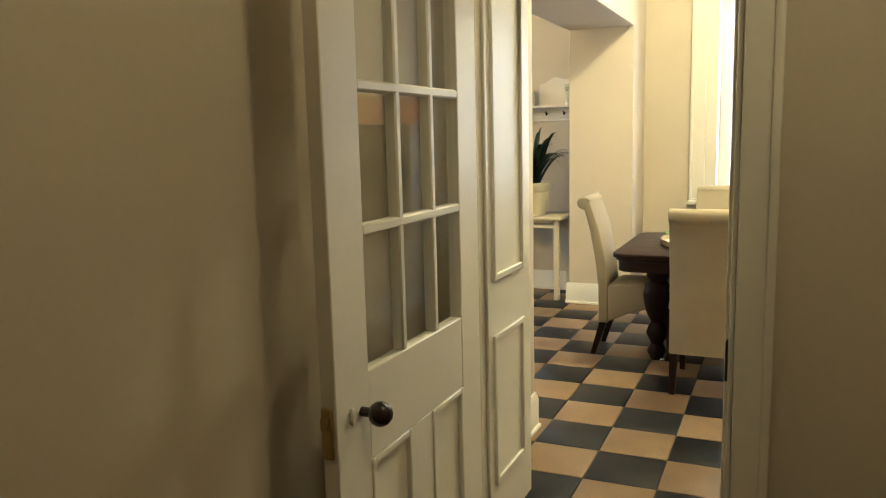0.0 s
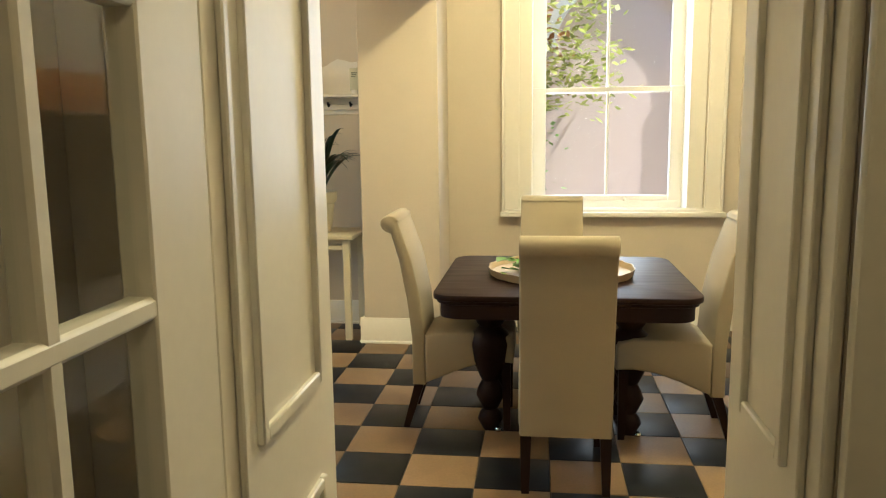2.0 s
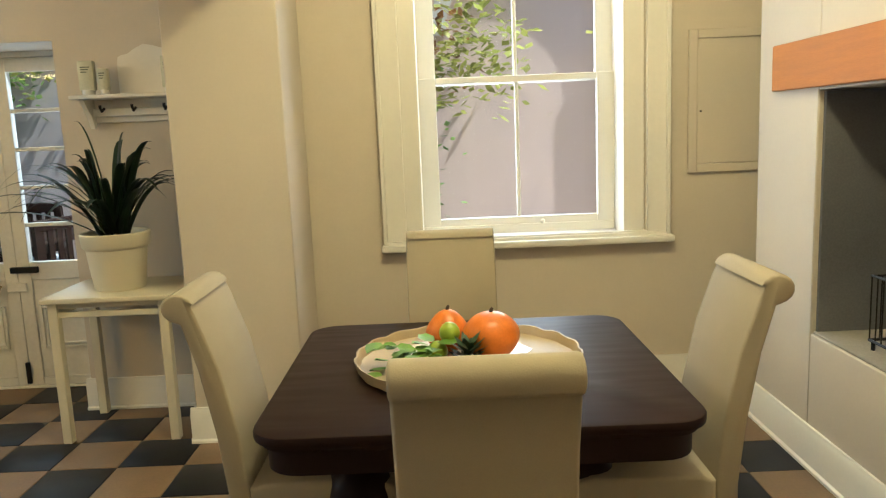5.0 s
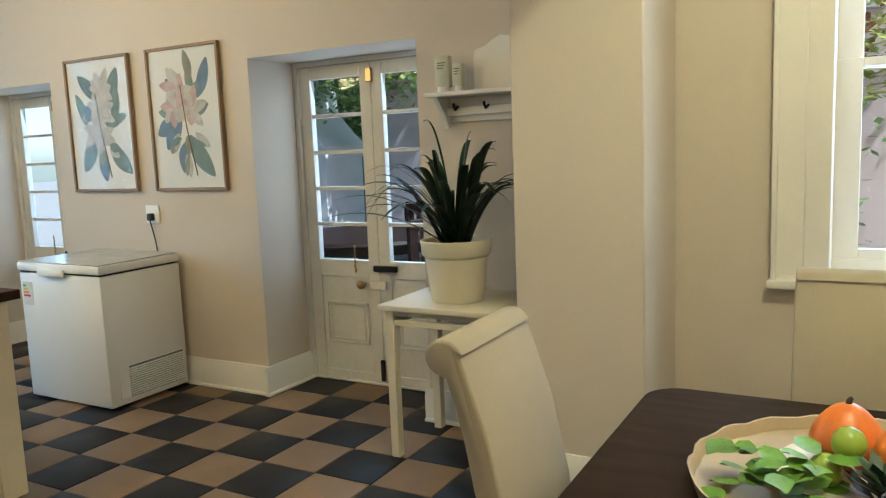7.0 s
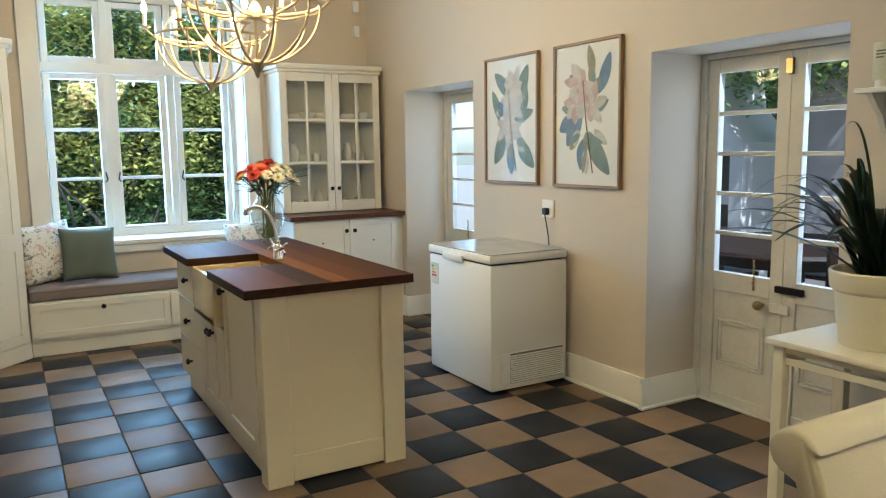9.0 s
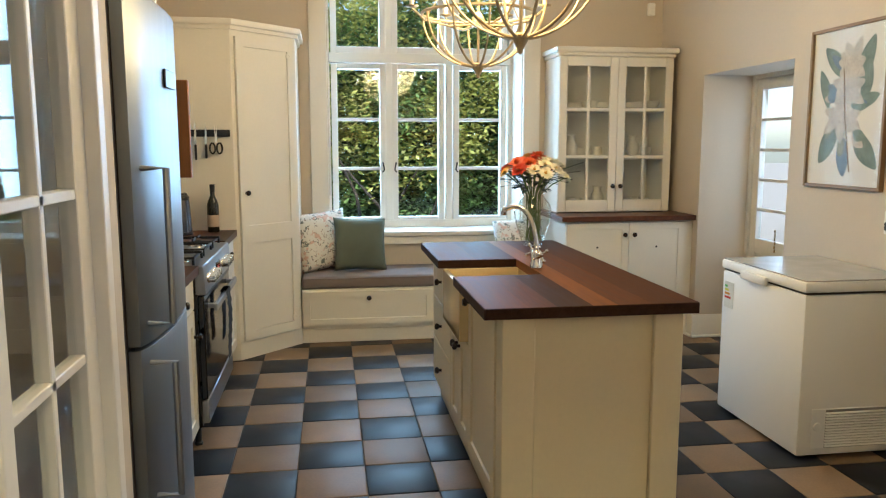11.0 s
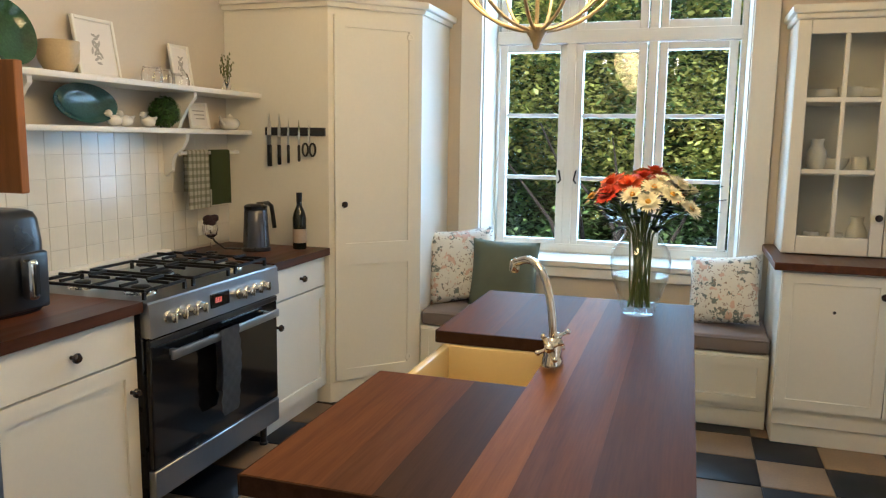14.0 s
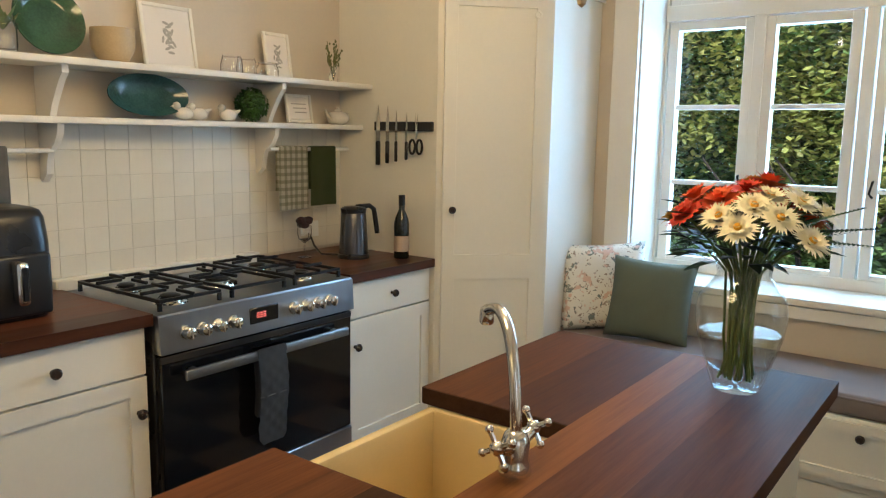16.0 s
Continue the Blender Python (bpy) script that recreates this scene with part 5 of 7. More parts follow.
            blade(cx + px, cz + pz, a, r.uniform(0.10, 0.16), 0.034, inks[(3 if seed == 1 else 2) if k % 2 else 3], "painted_petal")
    pane = part("glass", box(x0 + 0.017, x1 - 0.017, YN - 0.0265, YN - 0.0245, z0 + 0.017, z1 - 0.017, 0), PRINTGLASS, f, smooth=None)
    pane.visible_shadow = False


botanical(-4.71, -4.09, 1.215, 2.07, 1, "botanical print of green leaves in oak frame")
botanical(-3.93, -3.33, 1.215, 2.07, 2, "botanical print of pale magnolia in oak frame")
for z in (2.53, 2.75):
    al = thing("alarm_sensor", "small white alarm sensor high on the wall", "sensor", (-6.73, 6.46, z))
    part("housing", box(-6.749, -6.71, 6.43, 6.49, z - 0.05, z + 0.05, 0.01, 2), ENAMEL, al)


def chandelier(x, y, label):
    c = thing("chandelier", label, "chandelier", (x, y, 1.8), "chandeliers")
    tip, ringz, R = 1.80, 2.10, 0.285
    ring = bmesh.new()
    pts = [(x + R * math.cos(a), y + R * math.sin(a), ringz) for a in [2 * math.pi * i / 40 for i in range(41)]]
    tube(pts, 0.008, 8, ring)
    part("ring", ring, GOLD, c)
    for k in range(10):
        a = 2 * math.pi * k / 10
        ps = [(x + R * math.cos(b) * math.cos(a), y + R * math.cos(b) * math.sin(a), ringz - (ringz - tip - 0.04) * math.sin(b)) for b in [math.pi / 2 * i / 12 for i in range(13)]]
        part("rib", tube(ps, 0.006, 6), GOLD, c)
    part("finial", turned([(0.0, -0.02), (0.01, -0.012), (0.012, 0.0), (0.022, 0.02), (0.032, 0.035), (0.036, 0.05), (0.02, 0.06), (0.0, 0.062)], (x, y, tip), 14), GOLD, c)
    part("stem", tube([(x, y, tip + 0.05), (x, y, 2.50)], 0.007, 8), GOLD, c)
    part("hub", turned([(0.0, 0), (0.04, 0.01), (0.03, 0.05), (0.012, 0.08)], (x, y, 2.03), 16), GOLD, c)
    for k in range(6):
        a = 2 * math.pi * (k + 0.35) / 6
        ca, sa = math.cos(a), math.sin(a)
        part("arm", tube([(x, y, 2.05), (x + 0.14 * ca, y + 0.14 * sa, 2.04), (x + 0.27 * ca, y + 0.27 * sa, 2.07), (x + 0.335 * ca, y + 0.335 * sa, 2.13)], 0.006, 6), GOLD, c)
        part("drip_pan", turned([(0.01, 0), (0.032, 0.008), (0.034, 0.013), (0.012, 0.012)], (x + 0.335 * ca, y + 0.335 * sa, 2.13), 12), GOLD, c)
        candle = part("candle_tube", turned([(0.012, 0), (0.012, 0.07)], (x + 0.335 * ca, y + 0.335 * sa, 2.142), 10), CERAMIC, c)
        part("bulb", turned([(0.008, 0), (0.016, 0.02), (0.014, 0.04), (0.003, 0.065), (0, 0.068)], (x + 0.335 * ca, y + 0.335 * sa, 2.213), 10), BULB, candle)
    for k in range(3):
        a = 2 * math.pi * k / 3
        part("stay", tube([(x + R * math.cos(a), y + R * math.sin(a), ringz), (x, y, 2.5)], 0.004, 6), GOLD, c)
    ch = bmesh.new()
    for i in range(17):
        o = (x, y, 2.51 + i * 0.042)
        q = [(o[0] + (0.010 * math.cos(b) if i % 2 else 0), o[1] + (0 if i % 2 else 0.010 * math.cos(b)), o[2] + 0.024 * math.sin(b)) for b in [2 * math.pi * j / 10 for j in range(11)]]
        tube(q, 0.0028, 5, ch)
    part("chain", ch, GOLD, c)
    part("ceiling_rose", turned([(0.01, 0), (0.05, 0.02), (0.055, 0.03)], (x, y, H - 0.031), 18), GOLD, c)
    lamp("chandelier_light", "POINT", Matrix.Translation((x, y, 2.25)), CHAND, (1.0, 0.67, 0.28), radius=0.25)


CHAND = 28
GOLD = mat("pale_gilt_metal", (0.62, 0.50, 0.30), 0.4, metal=0.6, vary=0.15, bump=0.05)
chandelier(-3.52, 4.57, "pale gilt basket chandelier with candle bulbs")
chandelier(-4.57, 4.615, "pale gilt basket chandelier nearer the garden window")

# ---- shelves over the cooker ----


def wall_shelves():
    s = thing("wall_shelves", "white painted double wall shelf with shaped brackets", "shelf", (-4.8, 2.7, 1.5))
    part("upper_shelf", box(-5.865, -3.81, 2.602, 2.832, 1.702, 1.727, 0.004, 2), WHITE, s)
    part("lower_shelf", box(-5.855, -3.81, 2.602, 2.768, 1.502, 1.526, 0.004, 2), WHITE, s)
    for x in (-4.30, -5.29):
        up = [(2.602, 1.527), (2.70, 1.527), (2.715, 1.56), (2.74, 1.60), (2.775, 1.65), (2.80, 1.675), (2.80, 1.7015), (2.602, 1.7015)]
        part("bracket", prism(up, "x", x - 0.012, x + 0.012), WHITE, s)
        lo = [(2.602, 1.30), (2.62, 1.29), (2.655, 1.32), (2.66, 1.36), (2.675, 1.40), (2.72, 1.43), (2.745, 1.47), (2.75, 1.5015), (2.602, 1.5015)]
        part("bracket", prism(lo, "x", x - 0.012, x + 0.012), WHITE, s)
    part("towel_rail", tube([(-5.80, 2.70, 1.405), (-5.285, 2.70, 1.405)], 0.009, 10), WHITE, s)
    part("towel_rail", tube([(-4.30, 2.68, 1.405), (-3.80, 2.68, 1.405)], 0.009, 10), WHITE, s)


wall_shelves()


def checked(name):
    m = mat(name, (0.66, 0.62, 0.48), 0.95, vary=0.05, scale=8, grain=300, bump=0.3)
    nt = m.node_tree
    b = nt.nodes["Principled BSDF"]
    src = b.inputs["Base Color"].links[0].from_socket
    tc = nt.nodes.new("ShaderNodeTexCoord")
    for d in ("X", "Z"):
        w = nt.nodes.new("ShaderNodeTexWave")
        w.bands_direction = d
        w.inputs["Scale"].default_value = 9
        nt.links.new(tc.outputs["Object"], w.inputs[0])
        r = nt.nodes.new("ShaderNodeValToRGB")
        r.color_ramp.elements[0].position, r.color_ramp.elements[1].position = 0.55, 0.6
        mx = nt.nodes.new("ShaderNodeMixRGB")
        mul = nt.nodes.new("ShaderNodeMath")
        mul.operation = "MULTIPLY"
        mul.inputs[1].default_value = 0.5
        nt.links.new(w.outputs["Fac"], r.inputs[0])
        nt.links.new(r.outputs[0], mul.inputs[0])
        nt.links.new(mul.outputs[0], mx.inputs[0])
        nt.links.new(src, mx.inputs[1])
        mx.inputs[2].default_value = (0.16, 0.15, 0.07, 1)
        src = mx.outputs[0]
    nt.links.new(src, b.inputs["Base Color"])
    return m


def towel(x0, x1, y, drop, material, label, back=0.2):
    t = thing("tea_towel", label, "towel", ((x0 + x1) / 2, y, 1.41))
    bm = bmesh.new()
    n = 16
    path = [(y + 0.013, 1.41 - drop * (1 - i / 9)) for i in range(9)] + [(y + 0.012, 1.416), (y, 1.421), (y - 0.012, 1.416)] + [(y - 0.013, 1.41 - back * i / 5) for i in range(6)]
    rows = []
    for yy, z in path:
        row = []
        for i in range(n + 1):
            u = i / n
            fold = 0.005 * math.sin(u * 9 + 1) * (1.42 - z) / 0.3
            row.append(bm.verts.new((x0 + (x1 - x0) * u, yy + fold, z)))
        rows.append(row)
    for a, b in zip(rows, rows[1:]):
        for i in range(n):
            bm.faces.new((a[i], a[i + 1], b[i + 1], b[i]))
    bmesh.ops.solidify(bm, geom=bm.faces[:], thickness=0.003)
    part("cloth", bm, material, t, smooth=180)


towel(-5.51, -5.33, 2.70, 0.29, checked("checked_cotton"), "cream and olive checked tea towel on the rail")
towel(-5.70, -5.53, 2.70, 0.28, mat("olive_cotton", (0.075, 0.10, 0.035), 0.95, vary=0.1, grain=300, bump=0.3), "olive green tea towel on the rail")
towel(-4.14, -3.96, 2.68, 0.21, mat("grey_cotton", (0.24, 0.23, 0.21), 0.95, vary=0.1, grain=300, bump=0.3), "grey tea towel on the rail")


def lean_plate(name, x, z, rx, rz, y, material, label, lean=14):
    p = thing(name, label, "plate", (x, y, z))
    bm = turned([(0.0, 0.012), (0.60, 0.012), (0.72, 0.016), (1.0, 0.038), (1.0, 0.044), (0.70, 0.022), (0.58, 0.018), (0.0, 0.018)], seg=40)
    for v in bm.verts:
        v.co = Vector((v.co.x * rx, v.co.y * rz, v.co.z))
    bm.transform(Matrix.Translation((x, y + 0.02, z + rz * 0.98)) @ Matrix.Rotation(radians(-90 + lean), 4, "X"))
    part("dish", bm, material, p, smooth=50)


lean_plate("round_plate", -4.30, 1.728, 0.125, 0.125, 2.655, GREENGLAZE, "round dark green glazed plate leaning on the wall")
lean_plate("oval_platter", -4.68, 1.527, 0.175, 0.085, 2.645, TEALGLAZE, "oval dark teal glazed platter leaning on the wall")
bw = thing("bowl_stack", "stack of two beige stoneware bowls on the shelf", "bowls", (-4.53, 2.71, 1.728))
for k in range(2):
    part("bowl", turned([(0.042, 0), (0.05, 0.004), (0.076, 0.05), (0.080, 0.095), (0.077, 0.095), (0.07, 0.05), (0, 0.02)], (-4.53, 2.715, 1.728 + 0.03 * k), 26), BEIGECERAMIC, bw, smooth=50)


def little_frame(x0, x1, z0, z1, y, label, lean=0.02, text=False):
    f = thing("picture_frame", label, "picture frame", ((x0 + x1) / 2, y, z0), "shelf pictures")
    sh = Matrix.Translation((0, y, z0)) @ Matrix.Rotation(radians(9), 4, "X") @ Matrix.Translation((0, -y, -z0))
    bm = frame_y(x0, x1, z0, z1, y, y + 0.016, 0.016)
    bm.transform(sh)
    part("frame", bm, WHITE, f)
    bm = box(x0 + 0.015, x1 - 0.015, y + 0.003, y + 0.008, z0 + 0.015, z1 - 0.015, 0)
    bm.transform(sh)
    part("mount", bm, PAPER, f)
    ink = mat("grey_ink", (0.48, 0.46, 0.42), 0.8, vary=0.2, bump=0)
    r = random.Random(int(x0 * 100))
    cx, cz, h = (x0 + x1) / 2, (z0 + z1) / 2, z1 - z0
    for k in range(16 if not text else 3):
        if text:
            bm = box(x0 + 0.035, x1 - 0.035 - 0.01 * k, y + 0.0082, y + 0.009, cz + 0.02 - 0.02 * k, cz + 0.026 - 0.02 * k, 0)
        else:
            a = k * 2.4
            bm = turned([(0.0, 0.0), (1.0, 0.0), (1.0, 0.0006), (0, 0.0006)], seg=14)
            for v in bm.verts:
                v.co = Vector((v.co.x * h * 0.022, v.co.y * h * 0.06, v.co.z))
            bm.transform(Matrix.Translation((cx + 0.13 * h * math.cos(a) * (k / 16), y + 0.0085 + 0.0001 * k, cz + 0.26 * h * math.sin(a) * (k / 16) ** 0.5)) @ Matrix.Rotation(radians(-90), 4, "X") @ Matrix.Rotation(a, 4, "Z"))
        bm.transform(sh)
        part("ink_drawing" if not text else "printed_line", bm, ink, f, smooth=None)


little_frame(-4.93, -4.685, 1.729, 1.988, 2.665, "white framed ink drawing leaning on the wall")
little_frame(-5.455, -5.30, 1.729, 1.94, 2.665, "small white framed drawing beside the glasses")
little_frame(-5.585, -5.42, 1.528, 1.665, 2.665, "small white framed card on the lower shelf", text=True)
for x, r_, h, lab in ((-5.05, 0.048, 0.075, "upturned cut glass tumblers on the shelf"), (-5.13, 0.044, 0.07, "upturned cut glass tumbler on the shelf"), (-5.245, 0.05, 0.06, "clear glass bowl on the shelf")):
    g = thing("glass_tumbler", lab, "glass", (x, 2.74, 1.728), "shelf glasses")
    part("glass", turned([(r_, 0), (r_ * 1.0, h * 0.5), (r_ * 0.8, h), (0, h), (0, h - 0.005), (r_ * 0.75, h - 0.006), (r_ * 0.93, h * 0.5), (r_ * 0.93, 0)], (x, 2.74, 1.7285), 16), GLASS, g, smooth=30)
jr = thing("glass_jar", "glass jar with a green sprig on the shelf", "jar", (-4.13, 2.74, 1.728))
part("glass", turned([(0.04, 0), (0.043, 0.02), (0.043, 0.085), (0.034, 0.10), (0.038, 0.115), (0.035, 0.115), (0.031, 0.10), (0.04, 0.08), (0.04, 0.01), (0, 0.008)], (-4.13, 2.74, 1.7285), 20), GLASS, jr)
rr = random.Random(13)
for k in range(12):
    a = k * 2.4
    c0 = Vector((-4.13, 2.74, 1.80))
    d0 = Vector((math.cos(a) * 0.06, math.sin(a) * 0.04, rr.uniform(0.05, 0.13)))
    q0 = Vector((-math.sin(a), math.cos(a), 0)) * 0.012
    bm = bmesh.new()
    bm.faces.new([bm.verts.new(p) for p in (c0, c0 + d0 * 0.6 - q0, c0 + d0, c0 + d0 * 0.6 + q0)])
    part("leaf", bm, STEMGREEN, jr, smooth=None)
sp = thing("sprig_vase", "small glass vase with a dried green sprig", "vase", (-5.68, 2.72, 1.728))
part("glass", turned([(0.018, 0), (0.024, 0.03), (0.014, 0.06), (0.02, 0.085), (0.018, 0.085), (0.012, 0.06), (0.0, 0.01)], (-5.68, 2.72, 1.7285), 14), GLASS, sp)
rr = random.Random(9)
for k in range(7):
    a = rr.uniform(0, 6.28)
    tipv = Vector((-5.68 + 0.05 * math.cos(a), 2.72 + 0.04 * math.sin(a), 1.728 + rr.uniform(0.14, 0.21)))
    o = Vector((-5.68, 2.72, 1.76))
    bm = tube([o, o.lerp(tipv, 0.5) + Vector((0.004, 0, 0)), tipv], 0.0016, 5)
    for i in range(9):
        p = o.lerp(tipv, 0.4 + 0.6 * i / 9)
        ball(p + Vector((rr.uniform(-0.008, 0.008), rr.uniform(-0.008, 0.008), 0)), 0.005, 6, 1, 0.6, 1.3, bm)
    part("sprig", bm, mat("dried_green", (0.14, 0.15, 0.05), 0.8), sp)


def bird(x, s, label):
    b = thing("ceramic_bird", label, "ornament", (x, 2.71, 1.527), "ceramic birds")
    bm = ball((x, 2.71, 1.527 + 0.026), 0.034, 16, 1.25, 0.8, 0.75)
    ball((x + s * 0.034, 2.71, 1.527 + 0.055), 0.017, 12, bm=bm)
    tube([(x + s * 0.048, 2.71, 1.582), (x + s * 0.062, 2.71, 1.58)], 0.005, 6, bm, 0.001)
    tube([(x - s * 0.03, 2.71, 1.56), (x - s * 0.062, 2.71, 1.575)], 0.014, 8, bm, 0.005)
    solid_bird = part("body", bm, CERAMIC, b, smooth=60)


bird(-4.83, 1, "white ceramic bird ornament before the platter")
bird(-4.90, 1, "white ceramic bird ornament behind its pair")
bird(-5.05, 1, "white ceramic bird ornament beside the green ball")
gb = thing("topiary_ball", "green artificial boxwood ball on the shelf", "ornament", (-5.19, 2.695, 1.527))
rr = random.Random(11)
bm = ball((-5.19, 2.695, 1.603), 0.06, 14)
for k in range(700):
    d = Vector((rr.gauss(0, 1), rr.gauss(0, 1), rr.gauss(0, 1))).normalized()
    c = Vector((-5.19, 2.695, 1.603)) + d * rr.uniform(0.058, 0.075)
    u = (d.orthogonal().normalized() + Vector((rr.uniform(-1, 1), rr.uniform(-1, 1), rr.uniform(-1, 1))) * 0.7).normalized() * 0.011
    w = d.cross(u).normalized() * 0.006
    bm.faces.new([bm.verts.new(q) for q in (c - u, c - w, c + u + d * 0.004, c + w)])
part("leaves", bm, leaf_mat("boxwood", (0.08, 0.17, 0.03), (0.03, 0.08, 0.015)), gb, smooth=None)
tp = thing("teapot", "small white ceramic teapot on the lower shelf", "teapot", (-5.74, 2.69, 1.527))
part("body", turned([(0.03, 0), (0.05, 0.012), (0.058, 0.035), (0.045, 0.06), (0.02, 0.066)], (-5.74, 2.69, 1.527), 20), CERAMIC, tp, smooth=60)
part("lid", turned([(0.022, 0), (0.018, 0.008), (0.006, 0.012), (0.008, 0.02), (0, 0.024)], (-5.74, 2.69, 1.593), 14), CERAMIC, tp, smooth=60)
part("spout", tube([(-5.69, 2.69, 1.555), (-5.665, 2.69, 1.575), (-5.652, 2.69, 1.60)], 0.01, 8, None, 0.006), CERAMIC, tp)
part("handle", tube([(-5.79, 2.69, 1.58), (-5.815, 2.69, 1.582), (-5.818, 2.69, 1.555), (-5.795, 2.69, 1.545)], 0.005, 6), CERAMIC, tp)

# ---- on the worktops ----
kt = thing("kettle", "black and steel electric kettle", "kettle", (-5.60, 2.93, 0.89))
part("base", turned([(0.075, 0), (0.076, 0.012), (0.07, 0.02)], (-5.60, 2.93, 0.89), 24), BLACK, kt)
part("body", turned([(0.072, 0), (0.070, 0.02), (0.060, 0.19), (0.055, 0.20)], (-5.60, 2.93, 0.912), 28), mat("smoked_steel", (0.10, 0.10, 0.11), 0.2, metal=0.7), kt, smooth=50)
part("lid", turned([(0.06, 0), (0.062, 0.02), (0.045, 0.03), (0, 0.032)], (-5.60, 2.93, 1.108), 24), BLACK, kt)
part("spout", prism([(-5.555, 1.09), (-5.525, 1.13), (-5.56, 1.13)], "y", 2.915, 2.945), BLACK, kt)
part("handle", tube([(-5.62, 2.93, 1.135), (-5.69, 2.95, 1.138), (-5.715, 2.957, 1.12), (-5.725, 2.96, 1.06), (-5.735, 2.962, 1.0)], 0.012, 10), BLACK, kt)
wb = thing("wine_bottle", "dark glass wine bottle with pale label", "bottle", (-5.745, 3.11, 0.89))
part("bottle", turned([(0.034, 0), (0.037, 0.005), (0.037, 0.17), (0.03, 0.20), (0.0145, 0.235), (0.014, 0.29), (0.016, 0.292), (0.016, 0.302), (0.012, 0.305)], (-5.745, 3.11, 0.89), 22), mat("dark_bottle_glass", (0.012, 0.014, 0.01), 0.08), wb, smooth=50)
part("label", turned([(0.0375, 0), (0.0375, 0.075)], (-5.745, 3.11, 0.925), 22), mat("bottle_label", (0.5, 0.38, 0.28), 0.7), wb)
part("capsule", turned([(0.0155, 0), (0.0165, 0.05), (0.0, 0.052)], (-5.745, 3.11, 1.146), 16), BLACK, wb)
gl = thing("wine_glass", "wine glass holding a dark dried rose", "glass", (-5.44, 2.76, 0.89))
part("glass", turned([(0.032, 0), (0.03, 0.003), (0.004, 0.008), (0.004, 0.07), (0.03, 0.09), (0.036, 0.12), (0.032, 0.155), (0.03, 0.155), (0.033, 0.12), (0.026, 0.093), (0, 0.08)], (-5.44, 2.76, 0.891), 18), GLASS, gl)
bm = bmesh.new()
rr = random.Random(2)
for k in range(9):
    a = k * 2.4
    ball((-5.44 + 0.02 * math.cos(a), 2.76 + 0.02 * math.sin(a), 1.055 + rr.uniform(-0.01, 0.02)), 0.022, 8, 1, 1, 0.7, bm)
part("dried_rose", bm, mat("dark_rose", (0.025, 0.008, 0.012), 0.8), gl, "dark dried rose")
sk = thing("wall_socket", "white double socket with plugs behind the kettle", "socket", (-5.62, 2.6, 1.0))
part("plate", box(-5.67, -5.53, 2.609, 2.622, 0.96, 1.04, 0.004), ENAMEL, sk)
part("plug", box(-5.60, -5.55, 2.622, 2.66, 0.975, 1.02, 0.008), ENAMEL, sk)
part("lead", tube([(-5.575, 2.655, 0.98), (-5.56, 2.70, 0.93), (-5.53, 2.78, 0.90), (-5.58, 2.85, 0.897), (-5.60, 2.87, 0.9)], 0.005, 6), BLACK, sk)
kr = thing("knife_rack", "black magnetic knife strip with knives and scissors", "knife rack", (-5.84, 3.04, 1.52))
part("strip", box(-5.841, -5.822, 2.86, 3.225, 1.50, 1.545, 0.003), BLACK, kr)
for y, top, w, hl in ((2.895, 1.63, 0.018, 0.12), (2.955, 1.625, 0.014, 0.11), (3.01, 1.60, 0.010, 0.10), (3.075, 1.59, 0.010, 0.09)):
    kn = part("knife", prism([(y - w, 1.45), (y + w * 0.4, 1.45), (y + w * 0.4, top - 0.06), (y - w * 0.2, top), (y - w, top - 0.10)], "x", -5.8215, -5.8195), CHROME, kr)
    part("handle", box(-5.826, -5.812, y - w, y + w * 0.5, 1.45 - hl, 1.45, 0.004), BLACK, kn)
for s in (1, -1):
    sc = part("scissor_blade", prism([(3.135 - 0.006, 1.46), (3.135 + 0.006, 1.46), (3.135 + s * 0.008, 1.585)], "x", -5.8215 + 0.0022 * (s > 0), -5.8195 + 0.0022 * (s > 0)), CHROME, kr)
    part("scissor_grip", tube([(-5.815, 3.135 + s * 0.022 + 0.017 * math.cos(a), 1.425 + 0.034 * math.sin(a)) for a in [2 * math.pi * i / 14 for i in range(15)]], 0.006, 6), BLACK, sc)
af = thing("air_fryer", "black air fryer with silver handle", "air fryer", (-4.01, 2.97, 0.89))
bm = bmesh.new()
rows = []
for z, k in ((0.0, 0.90), (0.012, 0.96), (0.10, 1.0), (0.24, 0.985), (0.315, 0.93), (0.337, 0.86), (0.345, 0.74)):
    rows.append([])
    for i in range(40):
        a = 2 * math.pi * i / 40
        ca, sa = math.cos(a), math.sin(a)
        rows[-1].append(bm.verts.new((-3.985 + 0.138 * k * math.copysign(abs(ca) ** 0.45, ca), 2.885 + 0.155 * k * math.copysign(abs(sa) ** 0.45, sa), 0.892 + z)))
for lo, hi in zip(rows, rows[1:]):
    for i in range(40):
        bm.faces.new((lo[i], lo[(i + 1) % 40], hi[(i + 1) % 40], hi[i]))
bm.faces.new(rows[0][::-1])
bm.faces.new(rows[-1])
part("body", bm, BLACK, af, smooth=50)
part("drawer_front", box(-4.095, -3.875, 3.02, 3.05, 0.905, 1.10, 0.012, 3), BLACK, af)
part("handle", box(-4.003, -3.967, 3.05, 3.105, 0.95, 1.085, 0.014, 3), CHROME, af, "silver handle")
part("handle_inset", box(-3.995, -3.975, 3.103, 3.109, 0.965, 1.07, 0.004), BLACK, af)

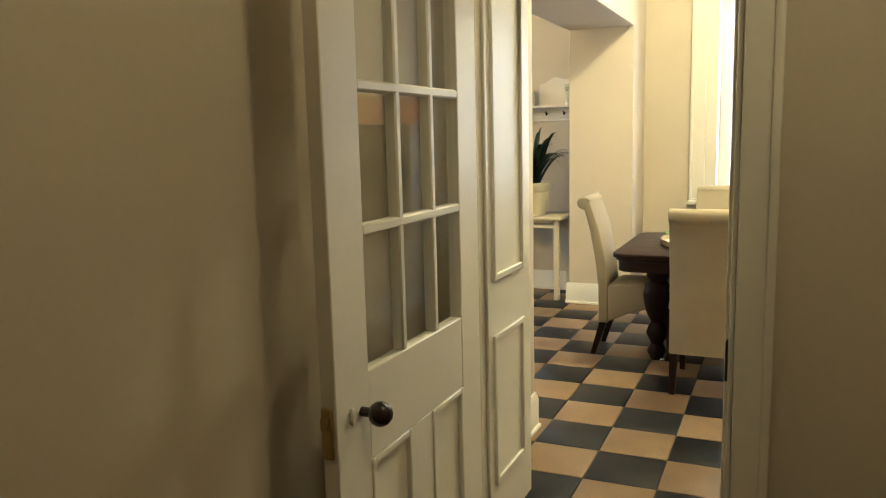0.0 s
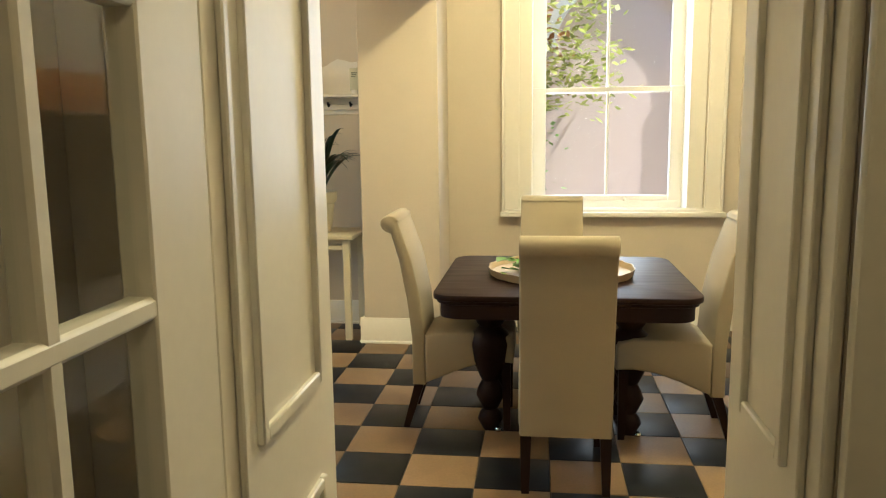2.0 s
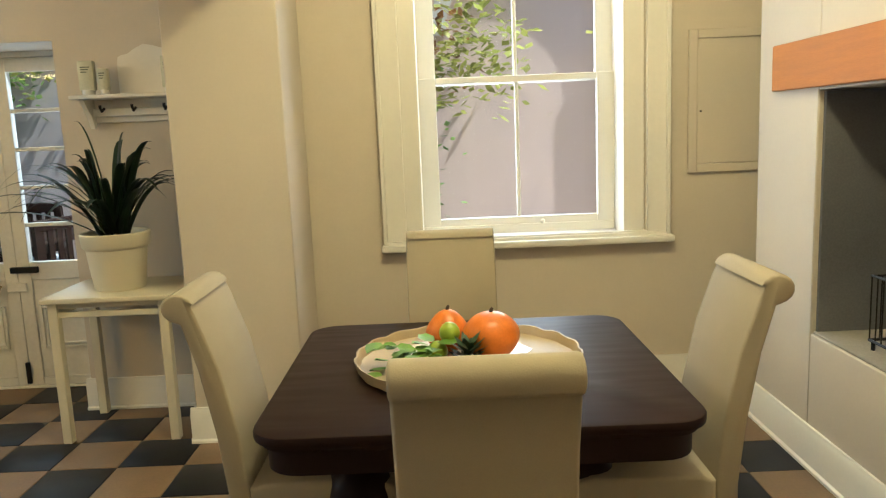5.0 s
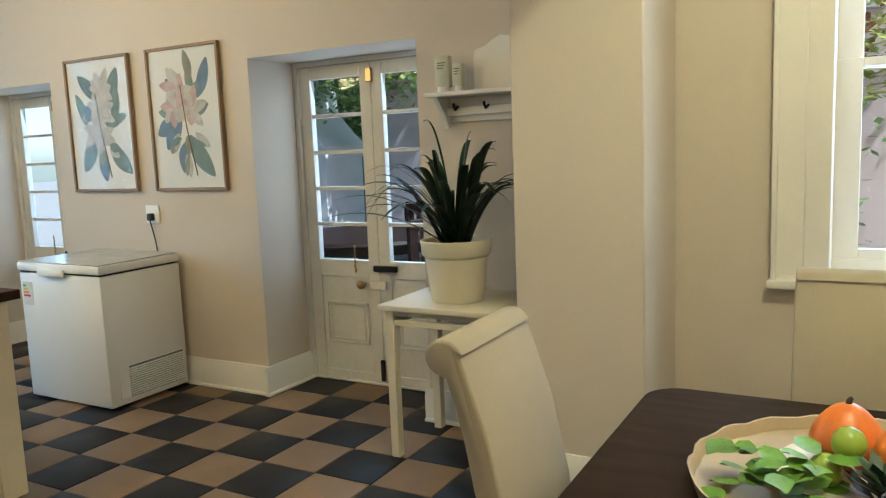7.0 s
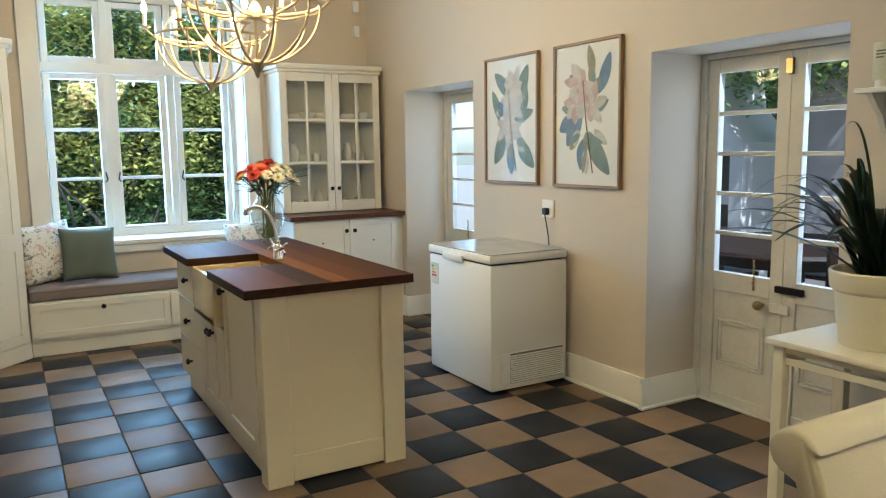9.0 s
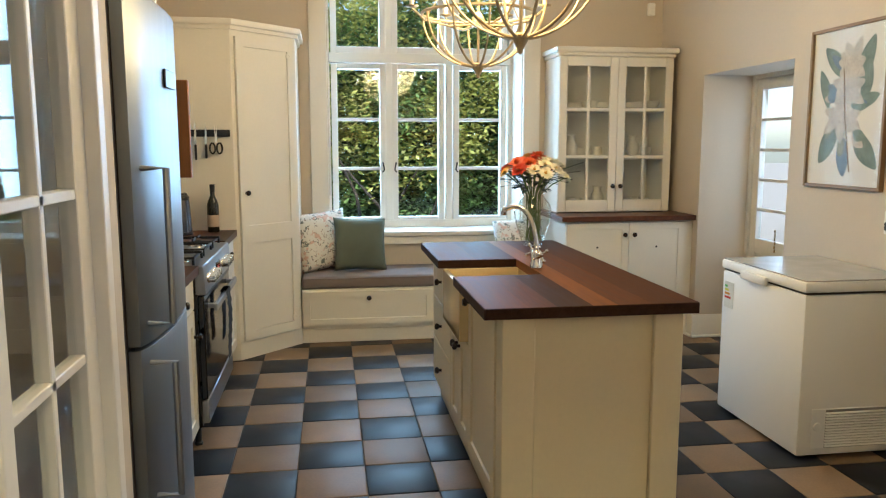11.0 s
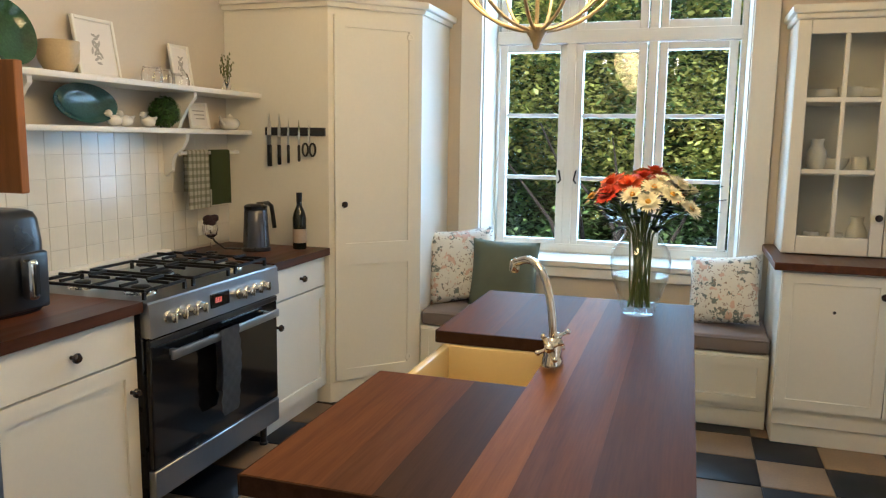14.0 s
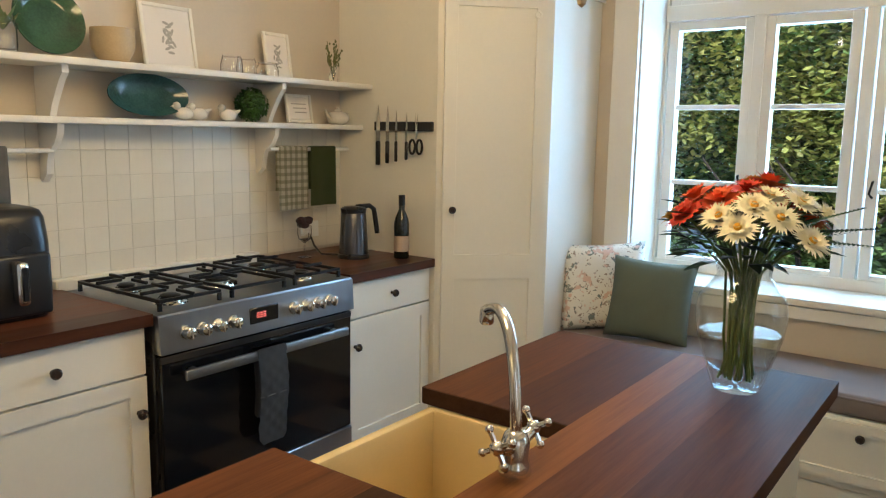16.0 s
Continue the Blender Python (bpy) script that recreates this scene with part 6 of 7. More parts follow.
# ---- plant table and shelf by the patio door ----
pt = thing("side_table", "cream painted wooden side table under the plant", "table", (-1.66, 6.3, 0))
part("tabletop", box(-1.985, -1.37, 6.055, 6.555, 0.695, 0.72, 0.004, 2), POT, pt)
part("apron", frame_y(-1.95, -1.40, 0.62, 0.695, 6.09, 6.11, 0.03), POT, pt)
part("apron", box(-1.945, -1.925, 6.10, 6.52, 0.62, 0.695), POT, pt)
for x in (-1.94, -1.42):
    for y in (6.10, 6.50):
        bm = box(x - 0.022, x + 0.022, y - 0.022, y + 0.022, 0, 0.695)
        part("leg", bm, POT, pt)
pp = thing("potted_plant", "strap-leaved clivia plant in a cream pot", "plant", (-1.62, 6.29, 0.72))
PX, PY, PZ = -1.69, 6.28, 0.721
part("pot", turned([(0.115, 0), (0.12, 0.006), (0.142, 0.20), (0.15, 0.205), (0.158, 0.215), (0.163, 0.275), (0.158, 0.28), (0.150, 0.275), (0.142, 0.24), (0, 0.235)], (PX, PY, PZ), 32), POT, pp, smooth=40)
part("soil", turned([(0.14, 0), (0.06, 0.012), (0, 0.014)], (PX, PY, PZ + 0.237), 20), SOIL, pp)
rr = random.Random(21)


def strap(a, reach, height, droop, wide, o):
    bm = bmesh.new()
    n = 11
    left, right = [], []
    d = Vector((math.cos(a), math.sin(a), 0))
    s = Vector((-math.sin(a), math.cos(a), 0))
    for i in range(n):
        u = i / (n - 1)
        p = Vector(o) + d * reach * (u ** 1.1) + Vector((0, 0, height * (1 - (1 - u) ** 2) - droop * u ** 3))
        w = wide * (0.75 + 0.5 * u - 1.25 * u ** 5)
        w = max(w, 0.002)
        left.append((bm.verts.new(p - s * w + Vector((0, 0, 0.25 * w))), bm.verts.new(p)))
        right.append(bm.verts.new(p + s * w + Vector((0, 0, 0.25 * w))))
    for i in range(n - 1):
        bm.faces.new((left[i][0], left[i][1], left[i + 1][1], left[i + 1][0]))
        bm.faces.new((left[i][1], right[i], right[i + 1], left[i + 1][1]))
    bmesh.ops.solidify(bm, geom=bm.faces[:], thickness=0.002)
    part("leaf", bm, LEAFDARK, pp, smooth=180)


for k in range(46):
    # the leaves stand in a fan, mostly along the wall
    a = (math.pi if k % 2 else 0.0) + rr.gauss(0, 0.6)
    u = (k + 0.5) / 46
    reach = (0.03 + 0.60 * u) * rr.uniform(0.85, 1.1)
    if math.sin(a) > 0.2:
        reach = min(reach, 0.22 + 0.08 * (1 - math.sin(a)))
    if math.cos(a) > 0.3:
        reach = min(reach, 0.37)
    strap(a, reach, rr.uniform(0.42, 0.56) - 0.24 * u, 0.12 * u * rr.uniform(0.3, 1.4), 0.021 * rr.uniform(0.8, 1.2), (PX + 0.06 * math.cos(a) * rr.random(), PY + rr.uniform(-0.04, 0.04), PZ + 0.24))
for a, reach, h, dr, wd in ((3.5, 0.50, 0.52, 0.28, 0.008), (3.3, 0.44, 0.40, 0.20, 0.009), (3.75, 0.48, 0.34, 0.20, 0.008), (4.1, 0.44, 0.44, 0.30, 0.008), (3.0, 0.16, 0.62, 0.05, 0.008), (3.62, 0.40, 0.30, 0.16, 0.009)):
    strap(a, reach, h, dr, wd, (PX, PY, PZ + 0.24))
hs = thing("hook_shelf", "white wooden wall shelf with coat hooks", "shelf", (-1.59, YN, 1.6))
part("shelf_board", box(-1.90, -1.305, 6.40, YN - 0.001, 1.645, 1.665, 0.004), WHITE, hs)
part("back_board", box(-1.86, -1.305, YN - 0.018, YN - 0.001, 1.53, 1.645), WHITE, hs)
part("lower_rail", box(-1.85, -1.305, YN - 0.05, YN - 0.018, 1.56, 1.60, 0.004), WHITE, hs)
for x in (-1.85,):
    part("bracket", prism([(YN - 0.02, 1.515), (6.53, 1.50), (6.515, 1.53), (6.50, 1.56), (6.46, 1.60), (6.42, 1.644), (YN - 0.02, 1.644)], "x", x - 0.012, x + 0.012), WHITE, hs)
for x in (-1.78, -1.62, -1.46, -1.33):
    part("hook", tube([(x, 6.52, 1.60), (x, 6.49, 1.585), (x, 6.475, 1.60), (x, 6.472, 1.615)], 0.007, 6), IRON, hs)
crest = [(-1.70, 1.667), (-1.70, 1.78)] + [(-1.51 - 0.19 * math.cos(math.pi * i / 12), 1.82 + 0.085 * math.sin(math.pi * i / 12) + 0.012 * math.sin(math.pi * i / 2)) for i in range(13)] + [(-1.32, 1.78), (-1.32, 1.667)]
part("crest", prism(crest, "y", YN - 0.03, YN - 0.012), WHITE, hs)
TUBE = mat("pale_plastic", (0.62, 0.62, 0.48), 0.4)
for x, w, h in ((-1.83, 0.038, 0.17), (-1.75, 0.025, 0.13), (-1.42, 0.036, 0.18)):
    tb = thing("cream_tube" if w > 0.03 else "pump_bottle", "pale hand cream container on the hook shelf", "toiletry", (x, 6.48, 1.665), "toiletries")
    body = box(x - w, x + w, 6.46, 6.50, 1.69, 1.665 + h, 0.006, 2)
    part("body", body, TUBE, tb)
    part("cap", turned([(w * 0.8, 0), (w * 0.8, 0.028)], (x, 6.48, 1.6655), 14), WHITE, tb)
    for k in range(3):
        part("printed_line", box(x - w * 0.6, x + w * (0.6 - 0.2 * k), 6.4585, 6.4595, 1.665 + h * 0.8 - 0.012 * k, 1.670 + h * 0.8 - 0.012 * k, 0), mat("label_grey", (0.12, 0.14, 0.10), 0.7), tb)

# ---- dining ----


def dining_table():
    t = thing("dining_table", "dark mahogany extending dining table with bulbous legs", "table", (-0.04, 4.87, 0))
    x0, x1, y0, y1, r = -0.60, 0.56, 4.34, 5.43, 0.10
    out = []
    for cx, cy, a0 in ((x1 - r, y1 - r, 0), (x0 + r, y1 - r, 90), (x0 + r, y0 + r, 180), (x1 - r, y0 + r, 270)):
        out += [(cx + r * math.cos(radians(a0 + 15 * i)), cy + r * math.sin(radians(a0 + 15 * i))) for i in range(7)]
    part("tabletop", prism(out, "z", 0.672, 0.70, bevel=0.006), DARKWOOD, t)
    inner = [(-0.02 + (px + 0.02) * 0.975, 4.885 + (py - 4.885) * 0.975) for px, py in out]
    part("moulding", prism(inner, "z", 0.655, 0.672, bevel=0.004), DARKWOOD, t)
    inner = [(-0.02 + (px + 0.02) * 0.95, 4.885 + (py - 4.885) * 0.95) for px, py in out]
    part("apron", prism(inner, "z", 0.59, 0.655), DARKWOOD, t)
    leg = [(0.035, 0.0), (0.045, 0.02), (0.06, 0.05), (0.05, 0.08), (0.035, 0.10), (0.05, 0.13), (0.068, 0.17), (0.055, 0.21), (0.04, 0.24), (0.055, 0.27), (0.085, 0.34), (0.095, 0.42), (0.085, 0.47), (0.05, 0.50), (0.07, 0.53), (0.07, 0.59)]
    for x in (-0.36, 0.28):
        for y in (4.62, 5.13):
            q = part("leg", turned(leg, (x, y, 0.0), 16), DARKWOOD, t, smooth=50)
            part("castor", turned([(0.012, 0), (0.016, 0.01), (0.012, 0.02)], (x + 0.04, y - 0.04, 0), 10), CHROME, q)


dining_table()


def chair(label):
    """A chair at the origin, its seat towards +y."""
    c = thing("dining_chair", label, "chair", (0, 0, 0), "dining chairs")
    w = 0.18
    front = [(0.06, 0.44), (0.045, 0.62), (0.005, 0.81), (-0.045, 0.955), (-0.06, 0.99)]
    roll = [(-0.095 + 0.045 * math.cos(a), 0.98 + 0.04 * math.sin(a)) for a in [radians(15 + 25 * i) for i in range(10)]]
    back = [(-0.09, 0.935), (-0.055, 0.81), (-0.02, 0.62), (0.0, 0.44), (0.0, 0.215), (0.06, 0.215)]
    part("backrest", prism(front + roll + back, "x", -w, w, bevel=0.008), FABRIC, c, smooth=50)
    seat = [(0.061, 0.225), (0.061, 0.455), (0.10, 0.47), (0.40, 0.475), (0.465, 0.455), (0.475, 0.43), (0.475, 0.33), (0.40, 0.335), (0.30, 0.32), (0.20, 0.285), (0.12, 0.25)]
    part("seat", prism(seat, "x", -w - 0.005, w + 0.005, bevel=0.012), FABRIC, c, smooth=50)
    for x in (-w + 0.025, w - 0.025):
        for y0, y1, z in ((0.03, -0.035, 0.216), (0.44, 0.445, 0.336)):
            bm = bmesh.new()
            a, b = 0.022, 0.015
            lo = [bm.verts.new((x + sx * b, y1 + sy * b, 0)) for sx, sy in ((-1, -1), (1, -1), (1, 1), (-1, 1))]
            hi = [bm.verts.new((x + sx * a, y0 + sy * a, z)) for sx, sy in ((-1, -1), (1, -1), (1, 1), (-1, 1))]
            bm.faces.new(lo[::-1])
            bm.faces.new(hi)
            for i in range(4):
                bm.faces.new((lo[i], lo[(i + 1) % 4], hi[(i + 1) % 4], hi[i]))
            part("leg", bm, DARKWOOD, c)
    return c


base = chair("beige suede dining chair with rolled back beside the table")
base.matrix_basis = pose(-0.028, 4.01, 0)
copy_thing(base, pose(-0.725, 4.76, 0, 0, 0, -90))
copy_thing(base, pose(0.685, 4.70, 0, 0, 0, 90))
copy_thing(base, pose(-0.063, 5.60, 0, 0, 0, 180))

tr = thing("serving_tray", "round scalloped cream tray on the table", "tray", (-0.03, 4.88, 0.70))
bm = bmesh.new()
n = 64
TRX, TRY, TR = -0.03, 4.88, 0.345
prof = [(0.0, 0.004), (0.90, 0.004), (0.97, 0.012), (1.0, 0.035), (1.015, 0.036), (0.985, 0.004), (0.93, -0.0), (0.0, 0.0)]
rings = []
for q, z in prof:
    row = []
    for i in range(n):
        a = 2 * math.pi * i / n
        f = 1 + (0.018 * abs(math.sin(a * 9)) if q > 0.95 else 0)
        row.append(bm.verts.new((TRX + TR * q * f * math.cos(a), TRY + TR * q * f * math.sin(a), 0.7012 + z + (0.006 * abs(math.sin(a * 9)) if z > 0.03 else 0))))
    rings.append(row)
for a, b in zip(rings, rings[1:]):
    for i in range(n):
        bm.faces.new((a[i], a[(i + 1) % n], b[(i + 1) % n], b[i]))
bmesh.ops.remove_doubles(bm, verts=bm.verts, dist=1e-5)
part("dish", bm, mat("cream_glaze", (0.44, 0.35, 0.22), 0.5, vary=0.06), tr, smooth=50)
pl = thing("platter", "white ceramic platter on the tray", "platter", (-0.04, 4.93, 0.706))
part("dish", turned([(0.0, 0.0), (0.10, 0.0), (0.165, 0.014), (0.168, 0.018), (0.10, 0.008), (0, 0.006)], (-0.04, 4.93, 0.7065), 8, rx=1.3, ry=1.05), CERAMIC, pl)


def pumpkin(x, y, r, tall, label):
    p = thing("pumpkin", label, "pumpkin", (x, y, 0.72))
    bm = ball((0, 0, 0), 1.0, 32)
    for v in bm.verts:
        a = math.atan2(v.co.y, v.co.x)
        k = 1 - 0.05 * abs(math.sin(a * 5)) ** 0.5 * (1 - v.co.z ** 2) + 0.03
        top = max(0, v.co.z)
        v.co = Vector((v.co.x * k * r, v.co.y * k * r, r * (v.co.z * 0.85 + (tall * top ** 3))))
    bm.transform(Matrix.Translation((x, y, 0.7145 + r * 0.83)))
    part("flesh", bm, PUMPKIN, p, smooth=60)
    z = 0.7145 + r * 0.83 + r * (0.85 + tall)
    part("stalk", tube([(x, y, z - 0.006), (x + 0.003, y, z + 0.007), (x + 0.007, y, z + 0.012)], 0.007, 8, None, 0.004), BARK, p)


pumpkin(0.045, 4.89, 0.088, 0.0, "large orange pumpkin on the platter")
pumpkin(-0.09, 4.985, 0.070, 0.3, "small pointed orange gourd on the platter")
for x, y, z in ((-0.085, 4.89, 0.80), (-0.125, 4.875, 0.745)):
    lm = thing("lime", "green lime among the gourds", "lime", (x, y, z - 0.03), "limes")
    part("fruit", ball((x, y, z), 0.033, 16, 1, 1, 1.06), LIME, lm, smooth=180)
hb = thing("herb_bunch", "bunch of fresh green basil leaves on the tray", "herbs", (-0.235, 4.80, 0.705))
rr = random.Random(4)
for k in range(34):
    c = Vector((-0.235 + rr.uniform(-0.08, 0.12), 4.80 + rr.uniform(-0.05, 0.07), 0.712 + rr.uniform(0, 0.075)))
    a = rr.uniform(0, 6.28)
    d = Vector((math.cos(a), math.sin(a), rr.uniform(-0.1, 0.4))).normalized() * rr.uniform(0.05, 0.08)
    s = Vector((-math.sin(a), math.cos(a), rr.uniform(-0.2, 0.2))) * 0.028
    bm = bmesh.new()
    ctr = [c, c + d * 0.5 - Vector((0, 0, 0.004)), c + d - Vector((0, 0, 0.008))]
    L = [c + d * 0.15 - s * 0.6, c + d * 0.5 - s, c + d * 0.85 - s * 0.5]
    R = [c + d * 0.15 + s * 0.6, c + d * 0.5 + s, c + d * 0.85 + s * 0.5]
    vc, vl, vr = ([bm.verts.new(p) for p in q] for q in (ctr, L, R))
    bm.faces.new((vc[0], vl[0], vl[1], vc[1]))
    bm.faces.new((vc[1], vl[1], vl[2], vc[2]))
    bm.faces.new((vc[0], vc[1], vr[1], vr[0]))
    bm.faces.new((vc[1], vc[2], vr[2], vr[1]))
    part("leaf", bm, LEAFLIME, hb, smooth=180)
ros = thing("herb_sprig", "dark green artichoke-like sprig beside the limes", "herbs", (-0.03, 4.81, 0.715))
for k in range(30):
    a = k * 2.4
    d = Vector((math.cos(a) * 0.9, math.sin(a) * 0.9, 0.3 + k * 0.02)).normalized() * (0.085 - 0.0008 * k)
    s = Vector((-math.sin(a), math.cos(a), 0)) * 0.013
    c = Vector((-0.03, 4.80, 0.72 + k * 0.002))
    bm = bmesh.new()
    bm.faces.new([bm.verts.new(p) for p in (c, c + d * 0.5 - s, c + d, c + d * 0.5 + s)])
    part("leaf", bm, LEAFDARK, ros, smooth=None)
pn = thing("wall_panel", "beige painted meter cupboard hatch in the wall", "hatch", (1.43, YN, 1.48))
part("frame", frame_y(1.20, 1.655, 1.15, 1.875, YN - 0.022, YN - 0.0005, 0.045), WALL, pn)
part("hatch", box(1.246, 1.609, YN - 0.016, YN - 0.002, 1.196, 1.829), WALL, pn)
part("latch", box(1.258, 1.27, YN - 0.02, YN - 0.016, 1.46, 1.47), IRON, pn)
so2 = thing("wall_socket", "white wall socket above the skirting board", "socket", (1.395, YN, 0.34))
part("plate", box(1.335, 1.455, YN - 0.012, YN - 0.0005, 0.28, 0.40, 0.004), ENAMEL, so2)
cr = thing("log_crate", "pale wooden crate of logs on the floor", "crate", (1.5, 6.33, 0))
for k in range(3):
    part("board", box(1.40, 1.62, 6.22, 6.235, 0.01 + k * 0.105, 0.11 + k * 0.105), PALEWOOD, cr)
    part("board", box(1.40, 1.415, 6.236, 6.50, 0.01 + k * 0.105, 0.11 + k * 0.105), PALEWOOD, cr)
    part("board", box(1.605, 1.62, 6.236, 6.50, 0.01 + k * 0.105, 0.11 + k * 0.105), PALEWOOD, cr)
    part("board", box(1.40, 1.62, 6.501, 6.515, 0.01 + k * 0.105, 0.11 + k * 0.105), PALEWOOD, cr)
part("bottom_board", box(1.40, 1.62, 6.22, 6.515, 0, 0.0095), PALEWOOD, cr)
for k in range(4):
    lg = thing("log", "split firewood log in the crate", "log", (1.5, 6.3, 0.2), "logs")
    part("bark", turned([(0.0, 0), (0.035, 0), (0.038, 0.2), (0.033, 0.33), (0, 0.33)], (1.45 + 0.055 * (k % 3), 6.29 + 0.07 * (k // 2), 0.012), 10), BARK, lg)
fg = thing("fire_grate", "small black wire fire grate on the hearth", "grate", (1.6, 5.1, 0.56))
part("frame", tube([(1.46, 4.98, 0.60), (1.46, 5.28, 0.60), (1.76, 5.28, 0.60), (1.76, 4.98, 0.60), (1.46, 4.98, 0.60)], 0.006, 6), IRON, fg)
part("top_rail", tube([(1.46, 4.98, 0.84), (1.46, 5.28, 0.84), (1.76, 5.28, 0.84), (1.76, 4.98, 0.84), (1.46, 4.98, 0.84)], 0.005, 6), IRON, fg)
for k in range(9):
    part("bar", tube([(1.46, 4.98 + 0.3 * k / 8, 0.60), (1.46, 4.98 + 0.3 * k / 8, 0.84)], 0.003, 5), IRON, fg)
    part("bar", tube([(1.46 + 0.3 * k / 8, 5.28, 0.60), (1.46 + 0.3 * k / 8, 5.28, 0.84)], 0.003, 5), IRON, fg)
for x in (1.47, 1.75):
    for y in (4.99, 5.27):
        part("foot", tube([(x, y, 0.563), (x, y, 0.60)], 0.008, 6), IRON, fg)
for k in (0, 1):
    part("fire_iron", tube([(1.52, 5.06 + 0.05 * k, 0.61), (1.50, 5.10 + 0.05 * k, 1.14)], 0.005, 6), CHROME, fg)

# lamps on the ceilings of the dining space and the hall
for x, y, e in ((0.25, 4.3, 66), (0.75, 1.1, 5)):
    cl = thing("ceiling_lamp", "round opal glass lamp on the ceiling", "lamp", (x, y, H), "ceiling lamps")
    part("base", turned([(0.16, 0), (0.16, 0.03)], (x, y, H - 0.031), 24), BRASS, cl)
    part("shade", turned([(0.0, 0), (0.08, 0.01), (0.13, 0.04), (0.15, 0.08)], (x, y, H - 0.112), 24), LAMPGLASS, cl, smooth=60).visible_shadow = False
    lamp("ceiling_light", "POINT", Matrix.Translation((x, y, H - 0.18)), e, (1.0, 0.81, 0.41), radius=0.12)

# ---- outside ----
solid("ground", box(-60, 40, -20, 60, -0.5, -0.06, 0), PAVING, "garden paving and ground", kind="structure")
# hollow for the house floor is above it
solid("wall_garden", box(-4.78, -2.06, 10.3, 10.5, -0.06, 3.0, 0.01), mat("lilac_stucco", (0.50, 0.45, 0.47), 0.85, vary=0.05, scale=1.5), "pale lilac stuccoed garden wall", kind="structure")
solid("wall_wing", box(-2.05, 2.6, 8.75, 9.1, -0.06, 4.2, 0.01), PINKWALL, "pink stuccoed wall of the house wing", kind="structure")
arch = [(0.62 + 0.62 * math.cos(math.radians(a)), 2.15 + 0.62 * math.sin(math.radians(a))) for a in range(0, 181, 10)]
arch2 = [(0.62 + 0.74 * math.cos(math.radians(a)), 2.15 + 0.74 * math.sin(math.radians(a))) for a in range(180, -1, -10)]
solid("arch_moulding", prism(arch + arch2, "y", 8.68, 8.749), WHITESTUCCO, "white arch moulding on the pink wall", kind="structure")
ww = thing("window_3", "white sash window of the house wing", "window", (1.55, 8.7, 0.9))
part("window_frame", frame_y(1.25, 1.95, 0.7, 2.1, 8.66, 8.749, 0.07), WHITE, ww)
part("glazing_bar", box(1.32, 1.88, 8.69, 8.72, 1.36, 1.41), WHITE, ww)
part("pane", box(1.32, 1.88, 8.70, 8.705, 0.77, 2.03, 0), OVENGLASS, ww)
tagged(ww, kind="structure")


def leaves(bm, n, centre, spread, size, seed, clumps=40, hollow=0.0):
    r = random.Random(seed)
    cs = [Vector((r.uniform(-1, 1) * spread[0], r.uniform(-1, 1) * spread[1], r.uniform(-1, 1) * spread[2])) for _ in range(clumps)]
    verts, faces = [], []
    for i in range(n):
        c = Vector(centre) + r.choice(cs) + Vector((r.gauss(0, 0.16), r.gauss(0, 0.16), r.gauss(0, 0.14)))
        a, b = r.uniform(0, 6.28), r.uniform(-0.9, 0.5)
        d = Vector((math.cos(a) * math.cos(b), math.sin(a) * math.cos(b), math.sin(b)))
        s = d.cross(Vector((r.uniform(-0.5, 0.5), r.uniform(-0.5, 0.5), 1))).normalized()
        L, w = size * r.uniform(0.7, 1.3), size * 0.32 * r.uniform(0.8, 1.2)
        k = len(verts)
        verts += [c - d * L * 0.5, c - s * w, c + d * L * 0.5, c + s * w]
        faces.append((k, k + 1, k + 2, k + 3))
    return verts, faces


def bush(name, label, n, centre, spread, size, seed, material, clumps=40):
    v, f = leaves(None, n, centre, spread, size, seed, clumps)
    me = bpy.data.meshes.new(name)
    me.from_pydata(v, [], f)
    me.materials.append(material)
    ob = new(name, me)
    return tagged(ob, label, "foliage", kind="stuff")


bush("hedge_foliage", "sunlit green hedge and creeper behind the window", 70000, (-10.3, 4.4, 1.7), (0.7, 3.6, 1.9), 0.075, 1, FOLIAGE, 420)
bush("hedge_foliage", "yellow-green creeper leaves on the hedge", 24000, (-9.6, 4.3, 2.2), (0.4, 3.0, 1.2), 0.075, 2, FOLIAGE_Y, 150)
bush("hedge_foliage", "green garden hedge behind the patio", 42000, (-7.0, 11.6, 1.5), (3.6, 0.6, 1.7), 0.10, 3, FOLIAGE, 420)
bush("vine_foliage", "leafy vine with reddening leaves over the patio", 1500, (-0.35, 8.2, 2.15), (0.75, 0.25, 0.45), 0.09, 4, FOLIAGE_Y, 40)
bush("vine_foliage", "reddish vine leaves over the patio", 350, (-0.6, 8.2, 2.2), (0.5, 0.2, 0.35), 0.09, 5, VINE_RED, 20)
bush("vine_foliage", "vine leaves above the patio table", 1500, (-4.3, 9.3, 2.5), (1.3, 0.6, 0.3), 0.09, 6, FOLIAGE_Y, 60)
bush("vine_foliage", "green creeper hanging over the barbecue", 4200, (-4.9, 10.2, 2.45), (0.9, 0.25, 0.40), 0.085, 11, FOLIAGE, 90)
bush("vine_foliage", "climbing plant beside the dining window", 700, (-0.42, 8.3, 1.1), (0.10, 0.1, 0.7), 0.07, 7, FOLIAGE, 30)
# boxes behind the leaves; the shade deep in the hedge is their dark colour
for nm, lab, b in (("hedge_core", "box coloured like the shade inside the hedge", (-12.2, -11.1, 0.2, 8.6, -0.06, 3.2)), ("hedge_core", "box coloured like the shade inside the patio hedge", (-11.0, -1.9, 12.3, 13.0, -0.06, 3.2))):
    solid(nm, box(*b, 0), mat("hedge_shade_green", (0.09, 0.12, 0.045), 0.9, vary=0.3, scale=3), lab, "foliage", kind="stuff")
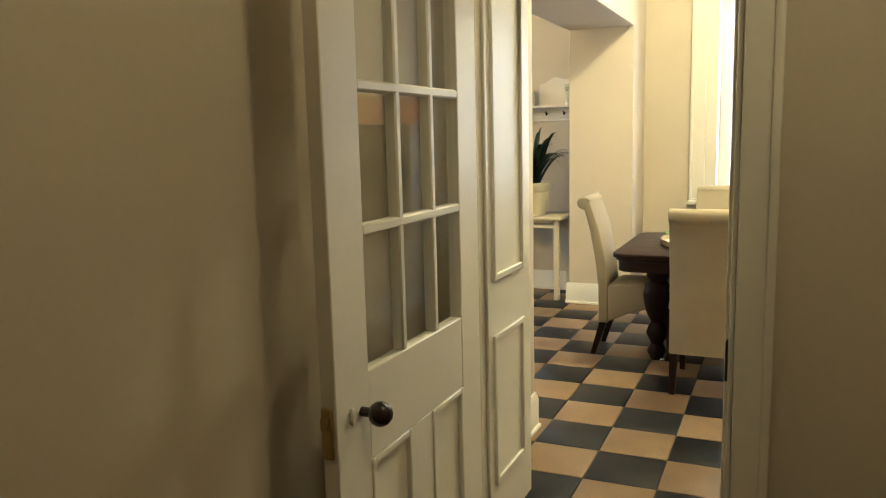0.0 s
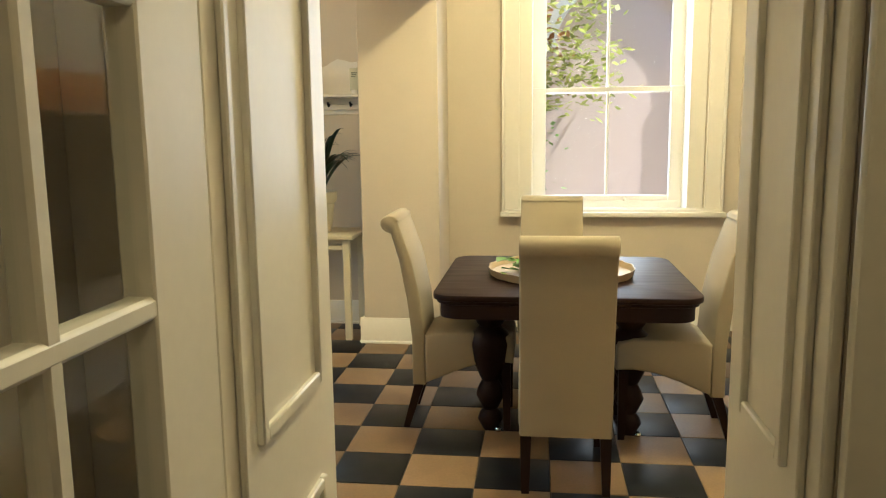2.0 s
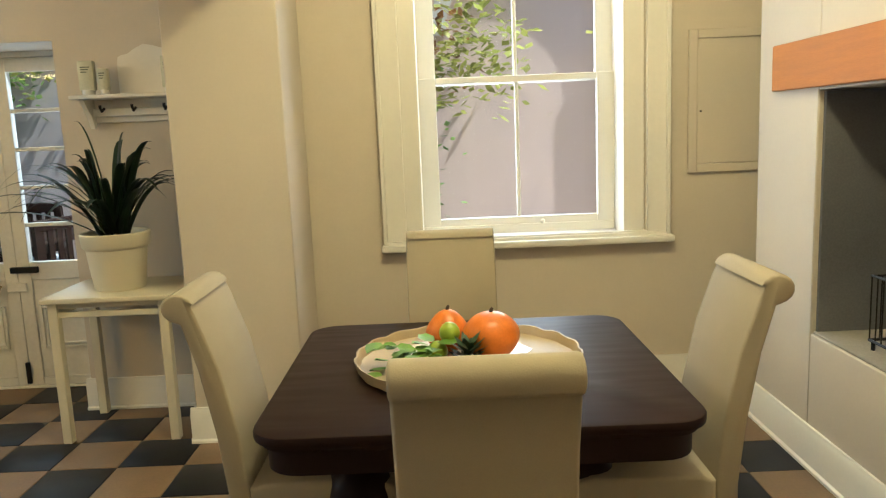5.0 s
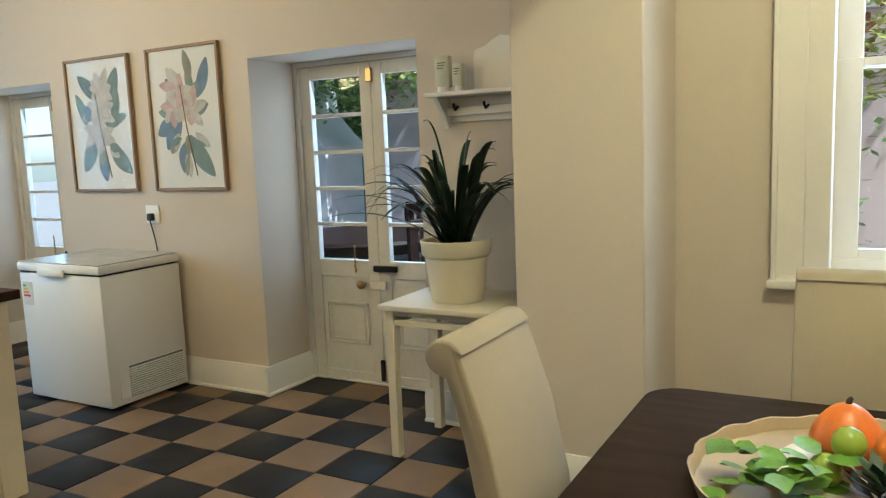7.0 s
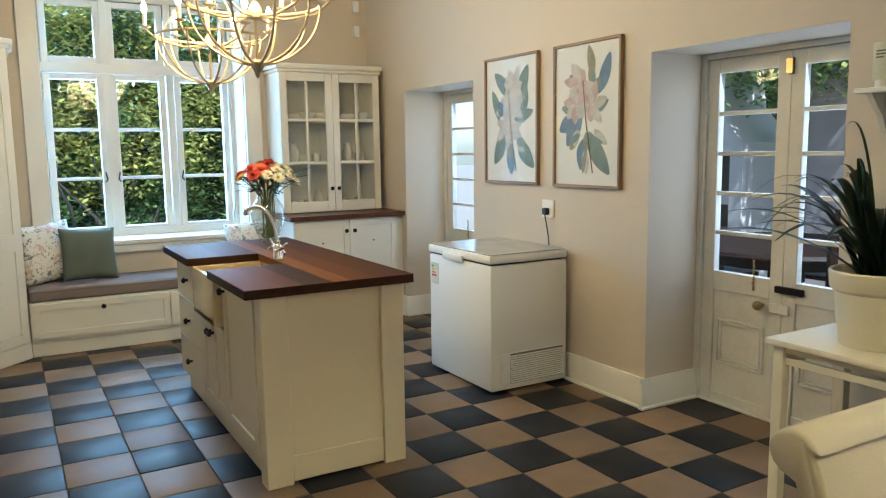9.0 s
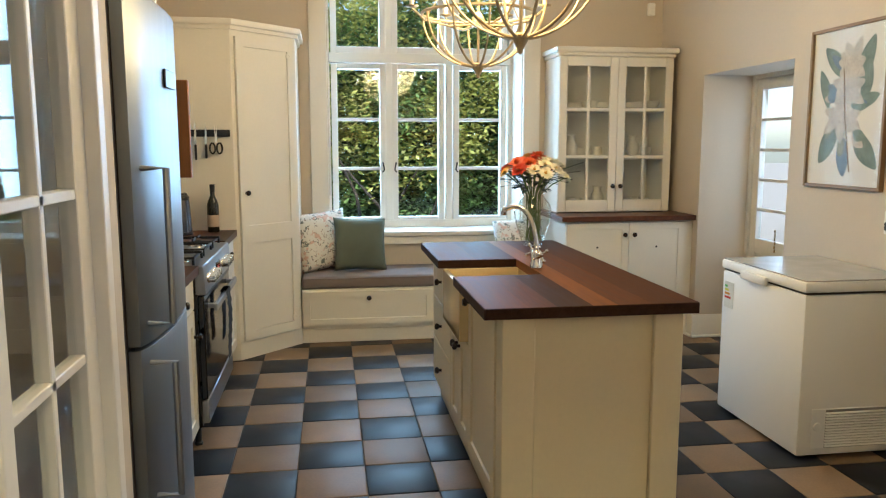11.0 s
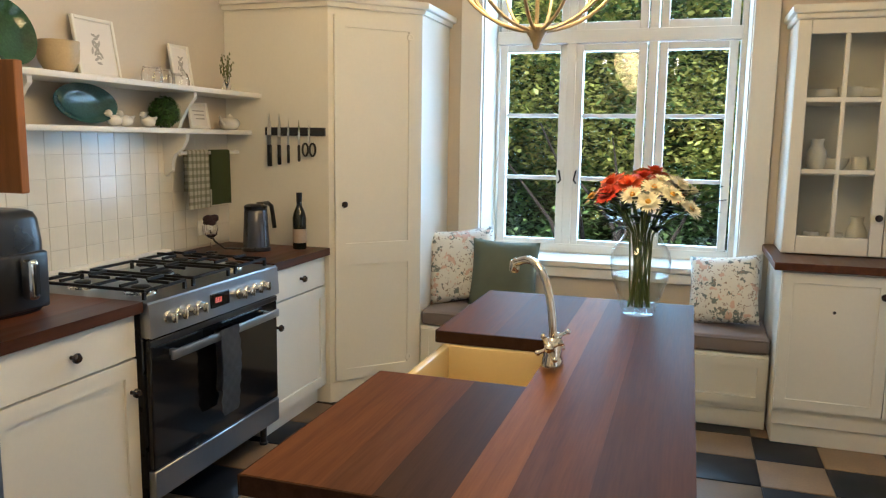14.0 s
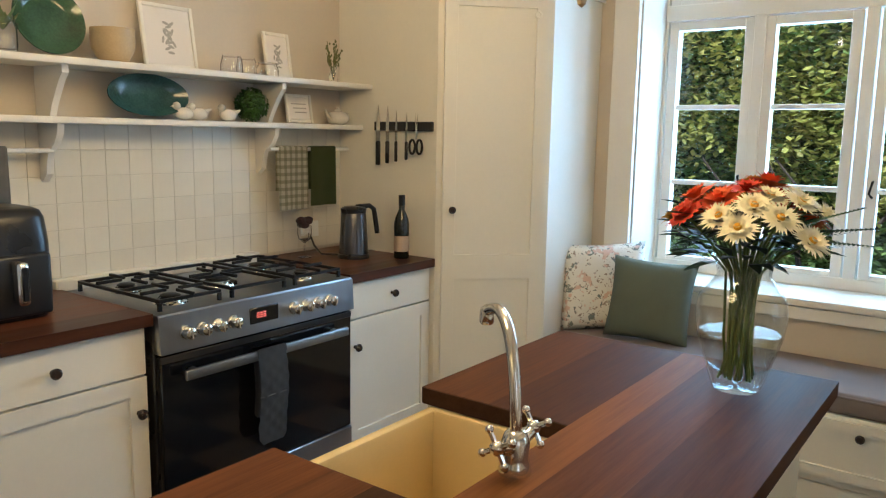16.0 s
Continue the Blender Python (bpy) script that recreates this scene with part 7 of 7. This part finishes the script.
tk = thing("tree", "dark branching shrub trunk in the hedge", "tree", (-9.2, 4.0, -0.06))
rr = random.Random(8)
for k in range(6):
    a = Vector((-9.3, 4.0 + 0.15 * k, -0.06))
    tip = a + Vector((rr.uniform(-0.4, 0.3), rr.uniform(-0.9, 1.0), rr.uniform(1.2, 2.0)))
    part("limb", tube([a, a.lerp(tip, 0.5) + Vector((0, 0.1, 0.1)), tip], 0.03, 7, None, 0.008), BARK, tk)
fp = thing("garden_post", "white painted trellis post in the garden", "post", (-0.45, 8.0, -0.06))
part("post", box(-0.47, -0.41, 7.98, 8.04, -0.06, 2.4), WHITESTUCCO, fp)
# barbecue chimney
ba = thing("barbecue", "white stuccoed built-in barbecue with chimney", "barbecue", (-5.72, 10.2, -0.06))
BX0, BX1 = -6.25, -5.20
part("side_wall", box(BX0, BX0 + 0.16, 9.9, 10.6, -0.06, 1.35), WHITESTUCCO, ba)
part("side_wall", box(BX1 - 0.16, BX1, 9.9, 10.6, -0.06, 1.35), WHITESTUCCO, ba)
part("back_wall", box(BX0, BX1, 10.6, 10.7, -0.06, 1.35), SOOT, ba)
for z in (0.45, 0.85):
    part("slab", box(BX0 + 0.16, BX1 - 0.16, 9.95, 10.6, z, z + 0.09), WHITESTUCCO, ba)
part("hood", prism([(BX0, 1.35), (BX1, 1.35), (BX1, 1.48), (-5.36, 1.62), (-5.57, 1.85), (-5.64, 2.4), (-5.72, 2.6), (-5.84, 2.6), (-6.09, 1.62), (BX0, 1.48)], "y", 9.9, 10.7), WHITESTUCCO, ba)
pa = thing("patio_table", "round dark wooden patio table", "table", (-3.85, 8.75, -0.06))
part("tabletop", turned([(0.0, 0), (0.78, 0), (0.80, 0.015), (0.78, 0.04), (0, 0.04)], (-3.85, 8.75, 0.66), 40), DARKWOOD, pa)
part("apron", turned([(0.62, 0), (0.62, 0.09)], (-3.85, 8.75, 0.57), 30), DARKWOOD, pa)
for k in range(4):
    a = math.pi / 4 + k * math.pi / 2
    part("leg", turned([(0.04, 0), (0.055, 0.2), (0.035, 0.25), (0.055, 0.4), (0.05, 0.63)], (-3.85 + 0.5 * math.cos(a), 8.75 + 0.5 * math.sin(a), -0.06), 12), DARKWOOD, pa)
for x, y, rz in ((-2.95, 9.25, 120), (-4.85, 8.95, -95), (-3.9, 9.75, 180), (-3.0, 8.3, 70)):
    pc = thing("patio_chair", "dark wooden slatted patio chair with pale cushion", "chair", (0, 0, 0), "patio chairs")
    part("seat", box(-0.23, 0.23, 0.0, 0.45, 0.40, 0.43, 0.004), DARKWOOD, pc)
    part("seat_cushion", box(-0.22, 0.22, 0.01, 0.44, 0.431, 0.47, 0.015, 2), mat("blue_cushion", (0.5, 0.58, 0.66), 0.9), pc)
    part("top_rail", box(-0.23, 0.23, -0.05, -0.02, 0.86, 0.95, 0.01), DARKWOOD, pc)
    for k in range(5):
        part("slat", box(-0.20 + 0.085 * k, -0.15 + 0.085 * k, -0.045, -0.025, 0.43, 0.87), DARKWOOD, pc)
    for lx in (-0.21, 0.21):
        part("leg", box(lx - 0.022, lx + 0.022, -0.05, -0.005, 0, 0.90), DARKWOOD, pc)
        part("leg", box(lx - 0.022, lx + 0.022, 0.40, 0.445, 0, 0.40), DARKWOOD, pc)
    pc.matrix_basis = pose(x, y, -0.06, 0, 0, rz)

# ---- wall tiles and floor tiles ----
south = bpy.data.objects["wall_south_kitchen"]
solid("splashback", box(-5.838, -3.66, 2.6005, 2.6055, 0.90, 1.50, 0), mat("tile_grout", (0.64, 0.60, 0.51), 0.8), "cream grouted splashback bed behind the tiles", kind="structure")
me = mesh_of("tile", box(-0.0493, 0.0493, 0, 0.0068, -0.0493, 0.0493, 0.0011), SPLASH, 30)
for i in range(21):
    for k in range(6):
        x, z = -5.79 + 0.1 * i, 0.955 + 0.1 * k
        if x > -3.7 or z > 1.5:
            continue
        ob = new("tile", me)
        ob.parent = south
        ob.location = (x, 2.601, z)
floor = solid("floor", box(-7.2, 2.1, -1.7, 7.06, -0.058, -0.006, 0), GROUT, "checkered floor of dark slate and sandstone tiles", kind="structure")


def tile_mesh(material):
    bm = bmesh.new()
    bx(bm, -0.1482, 0.1482, -0.1482, 0.1482, -0.012, 0.0, 0)
    bmesh.ops.bevel(bm, geom=[e for e in bm.edges if all(v.co.z > -0.001 for v in e.verts)], offset=0.004, segments=2, affect="EDGES", profile=0.5)
    return mesh_of("tile", bm, material, 60)


MD, ML = tile_mesh(TILE_D), tile_mesh(TILE_L)
rr = random.Random(1)
rest = {0: ([], []), 1: ([], [])}
count = 0
for j in range(-5, 27):
    for i in range(-17, 13):
        pitch = 0.303 if j < 11 else 0.3
        x, y = -2.485 + pitch * (j - 10.5), 3.39 + 0.3 * i + 0.15
        if not (-7.1 < x < 2.0 and -1.6 < y < 7.0):
            continue
        dark = (i + j) % 2 == 0
        near = (-6.25 < x < 1.4 and 3.2 < y < 6.6) or (-0.8 < x < 1.3 and 2.6 < y <= 3.2)
        if y < 3.2 and x < -0.75:
            near = False
        hidden = x > 1.4 or (x < -6.25) or (y < 3.2 and x < -0.7 and y > 2.2)
        if near and count < 300:
            ob = new("tile", MD if dark else ML)
            ob.parent = floor
            ob.matrix_basis = pose(x, y, rr.uniform(-0.0012, 0.0008), rr.uniform(-0.08, 0.08), rr.uniform(-0.08, 0.08), rr.choice((0, 90, 180, 270)))
            count += 1
        else:
            v, f = rest[0 if dark else 1]
            k = len(v)
            s = 0.148
            v += [(x - s, y - s, -0.001), (x + s, y - s, -0.001), (x + s, y + s, -0.001), (x - s, y + s, -0.001), (x - s, y - s, -0.012), (x + s, y - s, -0.012), (x + s, y + s, -0.012), (x - s, y + s, -0.012)]
            f += [(k, k + 1, k + 2, k + 3), (k, k + 4, k + 5, k + 1), (k + 1, k + 5, k + 6, k + 2), (k + 2, k + 6, k + 7, k + 3), (k + 3, k + 7, k + 4, k)]
for q, mt in ((0, TILE_D), (1, TILE_L)):
    me = bpy.data.meshes.new("tile_rest")
    me.from_pydata(rest[q][0], [], rest[q][1])
    me.materials.append(mt)
    ob = new("tile_rest", me)
    ob.parent = floor
    tagged(ob, kind="stuff")
